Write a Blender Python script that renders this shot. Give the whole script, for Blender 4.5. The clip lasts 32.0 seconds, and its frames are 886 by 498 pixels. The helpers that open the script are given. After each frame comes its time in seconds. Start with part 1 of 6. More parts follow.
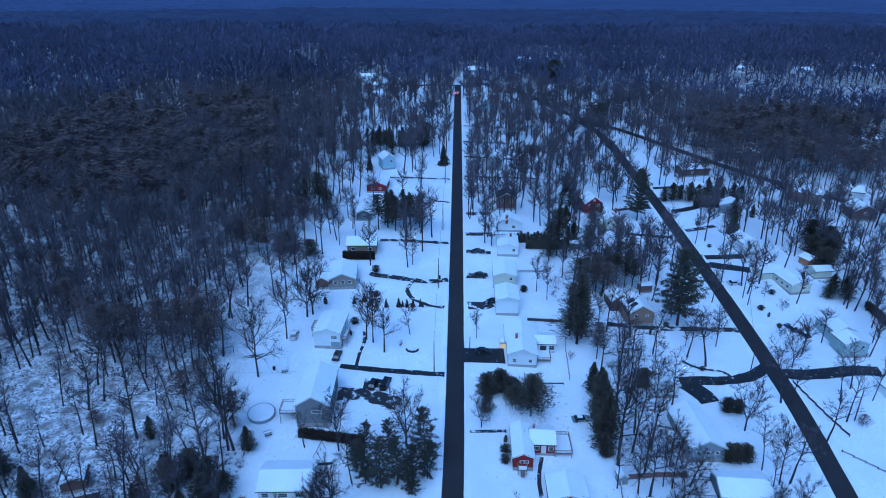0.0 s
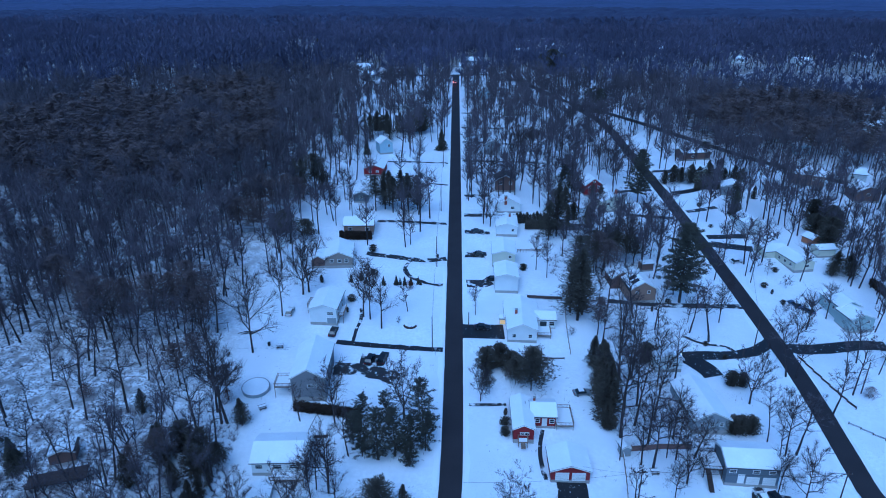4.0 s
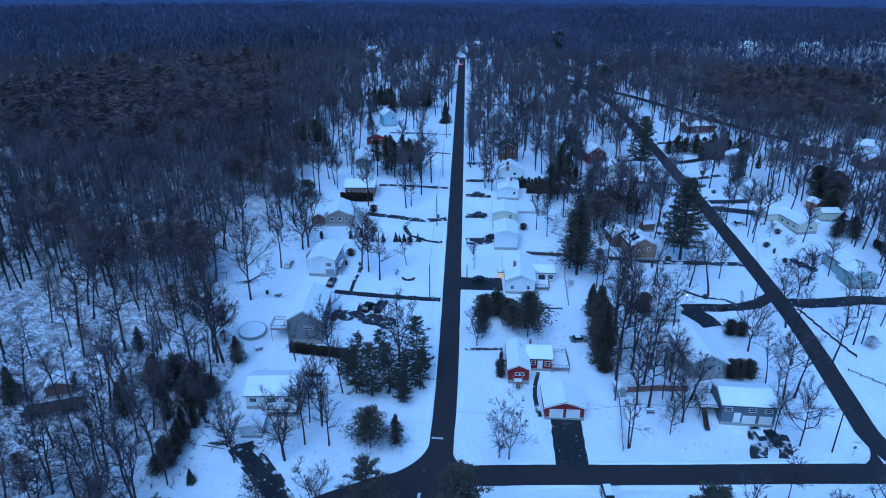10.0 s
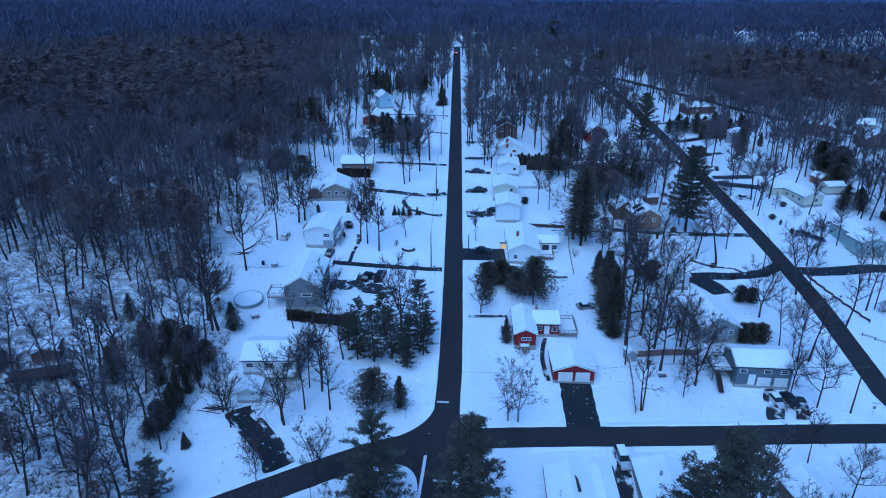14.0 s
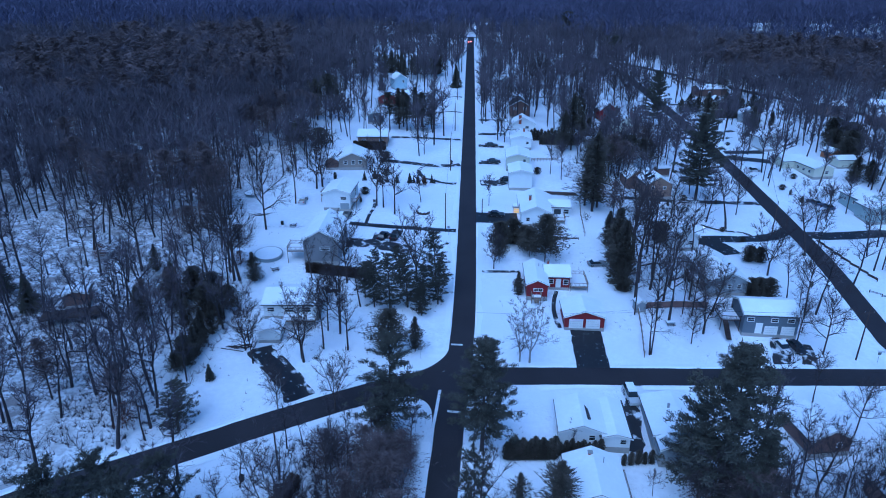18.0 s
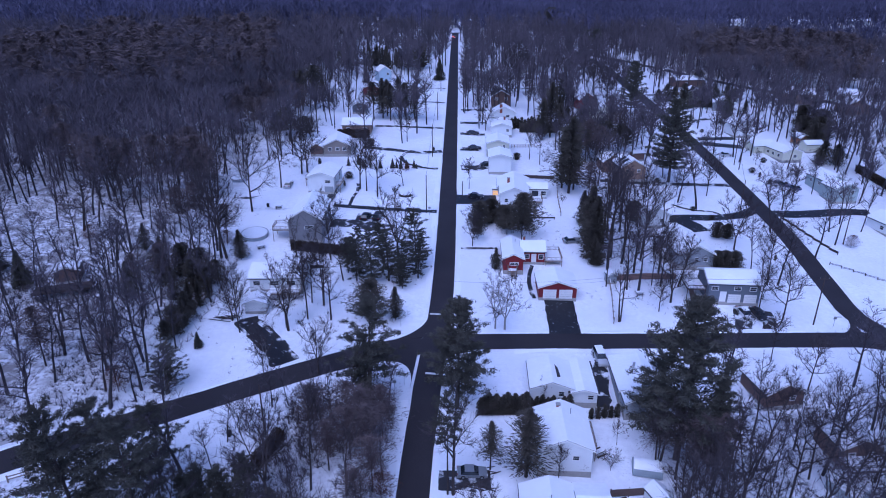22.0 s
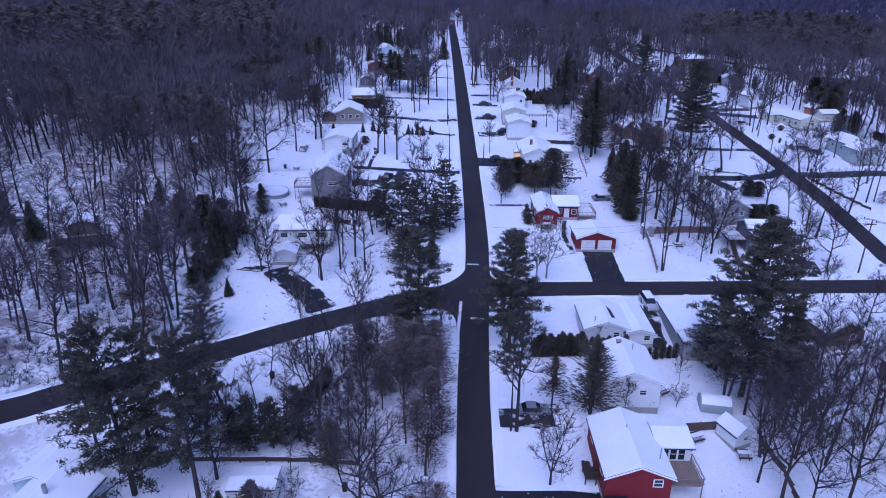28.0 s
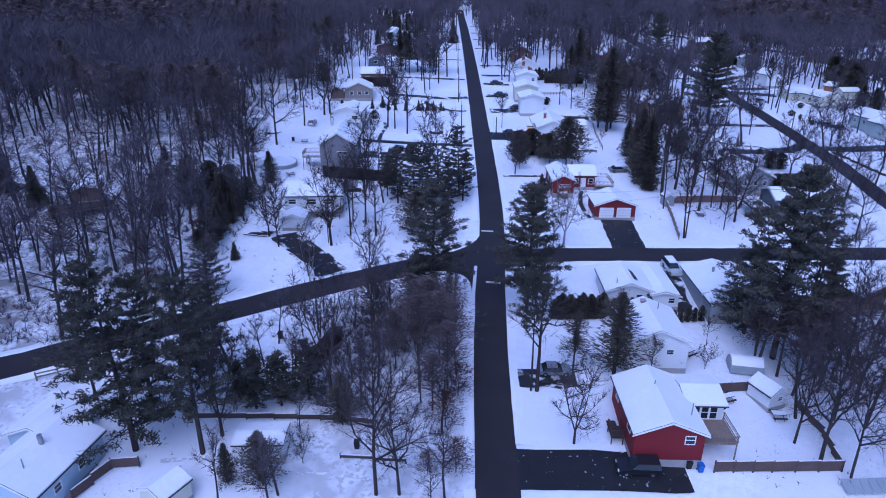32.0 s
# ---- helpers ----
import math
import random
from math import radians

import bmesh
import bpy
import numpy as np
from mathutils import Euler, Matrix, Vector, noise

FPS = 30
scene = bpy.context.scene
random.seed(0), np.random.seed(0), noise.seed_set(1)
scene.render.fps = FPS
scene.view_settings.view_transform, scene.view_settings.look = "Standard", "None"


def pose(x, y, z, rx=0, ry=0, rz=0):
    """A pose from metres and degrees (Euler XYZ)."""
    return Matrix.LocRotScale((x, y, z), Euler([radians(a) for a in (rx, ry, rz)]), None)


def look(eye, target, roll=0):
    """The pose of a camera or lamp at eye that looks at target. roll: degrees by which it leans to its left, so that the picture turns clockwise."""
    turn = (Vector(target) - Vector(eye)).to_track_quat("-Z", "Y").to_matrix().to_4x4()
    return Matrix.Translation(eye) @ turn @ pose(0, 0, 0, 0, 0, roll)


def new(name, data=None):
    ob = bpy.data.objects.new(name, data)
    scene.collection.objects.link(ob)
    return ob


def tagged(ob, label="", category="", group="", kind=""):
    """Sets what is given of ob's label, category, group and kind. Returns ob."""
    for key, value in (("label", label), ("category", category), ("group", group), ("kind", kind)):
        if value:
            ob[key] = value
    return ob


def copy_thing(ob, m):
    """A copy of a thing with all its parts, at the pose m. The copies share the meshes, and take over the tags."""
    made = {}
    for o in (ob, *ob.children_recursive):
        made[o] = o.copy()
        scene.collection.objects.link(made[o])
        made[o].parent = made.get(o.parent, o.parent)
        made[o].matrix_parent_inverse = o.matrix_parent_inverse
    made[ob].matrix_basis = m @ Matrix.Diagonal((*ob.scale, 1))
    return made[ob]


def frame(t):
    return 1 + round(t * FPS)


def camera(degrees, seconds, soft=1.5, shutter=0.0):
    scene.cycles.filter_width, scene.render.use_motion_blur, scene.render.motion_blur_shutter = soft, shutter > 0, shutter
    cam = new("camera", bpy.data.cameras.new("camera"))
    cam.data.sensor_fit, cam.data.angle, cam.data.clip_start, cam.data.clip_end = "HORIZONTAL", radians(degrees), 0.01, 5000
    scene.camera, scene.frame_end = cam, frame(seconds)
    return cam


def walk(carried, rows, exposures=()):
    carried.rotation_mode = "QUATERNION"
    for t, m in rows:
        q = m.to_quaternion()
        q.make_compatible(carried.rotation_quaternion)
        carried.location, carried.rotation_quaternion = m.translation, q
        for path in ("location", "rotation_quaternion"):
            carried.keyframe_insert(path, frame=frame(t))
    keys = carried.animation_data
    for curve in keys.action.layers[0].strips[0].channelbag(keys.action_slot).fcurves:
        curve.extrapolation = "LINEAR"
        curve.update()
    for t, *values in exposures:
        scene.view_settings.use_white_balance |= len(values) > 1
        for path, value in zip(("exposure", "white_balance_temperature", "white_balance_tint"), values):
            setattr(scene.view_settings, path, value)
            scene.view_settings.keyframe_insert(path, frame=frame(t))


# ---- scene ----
cam = camera(69.8, 32.0, 1.0)
# seconds, eye x y z, yaw, pitch, roll in degrees
PATH = [
    (0, 0.06, -0.37, 82.91, -0.00, -23.28, 0.04),
    (0.5, 0.08, -0.43, 81.96, -0.00, -23.27, 0.05),
    (1, 0.10, -0.30, 81.00, -0.03, -23.26, 0.04),
    (1.5, 0.18, -0.30, 79.98, -0.04, -23.24, -0.01),
    (2, 0.29, -0.30, 79.06, -0.04, -23.26, -0.06),
    (2.5, 0.28, -0.32, 77.97, -0.07, -23.24, -0.05),
    (3, 0.22, -0.32, 76.87, -0.13, -23.22, -0.05),
    (3.5, 0.20, -0.33, 75.89, -0.13, -23.21, -0.05),
    (5.5, 0.09, -0.33, 71.62, -0.28, -23.17, -0.04),
    (6, 0.09, 0.17, 70.52, -0.33, -23.15, -0.04),
    (6.5, 0.16, 0.59, 69.42, -0.34, -23.14, -0.05),
    (7, 0.21, 0.67, 68.24, -0.10, -23.11, -0.03),
    (7.5, 0.40, 0.18, 67.21, -0.00, -23.11, -0.06),
    (8, 0.66, -0.63, 66.12, 0.09, -23.09, -0.05),
    (8.5, 1.17, -1.81, 65.18, 0.19, -23.08, -0.02),
    (9, 1.71, -3.17, 64.31, 0.32, -23.08, -0.01),
    (9.5, 2.50, -4.61, 63.39, 0.52, -23.08, -0.06),
    (10, 3.05, -5.49, 62.44, 0.73, -23.12, -0.00),
    (10.5, 3.32, -5.84, 61.38, 1.00, -23.09, 0.03),
    (11, 3.24, -5.89, 60.12, 1.10, -23.01, 0.07),
    (11.5, 3.23, -5.77, 59.07, 1.07, -23.04, 0.09),
    (12, 2.83, -5.62, 57.85, 1.00, -23.02, 0.12),
    (12.5, 2.54, -5.44, 56.56, 1.02, -22.98, 0.10),
    (13, 2.08, -5.28, 55.32, 0.98, -22.96, 0.09),
    (13.5, 1.21, -5.15, 53.90, 0.82, -22.90, 0.08),
    (14, 0.69, -4.61, 52.50, -0.01, -22.88, 0.00),
    (14.5, 0.30, -3.67, 51.45, -0.33, -22.85, -0.10),
    (16.5, -0.20, -6.47, 47.23, 1.47, -22.73, -0.04),
    (17, -0.17, -8.38, 46.19, 1.50, -22.74, -0.04),
    (17.5, -0.13, -10.49, 45.33, 1.35, -22.77, -0.04),
    (18, 0.07, -12.51, 44.15, 1.11, -22.65, -0.01),
    (18.5, 0.56, -15.03, 43.06, 1.11, -22.70, -0.03),
    (19, 1.02, -16.81, 42.57, 0.79, -22.74, -0.04),
    (19.5, 1.31, -17.26, 42.60, 0.67, -22.73, -0.11),
    (20, 1.34, -17.40, 42.37, 0.62, -22.65, -0.07),
    (20.5, 1.55, -18.46, 42.05, 0.69, -22.69, -0.00),
    (21, 1.86, -19.61, 41.87, 0.62, -22.68, -0.03),
    (21.5, 2.03, -19.73, 41.81, 0.32, -22.64, -0.00),
    (22, 2.40, -19.83, 41.28, 0.09, -22.61, -0.08),
    (22.5, 2.44, -19.87, 40.56, -0.40, -22.58, -0.13),
    (23, 2.83, -19.61, 39.48, -0.76, -22.57, -0.10),
    (23.5, 3.00, -19.45, 38.60, -0.96, -22.58, -0.01),
    (24, 2.40, -19.33, 37.53, -1.17, -22.55, 0.08),
    (24.5, 1.26, -19.21, 36.54, -1.41, -22.57, 0.16),
    (25, -0.38, -19.08, 35.40, -1.96, -22.51, 0.25),
    (25.5, -2.28, -18.83, 34.28, -2.06, -22.47, 0.33),
    (27.5, -7.87, -19.39, 30.21, -1.54, -22.30, 0.28),
    (28, -8.34, -19.42, 29.18, -1.58, -22.24, 0.23),
    (28.5, -8.72, -19.25, 28.25, -1.52, -22.24, 0.20),
    (29, -9.00, -18.91, 27.31, -1.44, -22.23, 0.18),
    (29.5, -9.27, -18.46, 26.46, -1.50, -22.25, 0.16),
    (30, -9.51, -18.07, 25.47, -1.52, -22.22, 0.17),
    (30.5, -9.70, -17.85, 24.45, -1.04, -22.23, 0.19),
    (31, -9.65, -17.91, 23.58, -0.93, -22.23, 0.10),
    (31.5, -9.60, -17.85, 22.60, -0.94, -22.25, 0.05),
    (32, -9.59, -17.92, 21.58, -0.95, -22.22, 0.07),
]


def drone(x, y, z, yaw, pitch, roll):
    a, b = radians(yaw), radians(pitch)
    eye = Vector((x, y, z))
    return look(eye, eye + Vector((-math.sin(a) * math.cos(b), math.cos(a) * math.cos(b), math.sin(b))), roll)


EXPOSURES = [(0, 0.26, 3630, 0), (12, 0.24, 3600, -1), (17.2, 0.32, 3660, 2), (18.2, 0.36, 3750, 6), (19.3, 0.4, 4220, 21), (24, 0.47, 4450, 31), (28, 0.47, 4550, 33), (30, 0.47, 4710, 37), (31, 0.47, 4530, 32), (32, 0.47, 4360, 28)]
walk(cam, [(r[0], drone(*r[1:])) for r in PATH], EXPOSURES)

# ---- the lie of the land ----
# powers of x and y (in hundreds of metres) and their weights: from the village plan to the hillside
POWERS = ((0, 0), (1, 0), (0, 1), (1, 1), (0, 2), (2, 0), (1, 2), (2, 1), (0, 3), (0, 4), (1, 3))
EAST = (1.04, 97.26, 2.97, -0.03, 0.07, -0.64, 1.69, -0.97, -0.1, 0.04, 0.08)
NORTH = (100.95, -3.31, 89.65, -0.89, 2.73, -0.55, -0.31, -0.11, -0.13, 0.64, -0.54)


def site(x, y):
    """From the plan of streets and plots to metres on the ground."""
    p = [(x / 100) ** a * (y / 100) ** b for a, b in POWERS]
    return sum(c * v for c, v in zip(EAST, p)), sum(c * v for c, v in zip(NORTH, p))


def stretch(x, y):
    """How much larger a metre is on the ground than on the plan."""
    return min(1.25, max(0.95, (site(x + 1, y)[0] - site(x - 1, y)[0]) / 2))


def land(x, y):
    """Height of the hillside: it climbs to the north, levels out, and falls away far off."""
    a, b = min(2.0, max(-1.6, x / 100)), (min(430.0, max(-40.0, y)) - 140) / 100
    z = -15.907 - 2.501 * a + 10.477 * b + 0.53 * a * b - 1.209 * b * b + 0.285 * a * a
    if y > 430:
        z += 9 * (1 - math.exp((430 - y) / 120)) + 0.5 * noise.noise((x * 0.01, y * 0.01, 0))
    far = math.hypot(x, y)
    if far > 900:
        z -= 75 * min(1.0, (far - 900) / 2300)
    return z


def up(x, y, z=0.0):
    """A place of the plan, z above the ground."""
    a, b = site(x, y)
    return a, b, land(a, b) + z


# ---- light: an even dusk sky over snow ----
ELEV, AZIM = radians(55), radians(200)
world = bpy.data.worlds.new("dusk")
scene.world = world
world.use_nodes = True
wn, wl = world.node_tree.nodes, world.node_tree.links
sky = wn.new("ShaderNodeTexSky")
sky.sky_type, sky.sun_disc, sky.sun_elevation, sky.sun_rotation = "NISHITA", False, ELEV, AZIM
sky.air_density, sky.dust_density, sky.ozone_density = 1.0, 3.0, 1.0
wl.new(sky.outputs["Color"], wn["Background"].inputs["Color"])
wn["Background"].inputs["Strength"].default_value = 0.1
sun = new("sun", bpy.data.lights.new("sun", "SUN"))
sun.data.energy, sun.data.angle, sun.data.color = 0.5, radians(70), (1.0, 0.96, 0.92)
sun.matrix_world = look((0, 0, 0), (-math.sin(AZIM) * math.cos(ELEV), -math.cos(AZIM) * math.cos(ELEV), -math.sin(ELEV)))


# ---- materials ----
def mat(name, colour, rough=0.8, vary=0.15, scale=1.0, fine=8.0, bump=0.2, metal=0.0, second=None, mix=(0.45, 0.6), rand=0.0, spec=0.3):
    """A surface with broad and fine variation; second: a colour that shows in patches; rand: variation from thing to thing."""
    m = bpy.data.materials.new(name)
    m.use_nodes = True
    n, l = m.node_tree.nodes, m.node_tree.links
    b = n["Principled BSDF"]
    b.inputs["Roughness"].default_value, b.inputs["Metallic"].default_value = rough, metal
    b.inputs["Specular IOR Level"].default_value = spec
    geo = n.new("ShaderNodeNewGeometry")
    def tex(s, detail=4.0):
        t = n.new("ShaderNodeTexNoise")
        t.inputs["Scale"].default_value, t.inputs["Detail"].default_value = s, detail
        l.new(geo.outputs["Position"], t.inputs["Vector"])
        return t.outputs["Fac"]
    def ramp(fac, a, c):
        r = n.new("ShaderNodeMapRange")
        r.inputs["From Min"].default_value, r.inputs["From Max"].default_value = a, c
        l.new(fac, r.inputs["Value"])
        return r.outputs["Result"]
    def mixed(fac, a, c):
        x = n.new("ShaderNodeMix")
        x.data_type = "RGBA"
        for sock, v in ((x.inputs["Factor"], fac), (x.inputs["A"], a), (x.inputs["B"], c)):
            if isinstance(v, bpy.types.NodeSocket):
                l.new(v, sock)
            else:
                sock.default_value = (*v, 1.0) if isinstance(v, tuple) else v
        return x.outputs["Result"]
    dark, light = tuple(c * (1 - vary) for c in colour), tuple(min(1.0, c * (1 + vary)) for c in colour)
    out = mixed(ramp(tex(scale), 0.3, 0.7), dark, light)
    out = mixed(ramp(tex(fine), 0.35, 0.75), out, tuple(c * (1 - vary * 0.8) for c in colour))
    if second:
        out = mixed(ramp(tex(scale * 1.7, 6.0), *mix), out, second)
    if rand:
        info = n.new("ShaderNodeObjectInfo")
        out = mixed(ramp(info.outputs["Random"], 0.0, 1.0 / rand), out, tuple(c * 0.35 for c in colour))
    l.new(out, b.inputs["Base Color"])
    if bump:
        bp = n.new("ShaderNodeBump")
        bp.inputs["Strength"].default_value, bp.inputs["Distance"].default_value = bump, 0.05
        l.new(tex(fine), bp.inputs["Height"])
        l.new(bp.outputs["Normal"], b.inputs["Normal"])
    return m


def glow(name, colour, strength):
    m = bpy.data.materials.new(name)
    m.use_nodes = True
    b = m.node_tree.nodes["Principled BSDF"]
    b.inputs["Base Color"].default_value = (*colour, 1)
    b.inputs["Emission Color"].default_value = (*colour, 1)
    b.inputs["Emission Strength"].default_value = strength
    return m


SNOW = mat("snow", (0.82, 0.83, 0.85), 0.7, 0.03, 0.06, 1.3, 0.35)
ROOF_SNOW = mat("roof_snow", (0.83, 0.84, 0.86), 0.65, 0.05, 0.25, 1.6, 0.4)
def snow_ground():
    """Clean snow on lawns; in the woods fallen leaves and brush show through it in patches; far off its colour is paled
    for haze.
    """
    m = mat("snow_ground", (0.81, 0.82, 0.845), 0.7, 0.09, 0.09, 1.1, 0.6)
    n, l = m.node_tree.nodes, m.node_tree.links
    b = n["Principled BSDF"]
    clean = b.inputs["Base Color"].links[0].from_socket
    geo = n.new("ShaderNodeNewGeometry")
    xyz = n.new("ShaderNodeSeparateXYZ")
    l.new(geo.outputs["Position"], xyz.inputs[0])

    def soft(sock, a, c):
        r = n.new("ShaderNodeMapRange")
        r.inputs["From Min"].default_value, r.inputs["From Max"].default_value = a, c
        l.new(sock, r.inputs["Value"])
        return r.outputs["Result"]

    def math_node(op, a, c):
        x = n.new("ShaderNodeMath")
        x.operation = op
        for k, v in enumerate((a, c)):
            if isinstance(v, bpy.types.NodeSocket):
                l.new(v, x.inputs[k])
            else:
                x.inputs[k].default_value = v
        return x.outputs[0]

    def spots(scale, a, c):
        t = n.new("ShaderNodeTexNoise")
        t.inputs["Scale"].default_value, t.inputs["Detail"].default_value = scale, 6.0
        l.new(geo.outputs["Position"], t.inputs["Vector"])
        return soft(t.outputs["Fac"], a, c)

    west = soft(xyz.outputs["X"], -49.0, -71.0)
    north = math_node("MAXIMUM", soft(xyz.outputs["Y"], 480.0, 530.0), math_node("MULTIPLY", soft(xyz.outputs["Y"], 285.0, 318.0), soft(xyz.outputs["X"], 112.0, 139.0)))
    thicket = math_node("MULTIPLY", soft(xyz.outputs["Y"], 75.5, 64.0), math_node("MULTIPLY", soft(xyz.outputs["X"], -32.0, -22.0), soft(xyz.outputs["X"], -4.5, -8.0)))
    wood = math_node("MAXIMUM", math_node("MAXIMUM", west, north), math_node("MULTIPLY", thicket, 0.5))
    # beyond 4.2 km the leaf colour is weakened: paler ground in place of haze
    wood = math_node("MULTIPLY", wood, math_node("SUBTRACT", 1.0, math_node("MULTIPLY", soft(xyz.outputs["Y"], 4200.0, 5200.0), 0.45)))
    deep = math_node("MULTIPLY", soft(xyz.outputs["Y"], 156.0, 380.0), 0.6)
    patch = math_node("MAXIMUM", math_node("MULTIPLY", math_node("ADD", spots(0.35, 0.42, 0.62), deep), 0.8), math_node("MULTIPLY", spots(1.6, 0.48, 0.6), 0.85))
    x = n.new("ShaderNodeMix")
    x.data_type = "RGBA"
    # leaf litter and grass tips that show here and there on the lawns
    litter = math_node("MULTIPLY", math_node("MULTIPLY", spots(3.4, 0.56, 0.68), spots(0.12, 0.45, 0.65)), 0.26)
    l.new(math_node("MAXIMUM", math_node("MULTIPLY", wood, patch), litter), x.inputs["Factor"])
    l.new(clean, x.inputs["A"])
    x.inputs["B"].default_value = (0.14, 0.115, 0.1, 1)
    l.new(x.outputs["Result"], b.inputs["Base Color"])
    return m


SNOW_GROUND = snow_ground()
FOOTPRINTS = mat("footprints", (0.58, 0.59, 0.62), 0.8, 0.1, 0.8, 4.0, 0.6, second=(0.8, 0.81, 0.83), mix=(0.5, 0.56))
ASPHALT = mat("asphalt", (0.029, 0.025, 0.027), 0.75, 0.25, 0.15, 6.0, 0.3)
PAVED = mat("wet_driveway", (0.02, 0.02, 0.022), 0.5, 0.25, 0.8, 5.0, 0.3, second=(0.7, 0.71, 0.73), mix=(0.64, 0.72))
SLUSH = mat("rutted_driveway", (0.03, 0.029, 0.031), 0.6, 0.25, 0.3, 4.0, 0.4, second=(0.75, 0.76, 0.78), mix=(0.53, 0.63))
PAINT_LINE = mat("road_paint", (0.6, 0.6, 0.58), 0.7, 0.2, 2.0)
BARK = mat("bark", (0.075, 0.063, 0.06), 0.95, 0.3, 0.8, 5.0, 0.5, rand=0.5, spec=0.04)
PALE_BARK = mat("pale_bark", (0.3, 0.28, 0.26), 0.9, 0.2, 1.5, 6.0, 0.3, spec=0.04)
TWIG = mat("twigs", (0.085, 0.072, 0.075), 0.95, 0.3, 0.1, 2.0, 0.0, rand=0.5, spec=0.04)
WOODS = mat("woods_bark", (0.06, 0.053, 0.057), 0.95, 0.35, 0.03, 1.0, 0.0, spec=0.04)
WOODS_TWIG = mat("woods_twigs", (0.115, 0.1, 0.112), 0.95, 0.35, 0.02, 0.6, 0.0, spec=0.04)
# twigs of the far trees, with the blue of haze mixed into their colour
HAZE_TINT_TWIG = mat("haze_tinted_far_twigs", (0.108, 0.103, 0.155), 0.95, 0.35, 0.01, 0.2, 0.0, spec=0.02)
# far hills: haze painted into the base colours, bluer and paler with distance
HAZE_TINT_FAR = mat("haze_tinted_far_woods", (0.058, 0.06, 0.1), 0.95, 0.25, 0.01, 0.08, 0.0, spec=0.02)
HAZE_TINT_LAST = mat("haze_tinted_last_woods", (0.11, 0.13, 0.24), 0.95, 0.15, 0.002, 0.01, 0.0, spec=0.02)
HAZE_TINT_FURTHER = mat("haze_tinted_further_woods", (0.075, 0.083, 0.15), 0.95, 0.2, 0.004, 0.03, 0.0, spec=0.02)
NEEDLES = mat("pine_needles", (0.098, 0.094, 0.076), 0.9, 0.4, 0.5, 3.0, 0.0, rand=0.4, spec=0.04)
CEDAR = mat("cedar_leaves", (0.105, 0.094, 0.076), 0.9, 0.4, 0.6, 3.0, 0.0, rand=0.4, spec=0.04)
OAK_LEAF = mat("oak_leaves", (0.14, 0.112, 0.108), 0.9, 0.4, 0.8, 4.0, 0.0, spec=0.04)
RUSSET = mat("dry_leaves", (0.1, 0.05, 0.035), 0.9, 0.4, 0.8, 4.0, 0.0, spec=0.04)
SHINGLE = mat("dark_shingles", (0.06, 0.055, 0.055), 0.9, 0.25, 1.0, 8.0, 0.4)
TRIM = mat("white_trim", (0.72, 0.72, 0.7), 0.6, 0.05, 1.0)
CONCRETE = mat("concrete", (0.33, 0.32, 0.3), 0.9, 0.15, 0.8)
BRICK = mat("brick", (0.24, 0.09, 0.065), 0.9, 0.25, 1.5, 12.0, 0.4)
DECK = mat("weathered_decking", (0.23, 0.18, 0.14), 0.85, 0.2, 1.0, 9.0)
DARKWOOD = mat("stained_boards", (0.065, 0.048, 0.042), 0.85, 0.25, 0.8, 8.0)
METAL = mat("grey_metal", (0.35, 0.35, 0.36), 0.4, 0.1, 1.0, metal=0.8)
RUBBER = mat("rubber", (0.02, 0.02, 0.02), 0.8, 0.1, 2.0)
GLASS = mat("dark_window_glass", (0.02, 0.025, 0.03), 0.08, 0.1, 1.0, bump=0.0, spec=0.6)
TARP = mat("dull_tarpaulin", (0.3, 0.34, 0.36), 0.6, 0.15, 0.6)
BLUEPLASTIC = mat("blue_plastic", (0.04, 0.12, 0.4), 0.5, 0.1, 1.0)
LIT = glow("lit_window", (1.0, 0.5, 0.12), 0.4)
BULB = glow("lamp_bulb", (1.0, 0.7, 0.36), 14.0)
TAIL = glow("tail_light_glow", (1.0, 0.06, 0.03), 35.0)
TAIL_OFF = mat("tail_light_lens", (0.25, 0.01, 0.01), 0.3, 0.05, 2.0)
HEADLAMP = mat("headlamp_lens", (0.6, 0.6, 0.6), 0.2, 0.05, 2.0)


def siding(name, colour):
    return mat(name, colour, 0.75, 0.07, 0.4, 7.0, 0.15)


WHITE, CREAM, GREY = siding("white_siding", (0.66, 0.68, 0.68)), siding("cream_siding", (0.58, 0.58, 0.46)), siding("grey_siding", (0.27, 0.29, 0.31))
RED, DARKRED, BLUE = siding("red_siding", (0.15, 0.014, 0.018)), siding("barn_red_siding", (0.15, 0.018, 0.022)), siding("blue_siding", (0.42, 0.52, 0.58))
GREENISH, TAN, BROWN = siding("pale_green_siding", (0.35, 0.41, 0.405)), siding("tan_siding", (0.22, 0.155, 0.115)), siding("brown_siding", (0.13, 0.085, 0.07))
TAUPE = siding("taupe_siding", (0.25, 0.22, 0.19))
CHARCOAL = siding("charcoal_siding", (0.2, 0.2, 0.21))
SLATE, ORANGE = siding("slate_siding", (0.13, 0.145, 0.17)), siding("orange_wood", (0.33, 0.15, 0.07))


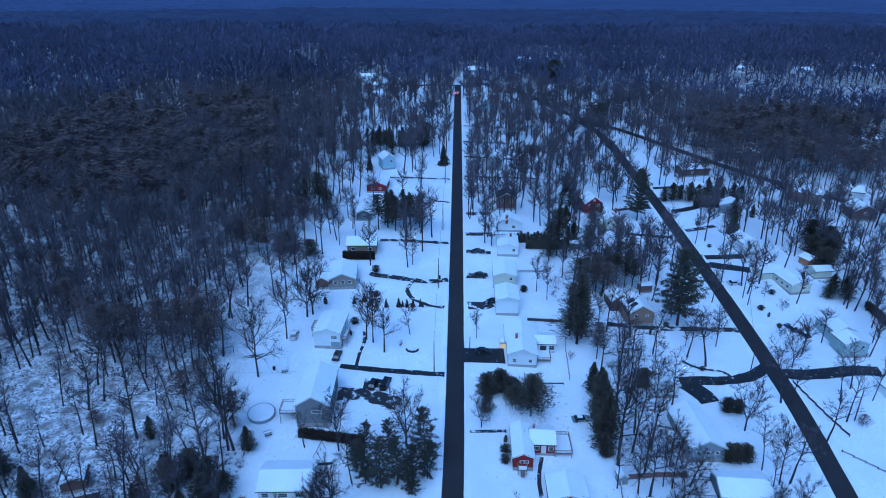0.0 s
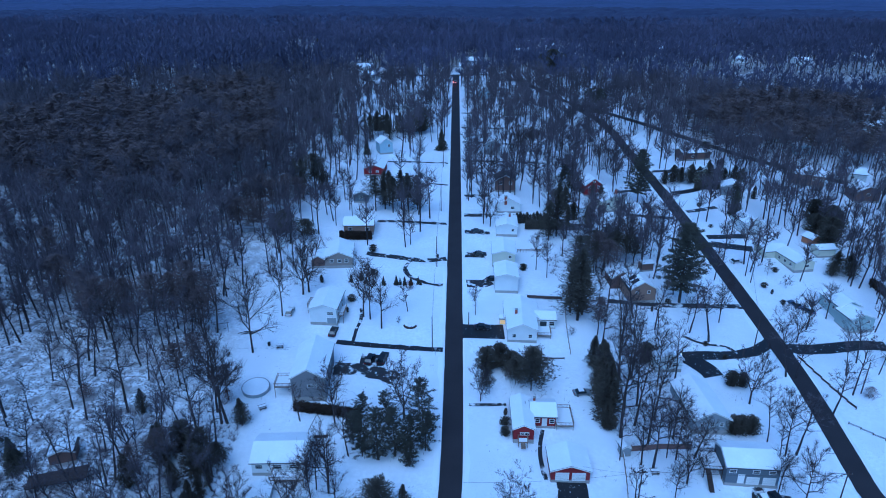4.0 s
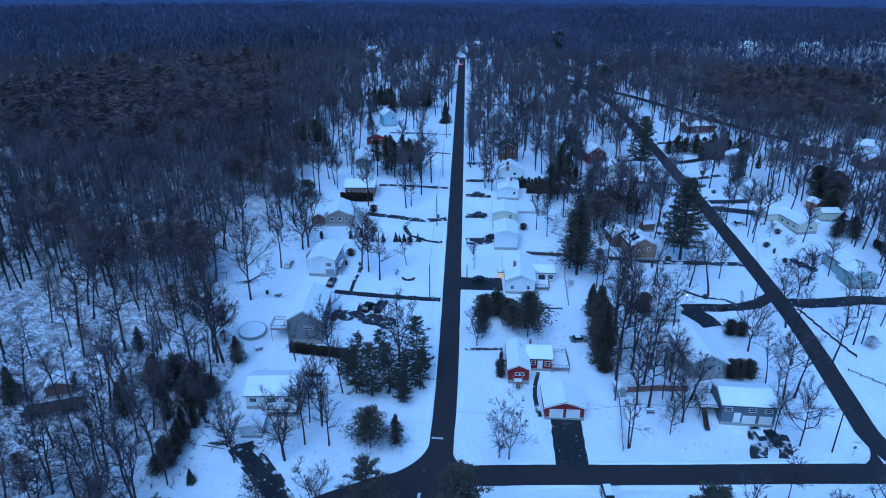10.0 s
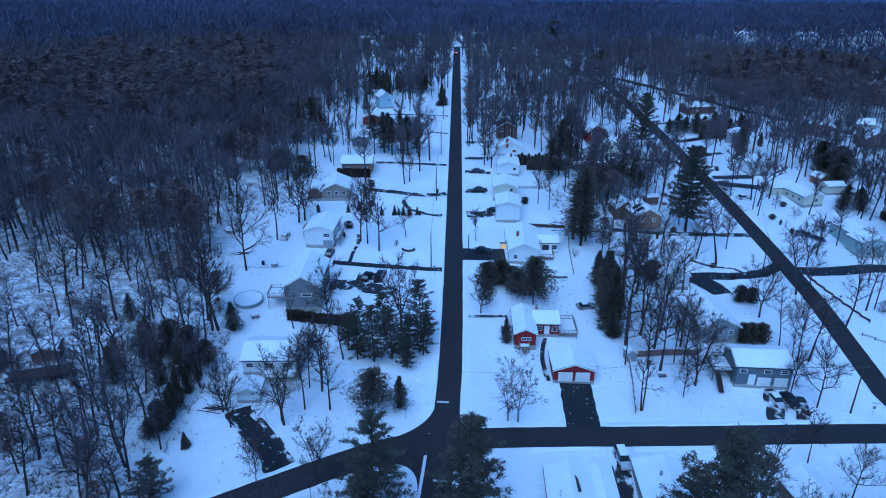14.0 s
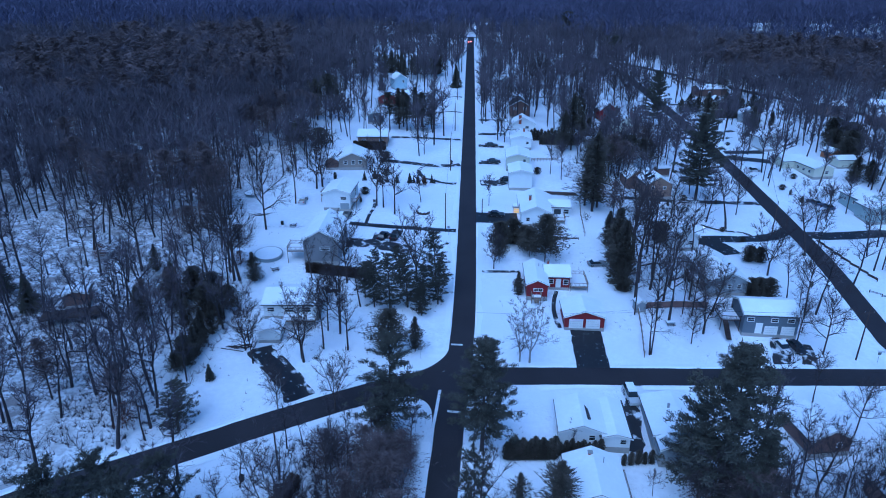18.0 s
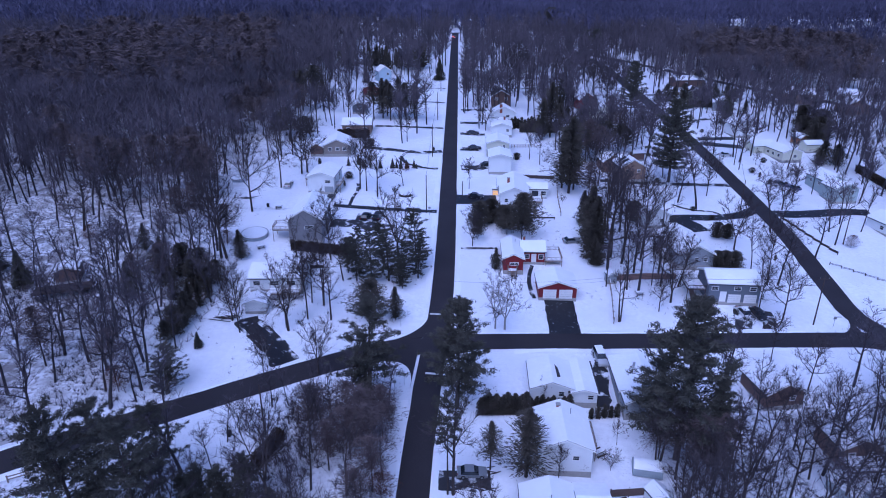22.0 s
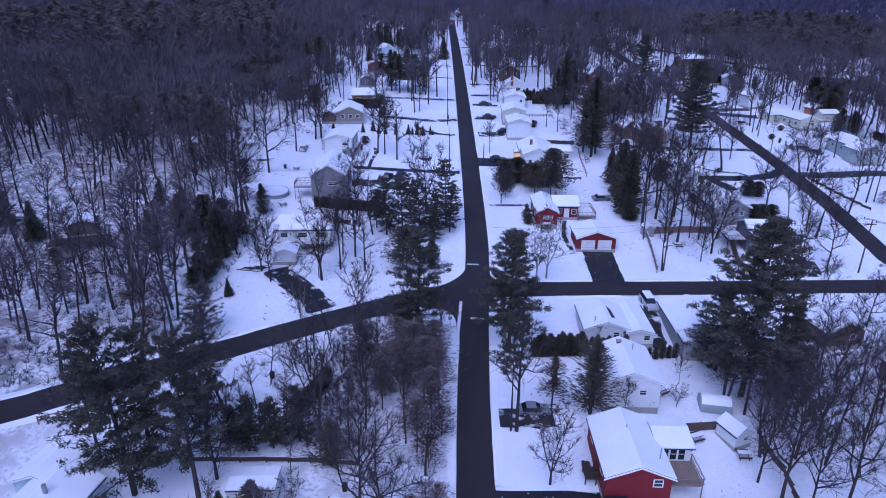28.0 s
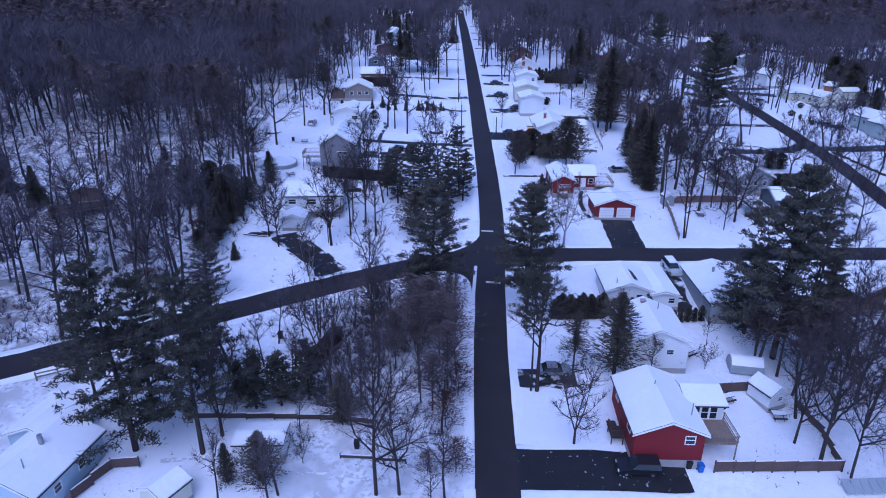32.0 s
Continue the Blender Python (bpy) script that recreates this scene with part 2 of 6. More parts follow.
# ---- mesh helpers ----
class Soup:
    """Verts and faces of one part, with a material slot a face."""
    def __init__(self):
        self.v, self.f, self.k = [], [], []

    def add(self, verts, faces, k=0):
        n = len(self.v)
        self.v += [tuple(p) for p in verts]
        self.f += [tuple(i + n for i in f) for f in faces]
        self.k += [k] * len(faces)
        return self

    def box(self, x0, y0, z0, x1, y1, z1, k=0):
        v = [(x, y, z) for z in (z0, z1) for x, y in ((x0, y0), (x1, y0), (x1, y1), (x0, y1))]
        return self.add(v, [(3, 2, 1, 0), (4, 5, 6, 7), (0, 1, 5, 4), (1, 2, 6, 5), (2, 3, 7, 6), (3, 0, 4, 7)], k)

    def slab(self, poly, z0, z1, k=0):
        """A flat polygon (counter-clockwise) with thickness."""
        n = len(poly)
        v = [(x, y, z0) for x, y in poly] + [(x, y, z1) for x, y in poly]
        f = [tuple(range(n))[::-1], tuple(range(n, 2 * n))] + [(i, (i + 1) % n, n + (i + 1) % n, n + i) for i in range(n)]
        return self.add(v, f, k)

    def tube(self, a, b, ra, rb, n=6, k=0):
        a, b = Vector(a), Vector(b)
        q = (b - a).to_track_quat("Z", "Y")
        ring = [q @ Vector((math.cos(2 * math.pi * i / n), math.sin(2 * math.pi * i / n), 0)) for i in range(n)]
        v = [a + r * ra for r in ring] + [b + r * rb for r in ring]
        f = [(i, (i + 1) % n, n + (i + 1) % n, n + i) for i in range(n)] + [tuple(range(n))[::-1], tuple(range(n, 2 * n))]
        return self.add(v, f, k)


def part(name, soup, material, parent=None, label=""):
    me = bpy.data.meshes.new(name)
    me.from_pydata(soup.v, [], soup.f)
    for m in material if isinstance(material, (list, tuple)) else (material,):
        me.materials.append(m)
    if max(soup.k, default=0):
        me.polygons.foreach_set("material_index", soup.k)
    me.update()
    ob = new(name, me)
    ob.parent = parent
    return tagged(ob, label)


def thing(name, x, y, rot, label, category, group="", kind="", z=0.0, size=None, lie=False, far=False):
    """An Empty that holds a thing's parts, on the ground at a place of the plan (far: in metres on the ground). lie: it lies along the slope."""
    ob = new(name)
    a, b = (x, y) if far else site(x, y)
    k = size or (1.0 if far else stretch(x, y))
    if not (size or far):
        p, q = site(x - 1, y), site(x + 1, y)
        rot += math.degrees(math.atan2(q[1] - p[1], q[0] - p[0]))
    m = pose(a, b, land(a, b) + z)
    if lie:
        n = Vector((land(a - 1, b) - land(a + 1, b), land(a, b - 1) - land(a, b + 1), 2.0))
        m = m @ Vector((0, 0, 1)).rotation_difference(n).to_matrix().to_4x4()
    ob.matrix_world = m @ pose(0, 0, 0, 0, 0, rot) @ Matrix.Scale(k, 4)
    ob.empty_display_size = 0.5
    return tagged(ob, label, category, group, kind)


def tri_mesh(name, verts, faces, material, split=None):
    """One mesh from arrays of verts and triangles; split: triangles from there on take the second material."""
    me = bpy.data.meshes.new(name)
    verts, faces = np.asarray(verts, np.float32), np.asarray(faces, np.int32)
    me.vertices.add(len(verts))
    me.vertices.foreach_set("co", verts.ravel())
    me.loops.add(faces.size)
    me.loops.foreach_set("vertex_index", faces.ravel())
    me.polygons.add(len(faces))
    me.polygons.foreach_set("loop_start", np.arange(0, faces.size, 3, dtype=np.int32))
    for m in material if isinstance(material, (list, tuple)) else (material,):
        me.materials.append(m)
    me.update(calc_edges=True)
    return me


KEEP_CLEAR = []  # discs that no tree of the woods may stand in: x, y, radius


def clear(x, y, r):
    KEEP_CLEAR.append((x, y, r))


# ---- ground and roads ----
def polyline(points, step=3.0):
    out = []
    for (x0, y0), (x1, y1) in zip(points, points[1:]):
        n = max(1, int(math.hypot(x1 - x0, y1 - y0) / step))
        out += [(x0 + (x1 - x0) * i / n, y0 + (y1 - y0) * i / n) for i in range(n)]
    return out + [points[-1]]


def smooth(points, rounds=2):
    for _ in range(rounds):
        out = [points[0]]
        for (x0, y0), (x1, y1) in zip(points, points[1:]):
            out += [(0.75 * x0 + 0.25 * x1, 0.75 * y0 + 0.25 * y1), (0.25 * x0 + 0.75 * x1, 0.25 * y0 + 0.75 * y1)]
        points = out + [points[-1]]
    return points


def sides(line):
    out = []
    for i in range(len(line)):
        a, b = Vector(line[max(i - 1, 0)]), Vector(line[min(i + 1, len(line) - 1)])
        d = (b - a).normalized()
        out.append((-d.y, d.x))
    return out


def strip(name, points, width, z, material, label, category="road", ragged=0.15, kind="structure", thick=0.03):
    line = polyline(smooth([site(*p) for p in points]), 1.5 if width < 4 else 2.5)
    s, n = Soup(), len(line)
    for (x, y), (nx, ny) in zip(line, sides(line)):
        for side in (1, -1):
            w = width / 2 + ragged * noise.noise((x * 0.5, y * 0.5, side * 7 + z * 50))
            px, py = x + nx * w * side, y + ny * w * side
            s.v += [(px, py, land(px, py) + z), (px, py, land(px, py) + z - thick)]
    for i in range(n - 1):
        a, b = 4 * i, 4 * i + 4
        s.f += [(a, a + 2, b + 2, b), (a + 1, a, b, b + 1), (a + 2, a + 3, b + 3, b + 2)]
    s.f += [(0, 1, 3, 2), (4 * n - 4, 4 * n - 2, 4 * n - 1, 4 * n - 3)]
    s.k = [0] * len(s.f)
    for x, y in line[:: max(1, int(width))]:
        clear(x, y, width / 2 + (3.0 if width > 3.5 else 0.8))
    return tagged(part(name, s, material), label, category, "", kind)


def berm(points, offset, height=0.22, width=0.9, skip=()):
    """A ploughed ridge of snow along one side of a road; skip: discs left open at junctions and driveways."""
    line = polyline(smooth([site(*p) for p in points]), 1.2)
    skip = [(*site(a, b), r) for a, b, r in skip]
    s, prev = Soup(), None
    for i, ((x, y), (nx, ny)) in enumerate(zip(line, sides(line))):
        if any((x + nx * offset - a) ** 2 + (y + ny * offset - b) ** 2 < r * r for a, b, r in skip):
            prev = None
            continue
        g = math.copysign(1, offset)
        h = height * (0.6 + 0.9 * abs(noise.noise((x * 0.35, y * 0.35, offset))))
        w = width * (0.8 + 0.5 * noise.noise((x * 0.2, y * 0.2, 3 + offset)))
        ring = [(offset - g * 0.1, 0.0), (offset + g * 0.12 * w, h * 0.75), (offset + g * 0.4 * w, h), (offset + g * w, h * 0.45), (offset + g * 1.7 * w, -0.01)]
        n = len(s.v)
        s.v += [(x + nx * o, y + ny * o, land(x + nx * o, y + ny * o) + z) for o, z in ring]
        if prev is not None:
            s.f += [(prev + k, prev + k + 1, n + k + 1, n + k) if g < 0 else (prev + k + 1, prev + k, n + k, n + k + 1) for k in range(4)]
        prev = n
    s.k = [0] * len(s.f)
    return tagged(part("snow_bank", s, SNOW), "low ploughed bank of snow along the road edge", "snow bank", "", "structure")


ground = Soup()
xs = sorted({*np.linspace(-12000, -2000, 8).tolist(), *np.linspace(-1500, -560, 9).tolist(), *np.linspace(-500, -130, 14).tolist(), *np.linspace(-120, 175, 119).tolist(), *np.linspace(190, 600, 16).tolist(), *np.linspace(680, 1500, 8).tolist(), *np.linspace(2000, 12000, 8).tolist()})
ys = sorted({*np.linspace(-1200, -100, 8).tolist(), *np.linspace(-60, 420, 193).tolist(), *np.linspace(432, 900, 40).tolist(), *np.linspace(960, 1500, 8).tolist(), *np.linspace(1750, 4000, 10).tolist(), *np.linspace(5000, 14000, 6).tolist()})
for y in ys:
    for x in xs:
        near = 1.0 if -125 < x < 180 and -65 < y < 425 else 0.0
        ground.v.append((x, y, land(x, y) + near * (0.10 * noise.noise((x * 0.11, y * 0.11, 0)) - 0.10)))
W = len(xs)
ground.f = [(j * W + i, j * W + i + 1, (j + 1) * W + i + 1, (j + 1) * W + i) for j in range(len(ys) - 1) for i in range(W - 1)]
ground.k = [0] * len(ground.f)
ob = part("ground", ground, SNOW_GROUND)
ob.data.polygons.foreach_set("use_smooth", [True] * len(ob.data.polygons))
tagged(ob, "snow-covered ground of lawns and woods", "ground", "", "structure")

MAIN = [(-1.9, -150), (-1.8, -76), (-1.4, -50), (-0.6, -30), (0.9, -8), (1.2, 20), (0.6, 95), (0.2, 160), (-0.3, 230), (-0.8, 290), (-1.0, 322)]
CROSS = [(-1.0, -17.6), (15, -15.6), (44, -13.4), (78, -10.2), (92, -9.2)]
WEST = [(0, -18.5), (-6.5, -19.0), (-15.3, -23.4), (-24.2, -28.8), (-33, -34.2), (-41, -39.6), (-61, -52.4), (-66, -56.2), (-90, -68)]
DIAG = [(110, -24), (97, -13), (89.5, -2), (90.2, 10), (92.0, 38), (91.6, 60), (90, 100), (87.8, 133), (85, 172), (80.8, 211), (77, 250), (66, 274)]
FAR = [(-60, 316), (-4, 322), (25, 330), (46, 309), (64, 279), (88, 262), (111, 236), (132, 213), (150, 197), (190, 168)]
strip("road_main", MAIN, 4.8, 0.03, ASPHALT, "dark cleared asphalt street running straight between snowy lawns")
strip("road_cross", CROSS, 4.7, 0.042, ASPHALT, "dark asphalt cross street between snowy gardens")
strip("road_west", WEST, 5.0, 0.036, ASPHALT, "dark asphalt lane bending past woods and snow")
strip("road_diagonal", DIAG, 5.0, 0.048, ASPHALT, "dark asphalt street slanting through snowy gardens")
strip("road_far", FAR, 5.0, 0.054, ASPHALT, "far dark asphalt street among bare trees")


def corner(c, a, b, z):
    """Paving that rounds off the corner c between the points a and b on two road edges."""
    c, a, b = site(*c), site(*a), site(*b)
    pts = []
    for i in range(13):
        t = i / 12
        pts.append(tuple((1 - t) ** 2 * a[k] + 2 * t * (1 - t) * c[k] + t * t * b[k] for k in (0, 1)))
    poly = [c] + pts
    area = sum(p[0] * q[1] - q[0] * p[1] for p, q in zip(poly, poly[1:] + poly[:1]))
    s = Soup().slab(poly if area > 0 else poly[::-1], -0.05, z)
    s.v = [(px, py, land(px, py) + pz) for px, py, pz in s.v]
    tagged(part("road_corner", s, ASPHALT), "rounded asphalt corner of the crossing", "road", "", "structure")


corner((-0.8, -15.2), (-1.4, -5.0), (-13.5, -19.6), 0.060)
corner((-3.0, -20.8), (-3.7, -31.5), (-13.5, -25.2), 0.066)
corner((2.6, -14.6), (3.1, -9.0), (8.5, -14.9), 0.072)
corner((1.2, -20.5), (0.9, -27), (7.5, -19.8), 0.078)
corner((88.5, -8.6), (88.3, 2.0), (79.5, -8.4), 0.084)
corner((90.5, -11.8), (84.0, -12.3), (98.0, -17.2), 0.090)
JUNCTIONS = [(0, -19, 14), (-10, -24, 8), (89, -9, 11), (66, 274, 12), (-2, 322, 10)]
DRIVES = [(2.5, 57, 4.5), (-3, 46, 2.5), (-3, 96, 4), (-3, 120, 3), (26.3, -12.5, 4.4), (31, -18, 3.0), (90, 56, 5), (89, 49, 5), (0, -73, 4.5), (-31, -33, 3.5), (88, 74, 3), (89, 116, 3), (88, 128, 3), (86, 146, 3), (84, 171, 3)]
for line, w in ((MAIN, 4.8), (CROSS, 4.7), (WEST, 5.0), (DIAG, 5.0)):
    for g in (1, -1):
        berm(line, g * (w / 2 + 0.05), skip=JUNCTIONS + DRIVES)


def stop_line(x0, y0, x1, y1, z=0.1):
    (x0, y0), (x1, y1) = site(x0, y0), site(x1, y1)
    d = Vector((x1 - x0, y1 - y0)).normalized() * 0.22
    n = Vector((-d.y, d.x))
    s = Soup().slab([(x0 + n.x, y0 + n.y), (x0 - n.x, y0 - n.y), (x1 - n.x, y1 - n.y), (x1 + n.x, y1 + n.y)], z - 0.05, z)
    s.v = [(px, py, land(px, py) + pz) for px, py, pz in s.v]
    tagged(part("stop_line", s, PAINT_LINE), "worn white stop line painted across the lane", "road marking", "stop lines", "structure")


stop_line(-1.3, -6.9, 1.0, -6.9)
stop_line(-1.2, -27.4, 1.2, -27.6)
stop_line(85.5, -1.0, 87.0, -1.0)

# driveways: way, width, how clear
def driveway(points, width, wet=True, label="dark wet asphalt driveway edged with snow", z=0.022):
    return strip("driveway", points, width, z, PAVED if wet else SLUSH, label, "driveway", 0.35 if wet else 0.6, "structure", 0.02)


driveway([(26.5, 1.4), (26.5, -6), (26.3, -13.6)], 6.2)
driveway([(2.8, 55.6), (15.0, 56.2)], 6.4, label="wide dark driveway beside the white house")
driveway([(-2, 46.4), (-15, 46.6), (-31, 48.0)], 1.9, label="narrow dark driveway across a snowy lawn")
driveway([(-2.2, 97.5), (-10, 95.2), (-18, 97), (-29, 99)], 2.4, False)
driveway([(-3, 80), (-9, 81), (-14, 85), (-16, 91), (-14, 95)], 1.4, False, "curved dark garden drive in the snow", 0.026)
driveway([(-2.5, 124), (-20, 124.5), (-28, 124)], 1.8, False)
driveway([(-2.5, 184), (-16, 184), (-30, 183)], 1.8, False)
driveway([(-2.5, 160), (-10, 161), (-13, 157)], 1.4, False)
driveway([(-13.5, 33.2), (-19, 35.5), (-24, 36.6), (-29.8, 36.0)], 4.8, False, "half-cleared driveway with dark patches beside the grey house")
driveway([(-17.2, 40.2), (-23.5, 40.4)], 4.6, False, "half-cleared parking patch", 0.026)
driveway([(-26.7, -28.8), (-27.5, -26.0), (-29.4, -22.8), (-32.0, -19.4), (-34.8, -16.4), (-37.6, -13.6), (-38.6, -11.4)], 4.8, False, label="dark half-cleared driveway curving to the white ranch house")
driveway([(-27.6, -27.0), (-30.6, -21.4), (-34.6, -16.8), (-38.0, -13.4)], 3.0, label="dark wheel-worn middle of the curving driveway", z=0.026)
driveway([(0.4, -71.8), (8, -71.6), (20, -71.4)], 5.6, True, "broad dark driveway with snow left between the tracks")
driveway([(0.4, -54), (6, -53.8), (10, -53.7)], 3.5, False)
driveway([(90.5, 57.4), (83, 51), (72, 49.3), (60.5, 48.5)], 3.4, label="dark cleared driveway off the slanting street")
driveway([(64, 48), (68, 43.5), (69, 40)], 5.5, label="dark parking place beside the driveway", z=0.026)
driveway([(92.5, 54), (103, 54.5), (116, 58), (123, 57.5)], 4.2, label="dark driveway widening to a yard")
driveway([(89.5, 75.5), (80, 75), (62, 74), (48, 75)], 2.2, False)
driveway([(90, 117.5), (98, 116), (106, 114.5)], 4.2, label="dark driveway towards the cream house")
driveway([(89, 122), (101, 124), (107, 125)], 3.2)
driveway([(86.5, 143), (98, 147), (104, 150)], 2.4, False)
driveway([(85, 160), (95, 164), (102, 168)], 3.2)
driveway([(83, 185), (93, 187), (101, 189)], 2.6)
driveway([(87, 137.5), (76, 138), (66, 139)], 2.2)
driveway([(84.5, 165), (72, 163), (60, 157)], 2.2)
driveway([(2.6, 82), (9, 82), (12, 84)], 4.4, False)
driveway([(2.6, 101), (11, 101)], 3.2, False)
driveway([(2.6, 118), (13, 118)], 2.4, False)
driveway([(2.6, 132), (14, 133)], 2.8, False)
driveway([(2.6, 150), (14, 151)], 2.4, False)
driveway([(2.4, 188), (20, 189), (40, 190)], 2.2, False)
driveway([(2.4, 212), (20, 212), (36, 211)], 2.2, False)
driveway([(2.4, 232), (24, 233)], 2.4, False)
driveway([(2.4, 255), (24, 256)], 2.2, False)
driveway([(32.1, -17.0), (31.7, -22), (31.2, -29), (30.2, -35)], 2.3, False)
driveway([(63.0, -9.8), (65.5, -3), (66.0, 2.2)], 3.0, False)
driveway([(68.5, -9.5), (70.5, -4), (71.2, 0.2)], 2.4, False, z=0.026)
# trodden and shovelled paths
for way in ([(22.0, 16.8), (20.9, 12), (20.6, 6), (21.2, 1.4)], [(2.8, 24.5), (8, 24.6), (14, 25.2)], [(-26.5, 65), (-25.6, 60), (-26.6, 53), (-26.5, 47.4)], [(66, 58), (70, 54.5), (77, 54), (79, 50.5)]):
    strip("garden_path", way, 0.9, 0.024, SLUSH, "narrow shovelled garden path", "path", 0.2, "structure", 0.02)
for way in ([(-59.5, 43.4), (-54, 43.2), (-49.3, 43.8), (-43.0, 43.5)], [(-49, 45.5), (-46, 43.2), (-41.8, 45.0)], [(-26.0, -74.2), (-21.0, -73.6), (-15.5, -74.5)], [(-39.5, -72.6), (-36.0, -72.0), (-33.2, -72.3)]):
    strip("foot_trail", way, 0.35, 0.02, FOOTPRINTS, "thin trail of footprints in the snow", "path", 0.3, "structure", 0.015)


# ---- houses ----
def house(x, y, rot, w, d, h, walls, label, ridge="y", rise=None, windows=(), doors=(), chimney=None, vents=(), group="", name="house", lit=(), bare=0.0, base=0.3, garage=(), into=None, offset=(0, 0), over=0.4, far=False):
    """A gabled house of width w (local x), depth d (local y) and eaves at h, its ridge along x or y.
    windows: (face, place along it, sill, width, height); faces s, n, e, w. into: adds a wing to a house that stands already."""
    ox, oy = offset
    top = into or thing(name, x, y, rot, label, "house" if name == "house" else name.replace("_", " "), group, far=far)
    half = (w if ridge == "y" else d) / 2
    rise = rise if rise is not None else half * 0.42
    x0, x1, y0, y1 = ox - w / 2, ox + w / 2, oy - d / 2, oy + d / 2
    s = Soup()
    if ridge == "y":
        v = [(x0, y0, 0), (x1, y0, 0), (x1, y0, h), (ox, y0, h + rise), (x0, y0, h), (x0, y1, 0), (x1, y1, 0), (x1, y1, h), (ox, y1, h + rise), (x0, y1, h)]
        s.add(v, [(0, 1, 2, 3, 4), (9, 8, 7, 6, 5), (1, 6, 7, 2), (5, 0, 4, 9)])
    else:
        v = [(x0, y0, 0), (x1, y0, 0), (x1, y0, h), (x0, y0, h), (x0, y1, 0), (x1, y1, 0), (x1, y1, h), (x0, y1, h), (x0, oy, h + rise), (x1, oy, h + rise)]
        s.add(v, [(0, 1, 2, 3), (5, 4, 7, 6), (1, 5, 6, 9, 2), (4, 0, 3, 8, 7)])
    wall = part("wall", s, walls, top)
    if base:
        part("foundation", Soup().box(x0 - 0.03, y0 - 0.03, -1.5, x1 + 0.03, y1 + 0.03, base), CONCRETE, top)
    # two slopes of roof, each with its own snow
    e, th = over, 0.16
    slope = rise / half
    for g in (-1, 1):
        def slab(lo, hi, end, inset):
            """From lo to hi above the roof line, end: overhang along the ridge; inset at the eaves."""
            q = []
            for zz in (lo, hi):
                eave, drop = half + e - inset, h - slope * (e - inset)
                if ridge == "y":
                    q += [(ox + g * eave, y0 - end, drop + zz), (ox + g * eave, y1 + end, drop + zz), (ox, y1 + end, h + rise + zz), (ox, y0 - end, h + rise + zz)]
                else:
                    q += [(x1 + end, oy + g * eave, drop + zz), (x0 - end, oy + g * eave, drop + zz), (x0 - end, oy, h + rise + zz), (x1 + end, oy, h + rise + zz)]
            f = [(0, 1, 2, 3), (7, 6, 5, 4), (0, 4, 5, 1), (1, 5, 6, 2), (2, 6, 7, 3), (3, 7, 4, 0)]
            if g > 0:
                f = [t[::-1] for t in f]
            return Soup().add(q, f)
        roof = part("roof", slab(0.01, th, e, 0.0), SHINGLE, top)
        if bare < 1:
            sl = slab(th + 0.004, th + 0.16, e - 0.05, 0.06 + bare)
            part("roof_snow", sl, ROOF_SNOW, roof, "smooth snow lying on the slope")
            # a rounded lip of snow along the eaves
    # white barge boards under the roof's ends
    for g in (-1, 1):
        for end in (-1, 1):
            if ridge == "y":
                yy = (y0 - e - 0.02) if end < 0 else (y1 + e - 0.02)
                a, b = (ox + g * (half + e), h - slope * e), (ox, h + rise)
                q = [(a[0], yy, a[1] - 0.12), (a[0], yy, a[1] + 0.14), (b[0], yy, b[1] + 0.14), (b[0], yy, b[1] - 0.12)]
                q += [(p[0], p[1] + 0.04, p[2]) for p in q]
            else:
                xx = (x0 - e - 0.02) if end < 0 else (x1 + e - 0.02)
                a, b = (oy + g * (half + e), h - slope * e), (oy, h + rise)
                q = [(xx, a[0], a[1] - 0.12), (xx, a[0], a[1] + 0.14), (xx, b[0], b[1] + 0.14), (xx, b[0], b[1] - 0.12)]
                q += [(p[0] + 0.04, p[1], p[2]) for p in q]
            part("barge_board", Soup().add(q, [(0, 1, 2, 3), (7, 6, 5, 4), (0, 4, 5, 1), (1, 5, 6, 2), (2, 6, 7, 3), (3, 7, 4, 0)]), TRIM, top)

    def on_face(face, u, z0, uw, zh, out, depth):
        """A box standing proud of a wall face."""
        if face in "sn":
            yy, g = (y0, -1) if face == "s" else (y1, 1)
            return (ox + u - uw / 2, min(yy + g * out, yy - g * depth), z0, ox + u + uw / 2, max(yy + g * out, yy - g * depth), z0 + zh)
        xx, g = (x0, -1) if face == "w" else (x1, 1)
        return (min(xx + g * out, xx - g * depth), oy + u - uw / 2, z0, max(xx + g * out, xx - g * depth), oy + u + uw / 2, z0 + zh)

    for i, (face, u, z0, uw, zh) in enumerate(windows):
        t = 0.11
        fr = Soup()
        for du, dz, ww, hh in ((0, 0, uw + 2 * t, t), (0, zh - t, uw + 2 * t, t), (-(uw + t) / 2, 0, t, zh), ((uw + t) / 2, 0, t, zh), (0, zh / 2, uw, 0.06)):
            fr.box(*on_face(face, u + du, z0 + dz, ww, hh, 0.06, 0.02))
        win = part("window", fr, TRIM, top)
        part("pane", Soup().box(*on_face(face, u, z0 + 0.03, uw, zh - 0.06, 0.025, 0.02)), LIT if i in lit else GLASS, win, "warmly lit pane" if i in lit else "")
    for face, u, z0, uw, zh, m in doors:
        door = part("door", Soup().box(*on_face(face, u, z0, uw, zh, 0.05, 0.02)), m, top)
        part("door_frame", Soup().box(*on_face(face, u, z0 + zh, uw + 0.3, 0.14, 0.08, 0.02)).box(*on_face(face, u - uw / 2 - 0.07, z0, 0.14, zh, 0.08, 0.02)).box(*on_face(face, u + uw / 2 + 0.07, z0, 0.14, zh, 0.08, 0.02)), TRIM, door)
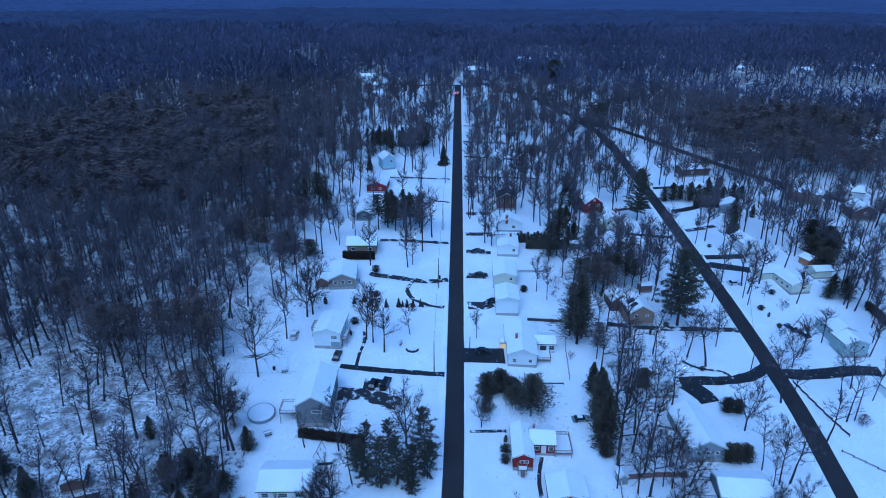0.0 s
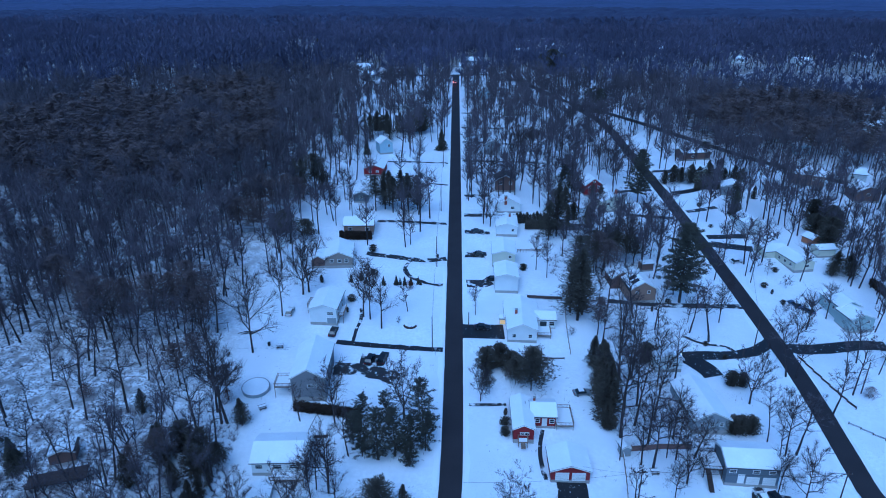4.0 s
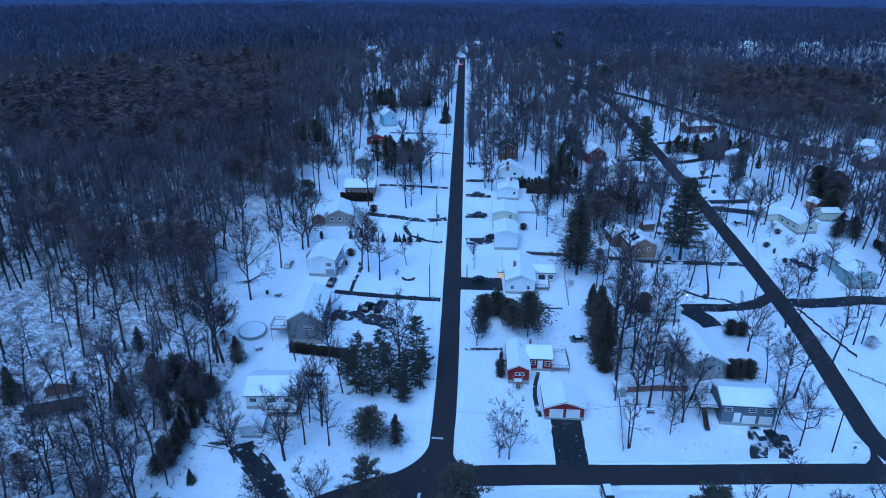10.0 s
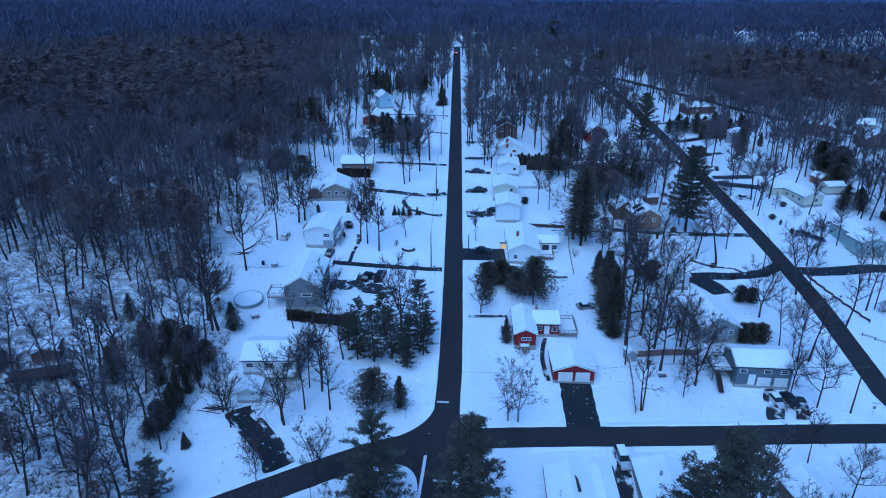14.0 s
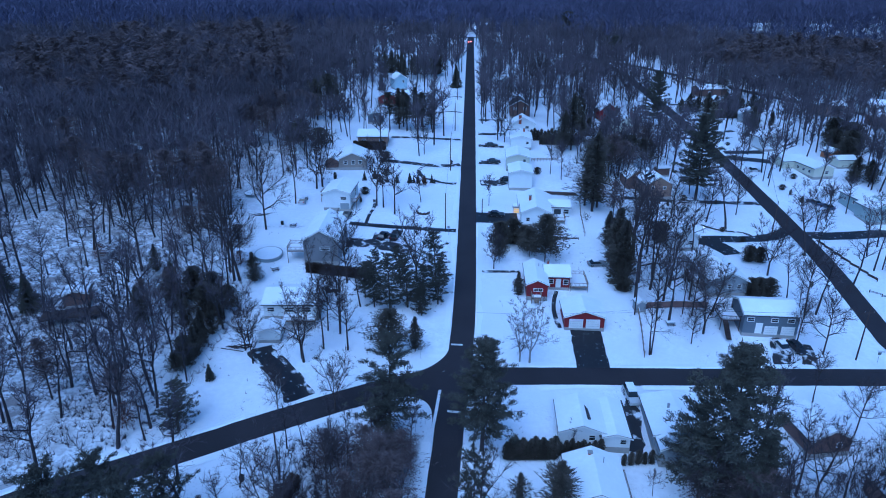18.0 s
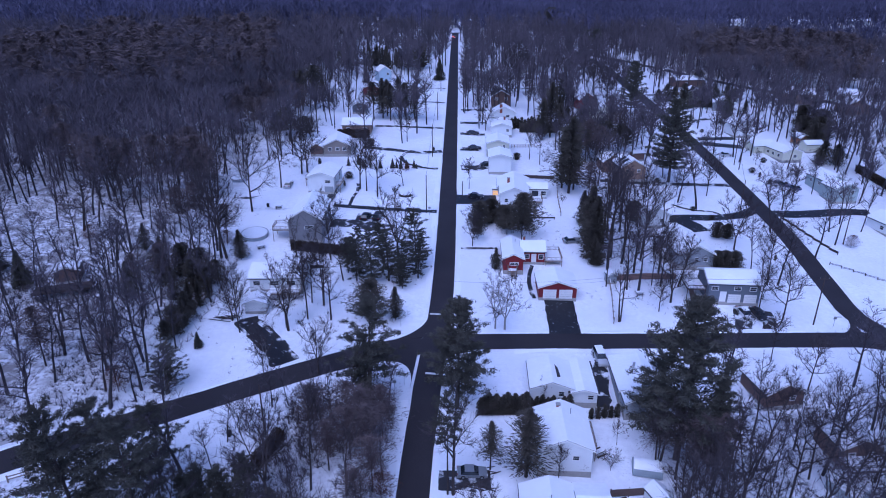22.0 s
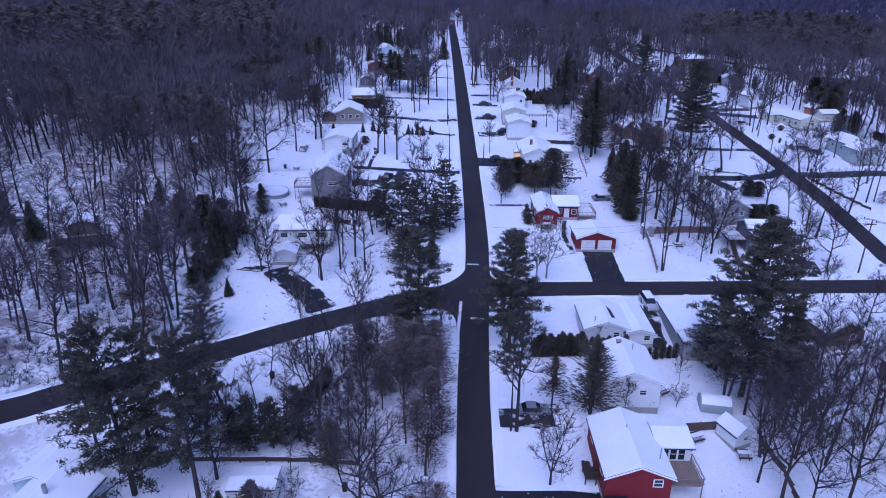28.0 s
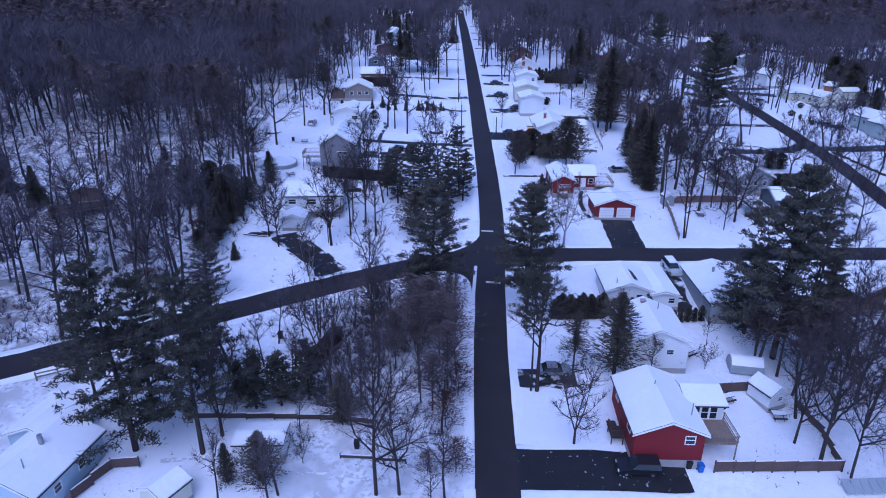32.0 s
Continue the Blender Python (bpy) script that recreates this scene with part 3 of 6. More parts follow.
    for face, u, uw, zh in garage:
        gd = part("garage_door", Soup().box(*on_face(face, u, 0.1, uw, zh, 0.05, 0.02)), TRIM, top, "white sectional garage door")
        ribs = Soup()
        for k in range(1, 4):
            ribs.box(*on_face(face, u, 0.1 + zh * k / 4 - 0.015, uw - 0.1, 0.03, 0.065, -0.045))
        part("panel_ribs", ribs, METAL, gd)
    if chimney:
        cx, cy, cw, ch = chimney
        c = part("chimney", Soup().box(ox + cx - cw / 2, oy + cy - cw / 2, h, ox + cx + cw / 2, oy + cy + cw / 2, h + rise + ch), BRICK, top)
        part("chimney_cap", Soup().box(ox + cx - cw / 2 - 0.08, oy + cy - cw / 2 - 0.08, h + rise + ch, ox + cx + cw / 2 + 0.08, oy + cy + cw / 2 + 0.08, h + rise + ch + 0.12), CONCRETE, c)
    for vx, vy in vents:
        part("vent_pipe", Soup().tube((ox + vx, oy + vy, h), (ox + vx, oy + vy, h + rise + 0.75), 0.07, 0.07, 8), METAL, top)
    p = top.matrix_world @ Vector((ox, oy, 0))
    clear(p.x, p.y, max(w, d) * 0.62 + 0.6)
    return top


def deck(top, x0, y0, x1, y1, z, rails="sen", steps=None, material=None, snow=True):
    """A raised wooden deck of planks with posts and rails, part of its house."""
    material = material or DECK
    d = part("deck", Soup().box(x0 + 0.05, y0 + 0.05, z - 0.24, x1 - 0.05, y1 - 0.05, z - 0.06), material, top, "raised weathered wooden deck")
    n = max(2, int((y1 - y0) / 0.3))
    step = (y1 - y0) / n
    plank = None
    for i in range(n):
        if plank is None:
            plank = part("plank", Soup().box(x0, y0 + 0.01, z - 0.056, x1, y0 + step - 0.012, z), material, d)
        else:
            ob = new("plank", plank.data)
            ob.parent, ob.location = d, (0, i * step, 0)
    if snow:
        part("snow_cover", Soup().box(x0 + 0.1, y0 + 0.1, z + 0.004, x1 - 0.1, y1 - 0.1, z + 0.12), ROOF_SNOW, d, "snow lying on the boards")
    for px, py in ((x0 + 0.1, y0 + 0.1), (x1 - 0.1, y0 + 0.1), (x1 - 0.1, y1 - 0.1), (x0 + 0.1, y1 - 0.1)):
        part("post", Soup().box(px - 0.06, py - 0.06, -1.0, px + 0.06, py + 0.06, z + 1.0), material, d)
    runs = {"s": (x0, y0, x1, y0), "n": (x0, y1, x1, y1), "e": (x1, y0, x1, y1), "w": (x0, y0, x0, y1)}
    for r in rails:
        a, b, c, e = runs[r]
        s = Soup()
        for zz in (z + 0.15, z + 0.92):
            s.box(min(a, c) - 0.04, min(b, e) - 0.04, zz, max(a, c) + 0.04, max(b, e) + 0.04, zz + 0.08)
        ln = math.hypot(c - a, e - b)
        for i in range(1, int(ln / 0.3)):
            t = i * 0.3 / ln
            px, py = a + (c - a) * t, b + (e - b) * t
            s.box(px - 0.02, py - 0.02, z + 0.2, px + 0.02, py + 0.02, z + 0.95)
        part("railing", s, material, d)
    if steps:
        sx, sy, dx, dy = steps
        k = max(2, int(z / 0.18))
        for i in range(k):
            zz = z * (k - i - 1) / k
            part("step", Soup().box(sx + dx * i * 0.28 - 0.5, sy + dy * i * 0.28 - 0.5, zz - 0.03, sx + dx * i * 0.28 + 0.5, sy + dy * i * 0.28 + 0.5, zz + 0.02), material, d)


# along the main street, east side
red = house(17.2, 18.3, 0, 4.6, 11.2, 3.3, RED, "small red cottage with white trim and snowy roof", windows=[("s", -0.3, 1.5, 0.9, 0.8), ("s", 0.7, 1.5, 0.9, 0.8), ("w", -2, 1.2, 1.0, 1.2), ("w", 2, 1.2, 1.0, 1.2)], rise=1.1, vents=[(0.8, 2)])
house(0, 0, 0, 5.6, 6.4, 3.0, RED, "", ridge="x", into=red, offset=(5.0, 2.5), windows=[("s", -1.4, 1.2, 0.9, 1.2), ("s", 1.9, 1.0, 1.0, 1.3)], doors=[("s", 0.2, 0.3, 0.9, 2.0, TRIM)], rise=1.4, chimney=(-1.9, 1.0, 0.5, 0.8))
deck(red, -1.3, -7.0, 0.9, -5.65, 0.7, "ew", (-0.2, -7.4, 0, -1))
deck(red, 7.9, -1.2, 12.0, 5.6, 0.75, "sen")
garage = house(26.2, 4.7, 0.5, 8.2, 7.0, 2.8, DARKRED, "red two-car garage with white doors", rise=1.4, garage=[("s", -1.75, 2.9, 2.15), ("s", 1.75, 2.9, 2.15)], name="garage", group="garages")
white = house(19.8, 55.4, -1, 8.0, 7.4, 3.6, WHITE, "white clapboard house with green-lit yard and broad snowy roof", windows=[("s", -2.2, 1.0, 0.9, 1.2), ("s", 2.2, 1.0, 0.9, 1.2), ("w", 2.6, 1.0, 1.3, 1.3)], lit=(2,), chimney=(-1.5, 3.0, 0.7, 1.0))
white["label"] = "white clapboard house with a lit side window and broad snowy roof"
house(0, 0, 0, 9.4, 9.6, 3.2, WHITE, "", into=white, offset=(0.2, 8.6), windows=[("w", 1, 1.0, 1.2, 1.2)], rise=2.0)
house(0, 0, 0, 5.6, 5.6, 2.9, WHITE, "", ridge="x", into=white, offset=(7.0, 6.4), windows=[("s", 1.8, 0.9, 1.4, 1.4)], doors=[("s", -0.6, 0.3, 1.9, 2.0, GLASS)], rise=1.0)
house(0, 0, 0, 1.8, 2.2, 2.4, WHITE, "", ridge="x", into=white, offset=(-5.2, 5.2), windows=[("s", 0, 0.6, 1.4, 1.5), ("w", 0, 0.6, 1.5, 1.5)], lit=(0, 1), rise=0.5, over=0.15)
deck(white, 4.3, -1.5, 8.2, 4.2, 0.6, "se")
house(16.8, 82.4, 0.5, 7.0, 9.7, 4.9, WHITE, "tall white house with plain gable and snowy roof", rise=1.0, windows=[("w", -3, 3.4, 1.0, 1.2), ("w", 2, 3.4, 1.0, 1.2)], group="white houses in a row")
house(16.8, 99.0, 0, 7.4, 10.6, 4.2, CREAM, "cream house with snowy gabled roof", rise=1.1, windows=[("s", 2, 2.6, 0.9, 1.1), ("w", 0, 2.6, 1.0, 1.2)], group="white houses in a row")
house(19.0, 121.4, 0, 7.4, 10.8, 3.2, WHITE, "white house with chimney and snowy gabled roof", rise=1.2, windows=[("s", 2.2, 1.4, 0.9, 1.1)], chimney=(1.2, 2.0, 0.7, 1.1), group="white houses in a row")
house(20.6, 139.4, 3, 9.0, 7.2, 3.0, WHITE, "low white house with tall brick chimney and patchy snow", chimney=(-1.2, -3.4, 1.0, 0.9), windows=[("s", 1.5, 1.2, 1.2, 1.1)], rise=2.4)
house(20.4, 159.4, 3, 7.8, 8.0, 4.6, BROWN, "brown house with a dark bare roof among trees", windows=[("s", -2, 2.8, 1, 1.2), ("s", 2, 2.8, 1, 1.2)], bare=1.0, rise=2.2)
house(16.9, 200.8, 2, 7.0, 8.0, 4.8, GREY, "pale grey gabled house behind thin trees", windows=[("s", -1.6, 3.0, 0.9, 1.2), ("s", 1.6, 3.0, 0.9, 1.2)])
house(16.0, 283.5, 4, 8.0, 9.0, 4.6, BLUE, "pale blue house near the end of the street", windows=[("s", -1.8, 2.6, 0.9, 1.2), ("s", 1.8, 2.6, 0.9, 1.2)])
house(10.5, 348, 0, 13, 8, 3.0, GREY, "low house beyond the end of the street", ridge="x", windows=[("s", -3, 1, 1.2, 1.2), ("s", 3, 1, 1.2, 1.2)])
house(38, 226, 8, 10, 8, 3.2, GREY, "low grey house among bare trees", ridge="x", windows=[("s", -2.5, 1, 1.2, 1.2), ("s", 2, 1, 1.2, 1.2)])
house(30, 258, 4, 9, 8, 3.2, WHITE, "low white house behind trees", ridge="x", windows=[("s", 0, 1, 1.2, 1.2)])
house(24, 318, 10, 11, 8, 3.2, WHITE, "low pale house by the far street", ridge="x", windows=[("s", 2, 1, 1.2, 1.2)])

# west side
grey = house(-33.9, 31.4, 3, 8.1, 15.0, 5.7, CHARCOAL, "grey two-storey house with a long snowy roof", windows=[("s", 1.0, 3.1, 2.2, 0.9), ("e", -4, 3.2, 1.0, 1.2), ("e", 2, 3.2, 1.0, 1.2)], rise=2.4)
deck(grey, -8.3, -6.6, -4.0, -2.2, 2.6, "swn")
w2 = house(-35.6, 61.8, -1, 7.5, 11.4, 4.5, WHITE, "white raised ranch house with a snowy roof", windows=[("s", 2.0, 2.6, 1.6, 1.0), ("e", -3, 2.6, 1.0, 1.1), ("e", 2, 2.6, 1.4, 1.2)], doors=[("s", 2.3, 0.0, 2.6, 1.7, GREY)], rise=1.2)
deck(w2, -5.8, -0.5, -3.95, 3.5, 2.2, "swn")
deck(w2, 3.95, -4.5, 5.4, 1.0, 1.8, "se")
house(-37.2, 94.2, 8, 8.7, 11.4, 3.1, TAUPE, "taupe gabled house with white-framed windows", windows=[("s", -2.2, 1.3, 1.0, 1.2), ("s", 0.2, 1.3, 1.0, 1.2), ("s", 2.4, 1.3, 1.0, 1.2)], rise=1.9)
house(-43.6, 92.0, 8, 4.0, 8.5, 2.7, BROWN, "dark brown garage beside the grey house", name="garage", group="garages", rise=1.2)
house(-33.5, 116.6, 4, 10.2, 8.0, 3.0, TAN, "low tan house with a snowy roof", ridge="x", windows=[("s", -3, 1, 1.2, 1.2), ("s", 3, 1, 1.2, 1.2)])
house(-36.0, 142.6, 4, 5.4, 7, 3.0, SLATE, "small slate-blue house behind evergreens", windows=[("s", 0, 1.2, 1.2, 1.2)])
house(-33.7, 170.9, 1, 8.2, 10.4, 3.0, RED, "red gabled house with a snowy roof", windows=[("s", -1.5, 1, 0.9, 1.1), ("s", 1.5, 1, 0.9, 1.1)], rise=1.5)
house(-32.4, 195.0, 26, 5.8, 7.2, 4.6, BLUE, "pale blue gabled house with one dark window", windows=[("s", 1.2, 2.8, 0.9, 1.2)], rise=2.0)
house(-25.6, 255.0, 6, 14, 9, 3.2, WHITE, "broad low house with a snowy roof among pines", ridge="x", windows=[("s", -5, 1, 1.4, 1.2), ("s", 0, 1, 1.4, 1.2), ("s", 5, 1, 1.4, 1.2)])
house(-16, 285, 3, 11, 8, 3.0, GREY, "low house near the street's end", ridge="x", windows=[("s", -2, 1, 1.4, 1.2), ("s", 3, 1, 1.4, 1.2)])
ranch = house(-35.2, 4.0, 3, 11.4, 8.8, 3.0, WHITE, "white ranch house under a wide snowy roof", ridge="x", windows=[("s", -4.2, 1.3, 1.4, 1.1), ("s", -0.4, 1.2, 1.8, 1.2), ("s", 3.2, 1.2, 1.8, 1.2)], rise=1.6)
deck(ranch, -1.5, -7.2, 5.5, -4.4, 0.6, "se")
house(-37.4, -7.4, 4, 4.2, 4.0, 2.1, WHITE, "white single garage with a domed snowy roof", rise=0.8, name="garage", group="garages", windows=())
# along the slanting street
tan = house(57.4, 80.0, 8, 8.2, 9.6, 4.2, TAN, "tan wooden house with dark roof panels showing through snow", windows=[("s", -1.8, 2.6, 0.8, 1.0), ("s", 1.8, 2.6, 0.8, 1.0), ("e", 0, 2.4, 1.2, 1.2)], rise=2.4, bare=0.3)
sl = 2.4 / 4.1
for i in range(2):
    panels = Soup()
    y0, y1 = -3.4 + i * 2.6, -1.6 + i * 2.6
    for lift in (0.34, 0.42):
        panels.v += [(-x, yy, 6.6 - x * sl + lift) for x, yy in ((0.9, y0), (2.9, y0), (2.9, y1), (0.9, y1))]
    panels.f = [(0, 1, 2, 3), (7, 6, 5, 4), (0, 4, 5, 1), (1, 5, 6, 2), (2, 6, 7, 3), (3, 7, 4, 0)]
    panels.k = [0] * 6
    part("roof_panel", panels, GLASS, tan, "dark panel clear of snow")
house(0, 0, 0, 6.5, 7.0, 4.0, BROWN, "", into=tan, offset=(-3.6, 7.2), rise=2.4)
house(55.4, 159.2, 12, 7.4, 7.6, 4.4, RED, "bright red two-storey house", windows=[("s", -1.8, 2.8, 0.9, 1.2), ("s", 1.8, 2.8, 0.9, 1.2), ("s", 0, 5.2, 0.8, 0.8)], rise=2.6)
house(60.4, 145.0, 15, 9.6, 8.0, 4.0, CREAM, "cream house with brick chimney", windows=[("s", -2, 2.4, 1, 1.2), ("s", 2, 2.4, 1, 1.2)], chimney=(3.0, 1.0, 0.8, 1.0))
house(108.9, 130.6, 14, 6.8, 8.6, 4.4, WHITE, "white gabled house with long snowy roof", windows=[("s", 1, 2.8, 0.8, 1.0)], rise=1.6)
cream = house(116.2, 104.6, 13, 7.3, 10.5, 3.1, CREAM, "cream ranch house with two wings and snowy roofs", windows=[("w", -3, 1.1, 1.2, 1.1), ("w", 0, 1.1, 1.2, 1.1), ("w", 3, 1.1, 1.2, 1.1), ("s", 1, 1.1, 1.2, 1.1)], rise=1.3)
house(0, 0, 0, 8.4, 6.6, 3.0, CREAM, "", ridge="x", into=cream, offset=(-3.4, 8.6), rise=1.3)
house(129.2, 121.8, 25, 4.6, 4.2, 2.5, ORANGE, "orange wooden garden shed with snow on top", name="shed", group="sheds", rise=1.2)
house(129.6, 113.2, 10, 6.4, 4.6, 2.8, CREAM, "pale garden shed with a snowy roof", name="shed", group="sheds", ridge="x", rise=1.0)
green = house(118.2, 67.4, 8, 7.6, 6.4, 4.3, GREENISH, "pale green two-storey house with snowy roofs", windows=[("s", -1.9, 2.6, 0.9, 1.1), ("s", 1.9, 2.6, 0.9, 1.1)], rise=1.4)
house(0, 0, 0, 6.8, 9.6, 4.8, GREENISH, "", into=green, offset=(0.6, 7.9), windows=[("w", -2, 2.8, 1.0, 1.2), ("w", 2, 2.8, 1.0, 1.2)], rise=1.8)
house(122.6, 44.6, 12, 8, 11, 3.0, WHITE, "white house with snowy roof at the yard", windows=[("s", 0, 1, 1.2, 1.2), ("w", 0, 1, 1.2, 1.2)])
d7 = house(60.6, 26.0, 4, 8.6, 15.0, 3.3, GREY, "grey house with a long snowy roof behind bare trees", windows=[("s", -2.2, 1.3, 0.8, 1.1), ("s", 0.2, 1.3, 0.8, 1.1), ("s", 2.4, 1.3, 0.8, 1.1)], rise=2.2)
deck(d7, -7.0, -4.0, -4.2, 1.5, 1.2, "swn")
house(56.9, 45.8, 5, 7.0, 9.0, 3.4, WHITE, "white house half hidden by bare trees", windows=[("s", 1.5, 1.2, 1.0, 1.1)], rise=1.7)
d9 = house(64.9, 6.6, -2, 11.0, 8.0, 4.6, SLATE, "slate-blue raised ranch with white shutters and snowy roof", ridge="x", windows=[("s", -4.2, 3.0, 1.3, 1.0), ("s", 0.6, 3.0, 1.3, 1.0), ("s", 3.9, 3.0, 1.3, 1.0)], rise=1.5, garage=[("s", 0.2, 2.7, 2.0), ("s", 3.6, 2.7, 2.0)], doors=[("s", -2.3, 0.3, 1.1, 2.3, TRIM)])
deck(d9, -9.6, -2.6, -5.55, 3.0, 2.4, "swn", (-8.8, -3.0, 0, -1), DARKWOOD)
house(105.6, 178.5, 5, 9.0, 8.0, 4.2, CREAM, "cream house behind a dark hedge", windows=[("s", 2, 2.4, 1, 1.2)], rise=1.8)
house(109.6, 205.5, 18, 14.0, 7.5, 3.4, BROWN, "dark brown house with a snowy roof", ridge="x", windows=[("s", -2, 1.2, 1, 1.2)])
house(114.6, 165.6, -15, 8.4, 7.5, 3.4, GREY, "grey house behind a spruce", windows=[("s", 2.4, 1.2, 1, 1.2)], rise=1.6)
house(142.2, 231.5, 6, 12.5, 9, 3.6, BROWN, "dark brown house with a small porch lamp", ridge="x", windows=[("s", -3, 1.2, 1.2, 1.2), ("s", 3, 1.2, 1.2, 1.2)])
house(151.6, 181.0, -22, 14, 7.5, 4.6, TAN, "long brown and cream house among trees", ridge="x", windows=[("s", 3, 2.4, 1.2, 1.2), ("s", 6, 2.4, 1.2, 1.2), ("e", 0, 2.4, 1, 1.2)])
house(168.6, 166.8, 4, 10.0, 9, 4.2, BROWN, "dark house with a gable towards the trees", windows=[("s", 0, 2.4, 1.4, 1.2)], rise=2.4)
house(216, 262, 8, 20, 10, 3.4, WHITE, "broad pale house with large snowy roof", ridge="x", windows=[("s", -5, 1.2, 1.4, 1.2), ("s", 4, 1.2, 1.4, 1.2)])
house(163.6, 218.2, 8, 6, 7, 4.4, BLUE, "pale blue house behind bare trees", windows=[("s", 0, 2.4, 1.4, 1.2)])
house(174, 189, -15, 11, 9, 3.4, WHITE, "pale house among trees", ridge="x", windows=[("s", 0, 1.2, 1.4, 1.2)])
# south of the crossing
s1 = house(21.2, -30.2, -1, 7.2, 8.2, 2.8, WHITE, "white house with two snowy roofs by the crossing", windows=[("s", 1.6, 1.2, 0.9, 1.1)], rise=1.3)
house(0, 0, 0, 4.6, 9.6, 2.3, WHITE, "", into=s1, offset=(5.4, 0.4), rise=0.6, windows=[("s", 1.2, 0.9, 0.9, 1.0)], bare=0.3)
part("bare_shingles", Soup().add([(0.9, -2.6, 4.28), (1.5, -2.3, 4.06), (1.3, 0.4, 4.13), (0.8, 1.2, 4.32), (0.9, -2.6, 4.18), (1.5, -2.3, 3.96), (1.3, 0.4, 4.03), (0.8, 1.2, 4.22)], [(0, 1, 2, 3), (7, 6, 5, 4), (0, 4, 5, 1), (1, 5, 6, 2), (2, 6, 7, 3), (3, 7, 4, 0)]), SHINGLE, s1, "dark shingles showing through the snow")
s4 = house(37.9, -28.4, -1, 9.8, 10.4, 2.6, GREY, "low grey house with a wide snowy roof and two flues", windows=[("s", 1.0, 1.0, 1.2, 1.1), ("s", 3.4, 1.0, 1.2, 1.1), ("n", 2.0, 1.0, 1.2, 1.1)], rise=1.2)
house(0, 0, 0, 3.3, 3.6, 2.3, GREY, "", into=s4, offset=(-3.0, -6.8), rise=0.9, over=0.25)
for fx, fy in ((-1.4, 0.8), (2.0, 0.4)):
    part("flue", Soup().tube((fx, fy, 3.4), (fx, fy, 4.5), 0.24, 0.24, 10), METAL, s4, "dark metal flue")
s2 = house(21.3, -46.6, -1, 8.1, 9.4, 4.5, WHITE, "white raised house with plain gable and snowy roof", windows=[("s", 1.6, 2.4, 0.9, 0.9), ("e", -2, 2.4, 1.0, 1.1)], rise=1.7, chimney=(-0.4, 3.4, 0.6, 0.4), vents=[(1.4, 2.0)])
deck(s2, 4.1, -1.5, 5.3, 4.5, 1.6, "sen")
s3 = house(17.9, -64.3, -1, 7.9, 10.9, 4.0, RED, "barn-red raised ranch with a snow-covered roof", windows=[("s", 2.3, 2.5, 1.0, 1.2), ("w", 3, 2.4, 1.2, 1.2), ("w", -3, 2.4, 1.2, 1.2)], rise=1.6, vents=[(-0.1, 1.5), (3.0, -3.0)])
house(0, 0, 0, 4.2, 6.0, 4.0, WHITE, "", ridge="x", into=s3, offset=(5.9, 3.0), windows=[("s", -1.15, 2.0, 0.8, 1.9), ("s", -0.1, 2.0, 0.8, 1.9), ("s", 0.95, 2.0, 0.8, 1.9)], rise=0.7)
part("roof_seam", Soup().box(0.42, -4.6, 5.55, 0.52, 3.2, 5.68), SHINGLE, s3, "dark crack in the roof snow")
deck(s3, -5.7, -2.4, -4.15, -0.2, 0.9, "ws", (-5.0, 0.4, 0, 1), DARKWOOD, snow=False)
deck(s3, 4.2, -4.4, 8.3, 0.1, 1.9, "sen", snow=False)
house(34.4, -57.1, 22, 2.8, 3.6, 2.0, WHITE, "white and grey garden shed with a snowy roof", windows=[("s", 0.3, 1.0, 0.7, 0.7)], name="shed", group="sheds", rise=1.0, over=0.2)
blue = house(-50.4, -76.6, -9, 7.6, 10.0, 3.3, BLUE, "light blue house with chimney and snowy roof", windows=[("e", -2.2, 1.4, 0.9, 1.1), ("e", 1.4, 1.4, 0.9, 1.1)], rise=1.9, vents=[(1.4, -3.0)])
part("flue", Soup().tube((0.7, 0.3, 4.2), (0.7, 0.3, 6.2), 0.26, 0.26, 12), METAL, blue, "round metal flue")
house(0, 0, 0, 6.2, 6.5, 3.0, BLUE, "", into=blue, offset=(-3.6, 6.6), rise=1.3)
house(-28.5, -70.1, 2, 5.6, 3.8, 2.1, WHITE, "low white shed under level snow", name="shed", group="sheds", ridge="x", rise=0.3, over=0.15)
house(-36.5, -78.6, -28, 3.6, 3.4, 2.2, CREAM, "small shed with a snowy roof", name="shed", group="sheds", rise=0.8, over=0.2)
house(61, -29.0, 10, 7.2, 7.5, 3.0, BROWN, "brown house glimpsed among bare trees", rise=1.8, windows=[("s", 1.5, 1.2, 0.9, 1.1)])
house(82.5, -36.5, -12, 9.0, 10.0, 3.4, WHITE, "pale house behind bare trees, deep snow on the roof", rise=1.9, windows=[("s", 1.5, 1.2, 0.9, 1.1)])
house(72, -58, 10, 8.0, 8.0, 3.2, GREY, "grey house behind bare trees", rise=1.7, windows=[("s", -1.5, 1.2, 0.9, 1.1)])
se = house(67.5, -43.5, 6, 7.0, 6.4, 3.6, BROWN, "dark brown house with a wooden deck among bare trees", rise=1.6, windows=[("s", -1.6, 1.6, 1.0, 1.1), ("s", 1.6, 1.6, 1.0, 1.1)])
deck(se, -4.0, -6.8, 3.0, -3.25, 2.0, "sew", None, DARKWOOD)
house(64.0, 96.6, 12, 4.0, 3.0, 2.4, BROWN, "brown garden shed with snow on its roof", name="shed", group="sheds", ridge="x", rise=0.6, over=0.2)
house(44.2, 125.0, 12, 3.8, 3.0, 2.2, SLATE, "dark garden shed among trees", name="shed", group="sheds", ridge="x", rise=0.6, over=0.2)
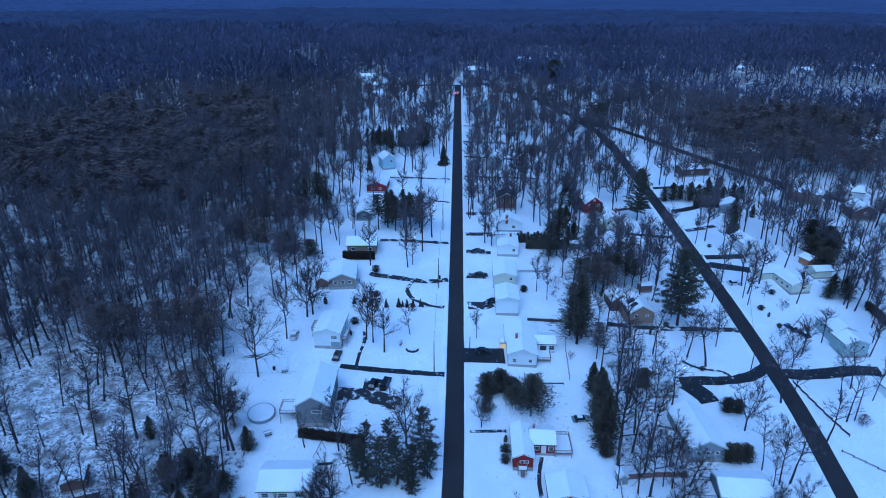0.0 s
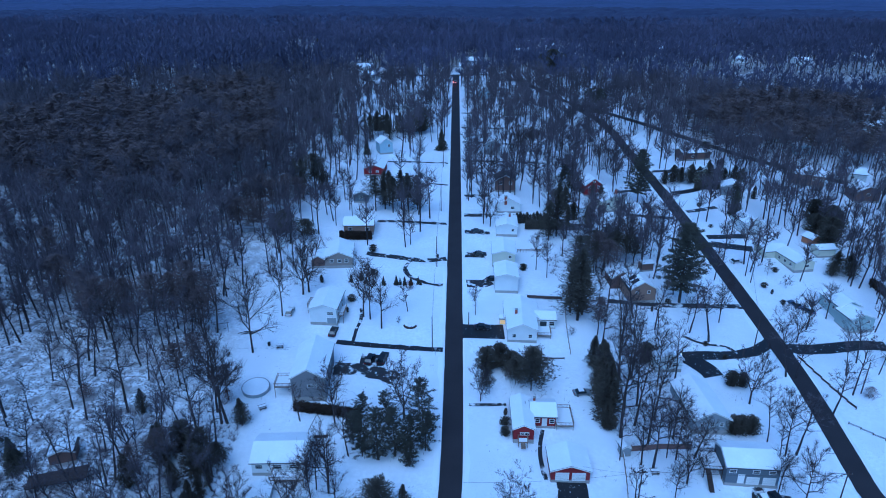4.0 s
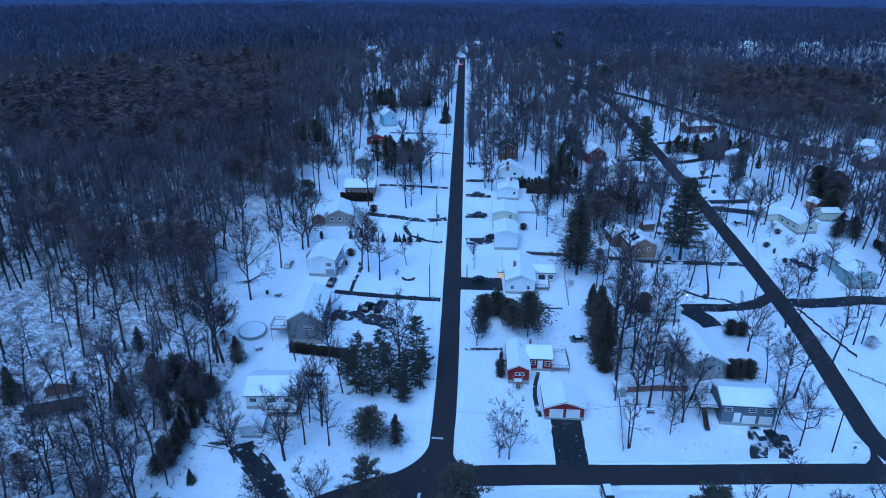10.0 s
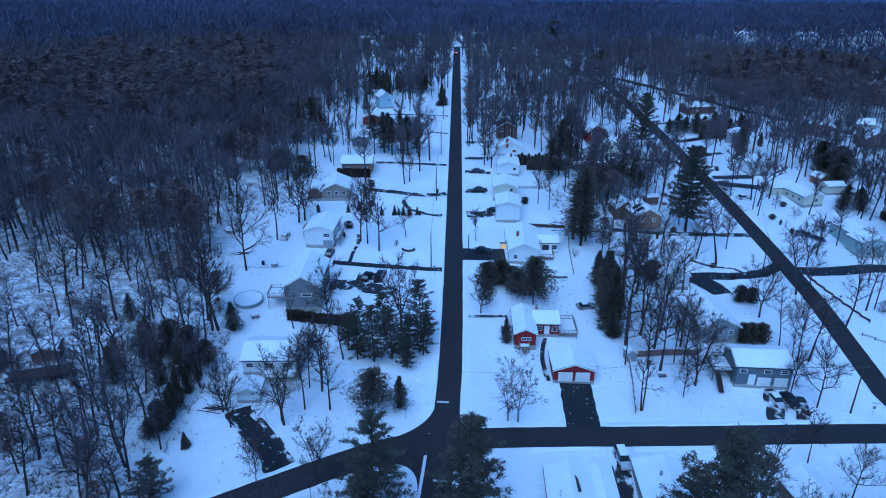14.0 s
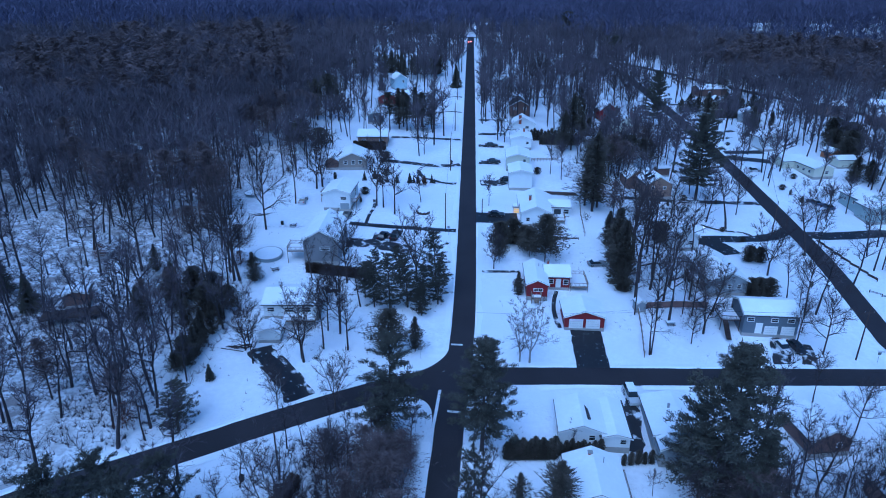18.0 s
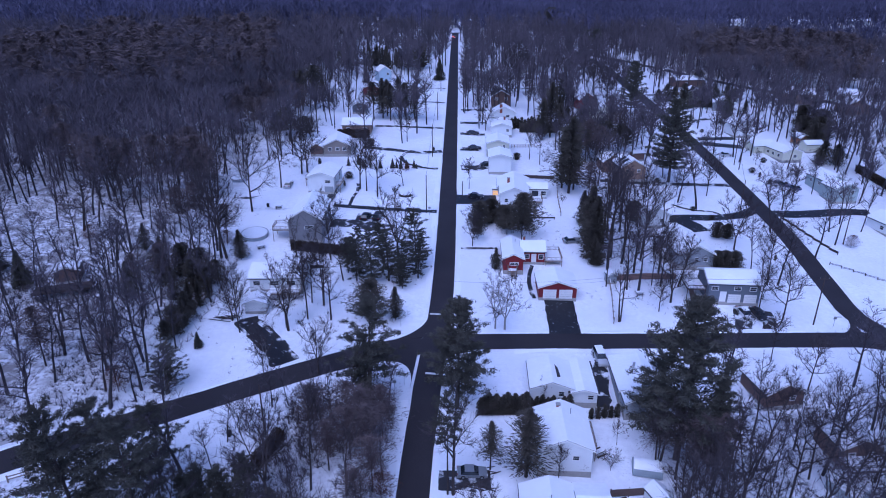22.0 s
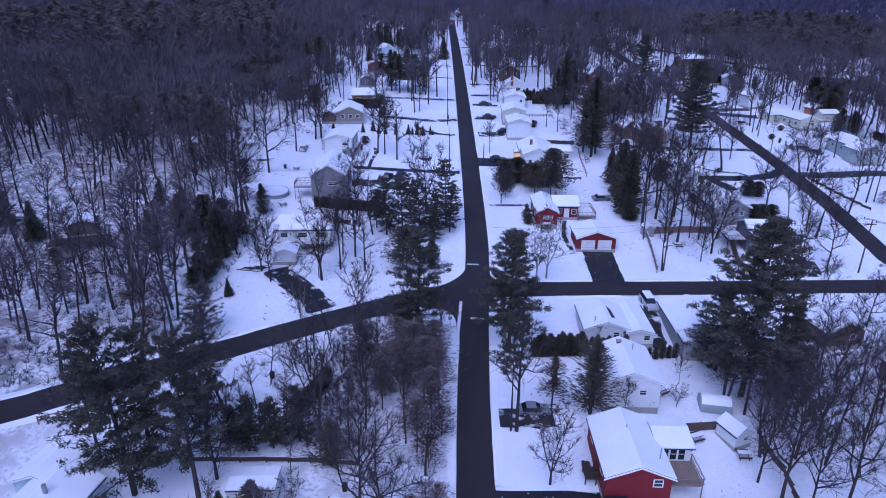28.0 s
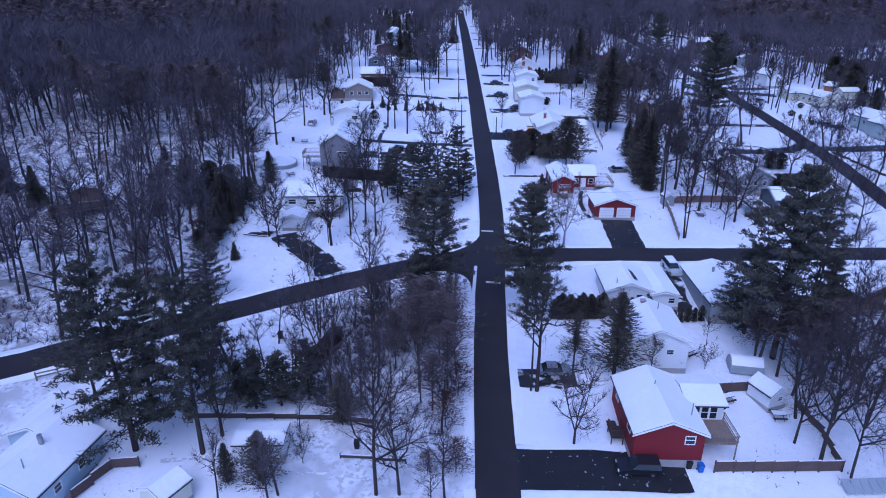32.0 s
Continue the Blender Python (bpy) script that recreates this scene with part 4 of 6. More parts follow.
house(-58.2, 101.2, 4, 2.6, 2.4, 2.2, WHITE, "small white shed at the edge of the wood", name="shed", group="sheds", rise=0.6, over=0.2)
barn = house(-81.4, 1.6, 20, 5.0, 4.0, 2.8, BROWN, "weathered brown shed half hidden in the wood", name="shed", group="sheds", rise=0.8, bare=0.4)
deck(barn, -5.5, -9.0, 5.5, -5.0, 1.0, "s", None, DARKWOOD, snow=False)
house(39.6, 10.6, 10, 2.2, 2.0, 1.9, GREY, "small grey garden shed at the fence corner", name="shed", group="sheds", rise=0.7, over=0.15)
# far off in the woods
for k, (x, y, w, m) in enumerate(((-178, 739, 13, WHITE), (-190, 706, 12, GREY), (-109, 540, 13, WHITE), (-427, 654, 14, WHITE), (-455, 700, 14, GREY), (25, 985, 14, WHITE), (52, 990, 13, GREY), (-350, 905, 15, WHITE), (-322, 930, 14, GREY), (104, 637, 12, WHITE), (101, 587, 12, GREY), (-58, 501, 12, WHITE), (199, 610, 13, GREY), (247, 544, 12, WHITE), (294, 536, 13, WHITE), (352, 548, 14, GREY), (72, 596, 12, GREY), (21, 506, 13, WHITE), (-261, 409, 13, GREY), (-182, 427, 12, WHITE), (-51, 470, 12, GREY))):
    house(x, y, (k * 37) % 60 - 30, w, 8.5, 3.4, m, "far house with a snowy roof among woods", ridge="x", windows=[("s", -3, 1.2, 1.3, 1.2), ("s", 3, 1.2, 1.3, 1.2)], group="far houses", far=True)
    clear(x, y - 8, 17)
for x, y, r in ((-185, 372, 12), (-196, 380, 9), (-255, 398, 12), (-60, 455, 10), (285, 522, 14), (262, 530, 12), (340, 535, 12), (-412, 640, 16)):
    clear(x, y, r)  # open snow among the woods


# ---- trees ----
class Sticks:
    """Tapered limbs and pointed twigs, gathered as arrays of triangles."""
    def __init__(self):
        self.v, self.f = [], []

    def limb(self, a, b, ra, rb, n=5):
        q = (b - a).to_track_quat("Z", "Y")
        k = len(self.v)
        for p, r in ((a, ra), (b, rb)):
            for i in range(n):
                t = 2 * math.pi * i / n
                self.v.append(p + q @ Vector((math.cos(t) * r, math.sin(t) * r, 0)))
        for i in range(n):
            j = (i + 1) % n
            self.f += [(k + i, k + j, k + n + j), (k + i, k + n + j, k + n + i)]

    def twig(self, a, b, r):
        """A three-sided spike."""
        d = (b - a).normalized()
        u = d.orthogonal().normalized() * r
        w = d.cross(u)
        k = len(self.v)
        self.v += [a + u, a - u * 0.5 + w * 0.87, a - u * 0.5 - w * 0.87, b]
        self.f += [(k, k + 1, k + 3), (k + 1, k + 2, k + 3), (k + 2, k, k + 3)]


    def leaf(self, a, b, r, turn):
        """One thin needle tuft or twig as a single narrow triangle, turned about its own way."""
        d = (b - a).normalized()
        u = d.orthogonal().normalized()
        u = (u * math.cos(turn) + d.cross(u) * math.sin(turn)) * r
        k = len(self.v)
        self.v += [a + u, a - u, b]
        self.f.append((k, k + 1, k + 2))


def heading(rng, base, spread):
    return (base + Vector((rng.gauss(0, spread), rng.gauss(0, spread), rng.gauss(0, spread)))).normalized()


def bare(seed, first=0.35, spread=0.34, boughs=11, subs=5, twigs=7, twig_r=0.022, lean=0.03, forked=False, sides_n=6, thick=1.0, bough_r=0.014, flat=False):
    """A leafless tree one unit of ten metres high, as a trunk with limbs and a crown of twigs."""
    rng = random.Random(seed)
    wood, fine = Sticks(), Sticks()
    tip = (lambda a, b, r: fine.leaf(a, b, r * 1.35, rng.uniform(0, 3.1))) if flat else fine.twig
    H = 10.0
    stems = [(Vector((0, 0, 0)), Vector((rng.gauss(0, lean), rng.gauss(0, lean), 1)).normalized(), H * 0.86, 0.15 * thick)]
    if forked:
        d0 = stems[0][1]
        fork = d0 * H * first * 0.8
        wood.limb(Vector((0, 0, -0.2)), fork, 0.2 * thick, 0.15 * thick, sides_n)
        n = 3
        a0 = rng.random() * 6
        stems = [(fork, Vector((math.cos(a0 + i * 2.1) * 0.42, math.sin(a0 + i * 2.1) * 0.42, 1)).normalized(), H * (0.86 - first * 0.7), 0.1 * thick) for i in range(n)]
        boughs = boughs // 2 + 1
    for base, d, length, r in stems:
        pts, p = [base.copy()], base.copy()
        for i in range(6):
            d = heading(rng, d + Vector((0, 0, 0.1)), 0.05)
            p = p + d * length / 6
            pts.append(p.copy())
        for i in range(6):
            wood.limb(pts[i] - (Vector((0, 0, 0.2)) if i == 0 and not forked else Vector()), pts[i + 1], r * (1 - i / 6.6), r * (1 - (i + 1) / 6.6), sides_n)
        lo = 0.08 if forked else first
        turn = rng.random() * 6.28
        for b in range(boughs):
            t = lo + (0.98 - lo) * (b + rng.random() * 0.8) / boughs
            k = min(5, int(t * 6))
            a = pts[k].lerp(pts[k + 1], t * 6 - k)
            turn += 2.4 + rng.gauss(0, 0.4)
            up = 0.5 + 0.7 * t + rng.gauss(0, 0.12)
            d = Vector((math.cos(turn), math.sin(turn), up)).normalized()
            ln = H * spread * (1.15 - 0.75 * (t - lo) / (1 - lo)) * rng.uniform(0.75, 1.15) * (0.7 if forked else 1)
            br = r * (1 - t * 0.85) * 0.55 + bough_r
            q, prev = a, a
            for s in range(3):
                d = heading(rng, d + Vector((0, 0, 0.12)), 0.19)
                q = prev + d * ln / 3
                wood.limb(prev, q, br * (1 - s / 3.4), br * (1 - (s + 1) / 3.4), 4)
                for _ in range(subs // 2 + (s > 0)):
                    sd = heading(rng, d * 0.7 + Vector((0, 0, 0.25)), 0.55)
                    st = prev.lerp(q, rng.random())
                    sl = ln * rng.uniform(0.25, 0.58)
                    en = st + sd * sl
                    tip(st, en, max(twig_r * 1.2, br * 0.3))
                    for _ in range(twigs):
                        tt = rng.uniform(0.2, 0.95)
                        td = heading(rng, sd * 0.7 + Vector((0, 0, 0.2)), 0.5)
                        tip(st.lerp(en, tt), st.lerp(en, tt) + td * sl * rng.uniform(0.35, 0.85), twig_r)
                prev = q
            for _ in range(twigs):
                td = heading(rng, d + Vector((0, 0, 0.1)), 0.4)
                tip(prev, prev + td * ln * rng.uniform(0.15, 0.4), twig_r)
    return wood, fine


def spray(fine, rng, at, d, size, n, width=0.2):
    """A loose tuft of needles round a place on a bough."""
    for _ in range(n):
        e = heading(rng, d, 0.7)
        p = at + Vector((rng.gauss(0, 0.5), rng.gauss(0, 0.5), rng.gauss(0, 0.22))) * size
        fine.leaf(p - e * size * 0.3, p + e * size * rng.uniform(0.35, 0.8), size * width, rng.uniform(0, 3.1))


def pine(seed, first=0.3, spread=0.26, whorls=14, sprays=6, n=20, open_=0.15, top=0.5, tuft=0.7, width=0.16, conical=False):
    """A white pine: tiers of level boughs with tufts of needles, ten metres high."""
    rng = random.Random(seed)
    wood, fine = Sticks(), Sticks()
    H, p = 10.0, Vector((0, 0, -0.2))
    d = Vector((0, 0, 1))
    pts = [p.copy()]
    for i in range(6):
        d = heading(rng, d + Vector((0, 0, 0.2)), 0.02)
        p = p + d * H * 0.985 / 6
        pts.append(p.copy())
    for i in range(6):
        wood.limb(pts[i], pts[i + 1], 0.17 * (1 - i / 6.3), 0.17 * (1 - (i + 1) / 6.3), 6)
    for w in range(whorls):
        t = first + (0.99 - first) * (w + rng.random() * 0.5) / whorls
        k = min(5, int(t * 6))
        a = pts[k].lerp(pts[k + 1], min(1, t * 6 - k))
        f = (t - first) / (1 - first)
        if conical:
            ln0 = H * spread * (1.08 - f) * (0.75 if f < 0.12 else 1)
        else:
            ln0 = H * spread * (0.55 + 1.5 * f * (1 - f) + 0.45 * (1 - f) ** 2) * (1 - f ** 3 * top)
        turn = rng.random() * 6.28
        for b in range(6):
            if rng.random() < open_:
                continue
            turn += 6.28 / 6 + rng.gauss(0, 0.25)
            ln = ln0 * rng.uniform(0.6, 1.2)
            d = Vector((math.cos(turn), math.sin(turn), (0.12 + 0.5 * f) if not conical else 0.05 + 0.3 * f)).normalized()
            end = a + d * ln
            wood.limb(a, end, 0.035 * (1.2 - f * 0.6), 0.008, 3)
            for s in range(sprays):
                u = 0.2 + 0.8 * (s + rng.random() * 0.6) / sprays
                at = a.lerp(end, u) + Vector((rng.gauss(0, 0.12), rng.gauss(0, 0.12), 0)) * ln * 0.5
                spray(fine, rng, at, d * 0.7 + Vector((0, 0, 0.15)), 0.62 * (0.7 + 0.3 * (1 - f)) * tuft, n, width)
    return wood, fine


def dense(seed, shape="cone", width=0.22, n=1100, size=0.55, low=0.02, droop=-0.15, thick=0.2, ragged=0.35):
    """A close-set evergreen, ten metres high, with lobes and hollows: cone, column, egg or round."""
    rng = random.Random(seed)
    wood, fine = Sticks(), Sticks()
    H, size = 10.0, size * 0.72
    wood.limb(Vector((0, 0, -0.2)), Vector((0, 0, H * 0.93)), 0.15, 0.03, 5)
    off = seed * 3.7

    def reach(a, t):
        r = {"cone": (1 - t) ** 0.85, "column": min(1.0, (1 - t) * 3) ** 0.6 * min(1, t * 6 + 0.5), "egg": (math.sin(math.pi * min(1, t * 0.8 + 0.2)) ** 0.8) * (1 - 0.35 * t), "round": math.sqrt(max(0.0, 1 - (2 * t - 1) ** 2))}[shape]
        lump = noise.noise((math.cos(a) * 1.3 + off, math.sin(a) * 1.3, t * 4.5)) + 0.6 * noise.noise((math.cos(a) * 3 + off, math.sin(a) * 3, t * 11))
        return H * width * r * (1 + ragged * 1.6 * lump)

    for i in range(n * 3):
        t = low + (1 - low) * rng.random() ** (1.25 if shape == "cone" else 1.0)
        a = rng.uniform(0, 6.28)
        inner = i % 3 == 0
        r = reach(a, t) * (rng.uniform(0.1, 0.6) if inner else rng.uniform(0.62, 1.0))
        k = size * (1.5 if inner else 1.0)
        d = Vector((math.cos(a), math.sin(a), droop + 0.45 * (shape != "cone") + rng.gauss(0, 0.3))).normalized()
        at = Vector((math.cos(a) * r, math.sin(a) * r, t * H))
        fine.leaf(at - d * k * 0.5, at + d * k * rng.uniform(0.4, 1.0), k * thick * 1.2, rng.uniform(0, 3.1))
    return wood, fine


def template(name, made, mats):
    wood, fine = made
    tree = new(name)
    for nm, s, m in (("trunk", wood, mats[0]), ("crown", fine, mats[1])):
        ob = new(nm, tri_mesh(nm, [tuple(v) for v in s.v], s.f, m))
        ob.parent = tree
    return tree


class Kind:
    """Several shapes of one kind of tree; the first use of a shape is the built one, later ones are copies of it."""
    def __init__(self, name, made, mats, category, labels):
        self.trees, self.used, self.n = [template(name, m, mats) for m in made], set(), 0
        self.category, self.labels, self.rng = category, labels, random.Random(len(name))

    def put(self, x, y, h, fat=1.0, label="", shape=None, group=""):
        k = self.n % len(self.trees) if shape is None else shape
        self.n += 1
        a, b, c = up(x, y, -0.1)
        h *= stretch(x, y)
        m = pose(a, b, c, 0, 0, self.rng.uniform(0, 360)) @ Matrix.Diagonal((h / 10 * fat, h / 10 * fat, h / 10, 1))
        if k in self.used:
            ob = copy_thing(self.trees[k], Matrix.Identity(4))
        else:
            ob = self.trees[k]
            self.used.add(k)
        ob.matrix_basis = m
        clear(a, b, 1.8)
        return tagged(ob, label or self.labels[k % len(self.labels)], self.category, group)

    def many(self, spots, **kw):
        for x, y, h in spots:
            self.put(x, y, h, **kw)


YARD = Kind("bare_tree", [bare(11, 0.26, 0.40, 13, 7, 13, 0.010, bough_r=0.028, thick=0.8, flat=True), bare(12, 0.22, 0.38, 14, 7, 13, 0.010, bough_r=0.028, thick=0.8, flat=True), bare(13, 0.34, 0.35, 13, 7, 13, 0.010, bough_r=0.028, thick=0.75, flat=True), bare(14, 0.24, 0.42, 13, 7, 13, 0.010, bough_r=0.028, forked=True, thick=0.8, flat=True), bare(15, 0.18, 0.44, 13, 7, 13, 0.010, bough_r=0.028, forked=True, thick=0.75, flat=True), bare(16, 0.4, 0.32, 12, 7, 13, 0.010, bough_r=0.028, thick=0.75, flat=True)], (BARK, TWIG), "tree", ["tall leafless tree with dark bark on snow", "leafless spreading tree with dark branches on snow"])
SLIM = Kind("slim_bare_tree", [bare(21, 0.36, 0.26, 11, 5, 10, 0.012, lean=0.05, bough_r=0.025, flat=True), bare(22, 0.34, 0.28, 11, 5, 10, 0.012, lean=0.06, bough_r=0.025, flat=True), bare(23, 0.42, 0.24, 10, 5, 10, 0.012, lean=0.04, flat=True)], (BARK, TWIG), "tree", ["slender leafless tree with a high thin crown"])
BUSH = Kind("bare_shrub", [bare(31, 0.12, 0.5, 10, 6, 8, 0.018, forked=True, thick=0.5, flat=True), bare(32, 0.1, 0.55, 10, 6, 8, 0.018, forked=True, thick=0.5, flat=True)], (BARK, TWIG), "shrub", ["bushy leafless shrub standing in snow"])
BIRCH = Kind("pale_barked_tree", [bare(41, 0.2, 0.34, 12, 5, 8, 0.012, forked=True, thick=0.7, flat=True)], (PALE_BARK, TWIG), "tree", ["leafless tree with pale bark and several stems"])
PINE = Kind("pine_tree", [pine(51), pine(52, 0.25, 0.28), pine(53, 0.2, 0.24, 13), pine(54, 0.12, 0.24, 14)], (BARK, NEEDLES), "tree", ["tall dark green pine with tiered boughs"])
FINE_PINE = Kind("pine_tree", [pine(55, 0.3, 0.27, 13, 8, 31, 0.22, tuft=0.48, width=0.12), pine(56, 0.25, 0.29, 13, 8, 31, 0.24, tuft=0.48, width=0.12), pine(57, 0.42, 0.24, 9, 8, 31, 0.32, tuft=0.48, width=0.12), pine(58, 0.14, 0.27, 15, 8, 31, 0.20, tuft=0.48, width=0.12), pine(59, 0.16, 0.28, 17, 9, 31, 0.08, tuft=0.48, width=0.12, conical=True), pine(60, 0.55, 0.3, 8, 8, 31, 0.24, tuft=0.48, width=0.12), pine(66, 0.2, 0.27, 18, 9, 31, 0.08, top=0.75, tuft=0.48, width=0.12)], (BARK, NEEDLES), "tree", ["tall dark green pine with tiered boughs"])
SPRUCE = Kind("spruce_tree", [dense(61, "cone", 0.25, 1500, 0.7, ragged=0.5), dense(62, "cone", 0.3, 1400, 0.75), dense(63, "cone", 0.25, 1700, 0.6, ragged=0.75, thick=0.16)], (BARK, NEEDLES), "tree", ["dark conical spruce standing in snow"])
CEDARS = Kind("evergreen_tree", [dense(71, "egg", 0.3, 1300, 0.62, 0.06, ragged=0.85, thick=0.14), dense(72, "egg", 0.33, 1300, 0.65, 0.1, ragged=0.95, thick=0.14), dense(73, "round", 0.42, 1300, 0.8, 0.05, ragged=0.5), dense(74, "round", 0.44, 1700, 0.62, 0.22, ragged=0.55, thick=0.15), dense(75, "egg", 0.19, 1300, 0.6, 0.04, ragged=0.7, thick=0.15)], (BARK, CEDAR), "tree", ["dense dark evergreen with a ragged crown"])
SHRUBS = Kind("evergreen_shrub", [dense(81, "round", 0.5, 420, 1.3, 0.0, thick=0.22), dense(82, "round", 0.6, 420, 1.3, 0.0, thick=0.22), dense(83, "column", 0.2, 420, 1.0, 0.0)], (BARK, CEDAR), "shrub", ["clipped dark evergreen shrub in snow"])
RUSTY = Kind("russet_shrub", [dense(91, "round", 0.5, 500, 0.8, 0.15, thick=0.1)], (BARK, RUSSET), "shrub", ["shrub holding dry russet leaves"])

GROVE = Kind("evergreen_tree", [dense(76, "egg", 0.25, 1000, 0.46, 0.34, ragged=1.0, thick=0.12), dense(77, "egg", 0.21, 1000, 0.46, 0.28, ragged=1.1, thick=0.12), dense(78, "round", 0.27, 1000, 0.46, 0.4, ragged=1.0, thick=0.12), dense(79, "egg", 0.17, 1100, 0.46, 0.12, ragged=1.1, thick=0.12)], (BARK, CEDAR), "tree", ["ragged dull green evergreen on a bare dark trunk"])
# pines and spruces, by the plots they stand in
FINE_PINE.put(69.8, 76.5, 27.5, 1.0, shape=6)
FINE_PINE.put(73.0, 151.5, 23, 0.85, shape=6)
PINE.many([(73.8, 251, 18), (70, 256, 17), (47, 173, 11)])
FINE_PINE.many([(-18.5, 6, 11.5), (-15, 5.3, 13.5), (-11.3, 6.6, 13), (-8.8, 8.8, 10), (-5.6, 14.0, 15), (-13.7, 14.9, 11), (-20, 15.5, 9.5), (-4.8, 8.6, 11)], shape=3, fat=1.0)
FINE_PINE.put(4.8, -36.6, 22, 0.95, shape=6)
FINE_PINE.put(3.6, -56.8, 18, 0.55, shape=5)
FINE_PINE.put(39.4, -46.8, 30, 0.92, shape=6)
FINE_PINE.put(43.6, -49.5, 19, 0.8, shape=4)
FINE_PINE.put(37.6, -40.4, 15, 1.3, shape=3)
FINE_PINE.put(-42.9, -70.8, 25, 0.95, shape=3)
FINE_PINE.put(-35.2, -71.0, 23, 0.8, shape=0)
FINE_PINE.put(-43.9, -63.0, 19, 0.95, shape=1)
FINE_PINE.put(-49.6, -64.6, 15, 0.95, shape=2)
FINE_PINE.put(-37.8, -58.6, 16, 0.95, shape=1)
FINE_PINE.put(-45.3, -36.2, 10.5, 1.25, shape=3)
FINE_PINE.put(-10.2, -36.8, 21, 1.0, shape=0)
PINE.many([(-8.0, 3.5, 8), (-21.0, 9.5, 9)])
PINE.many([(-28.2, -61.7, 8.0), (-31.2, -62.4, 8.3), (-25, -60.2, 8.6), (-33.6, -61.0, 6)], fat=1.2, shape=3)
SPRUCE.many([(108.9, 143.8, 10), (-89.8, -2, 8), (-39.6, 190.3, 7), (-6.5, 200.1, 9.7), (-44.9, -22.1, 3.2), (-99, 4, 9), (38, 300, 9)])
SPRUCE.many([(-26.6, 79.3, 2.6), (-24.4, 79.0, 2.4), (-21.3, 79.0, 3.0), (-17.4, 79.4, 3.2), (-16.2, 79.6, 2.4), (-14.8, 79.5, 3.0), (-12.9, 79.8, 2.8), (-10.6, 80.3, 2.8), (-9.8, 80.0, 1.6), (-28.5, 81.5, 3.4), (-31.5, 80.0, 3.0)], label="small dark conical evergreen in the snow", group="small conical evergreens", fat=0.9)
CEDARS.many([(128, 100, 8), (131.5, 96.5, 7), (125.5, 97, 6), (133, 101, 7)], shape=1, fat=1.1)
GROVE.put(15.4, -52.4, 12.5, 1.6, shape=3)
GROVE.put(10.0, -51.2, 9, 1.1, shape=1)
CEDARS.put(-13.3, -10.6, 9.5, 0.95, shape=3)
CEDARS.put(-8.3, -9.4, 7.5, 0.8, shape=0)
CEDARS.put(20.5, 31, 12.5, 0.85, shape=3)
CEDARS.put(16.8, 33.5, 8, 0.9, shape=3)
CEDARS.put(9.2, 30.0, 7, 0.6, shape=3)
CEDARS.put(-47.1, 14, 7.5, 0.9, shape=0)
CEDARS.many([(37.7, 41.9, 9.5), (37.8, 29.9, 15.5), (37.6, 21.5, 16), (38.3, 35, 13), (37.4, 25.5, 13), (36.9, 18.5, 8)], shape=4)
CEDARS.put(-31, -75.7, 5.4, 0.8, shape=0)
CEDARS.put(-27.2, -75.8, 7.2, 0.95, shape=1)
BUSH.put(-23.6, -72.0, 5.5)
BUSH.put(28.6, -50.2, 4.5)
GROVE.many([(-29.5, 132.4, 14), (-26.2, 134.6, 15), (-23.0, 132.0, 14), (-20.0, 134.8, 15.5), (-17.2, 133.2, 14), (-14.0, 135.6, 13.5), (-24.8, 137.5, 14), (-18.0, 138.2, 13), (-54, 143, 17), (-58.5, 141, 15.5), (-50.5, 141, 12), (-62, 145, 14)], fat=1.35)
GROVE.many([(-34, 209, 12), (-40, 207, 13), (-46, 204, 12), (-28, 213, 11), (-52, 199, 12), (-31, 207, 10), (-37, 212, 13), (-43, 211, 12), (-22, 214, 12), (-49, 207, 13)])
GROVE.put(36.8, 118.0, 20, 1.1, shape=3)
GROVE.put(33.6, 114.5, 15, 1.2, shape=3)
GROVE.put(40.0, 116.0, 13, 1.2, shape=1)
GROVE.many([(36.8, 64.0, 23), (35.2, 68.0, 18), (38.6, 67.0, 17)], shape=3, fat=1.25)
GROVE.many([(43.5, 97.0, 11), (47.0, 99.0, 12), (50.5, 97.5, 12.5), (54.0, 99.5, 12), (57.5, 98.0, 11.5), (60.5, 99.5, 10), (41.0, 92.0, 13), (46.0, 92.5, 11), (52.0, 103.5, 12)], shape=2, fat=1.2)
GROVE.many([(53.6, 144.8, 10), (57.0, 146.0, 9), (46.0, 155.0, 11), (42.5, 154.0, 10), (49.5, 157.0, 9)], fat=1.2)
CEDARS.many([(88.5 + 3.8 * i, 171.0 + 0.5 * i + (i * 37 % 5) * 0.6, 6.5 + (i * 53 % 7) * 0.5) for i in range(10)], shape=1, fat=1.1)
CEDARS.put(112.5, 154.5, 11, 0.9, shape=0)
CEDARS.many([(-57.8, 108.2, 10), (-50.5, 107.2, 7.5), (-60.5, 109.5, 8)], shape=3)
CEDARS.many([(48.8, 124, 10), (44, 128, 9), (42.4, 139.7, 10)], shape=1)
CEDARS.many([(-70.6, 16.4, 7), (-61.5, 2.3, 9), (-57.2, 5.0, 8), (-52.5, 3.2, 8), (-50, -11.1, 8), (-49.8, -15.9, 7), (-55.1, -6.4, 8), (-52, -2, 8), (-48.4, 0.8, 6.5), (-48.9, -4.0, 6), (-49.3, -8.0, 6.5), (-50.0, -13.5, 7), (-50.6, -18.5, 6.5), (-51.2, -21.5, 5), (-59.9, 1.0, 11), (-64.4, -6.2, 9)], fat=0.8)
CEDARS.many([(-9.5, -43.0, 9), (-20.1, -65.0, 7.5)], shape=0)
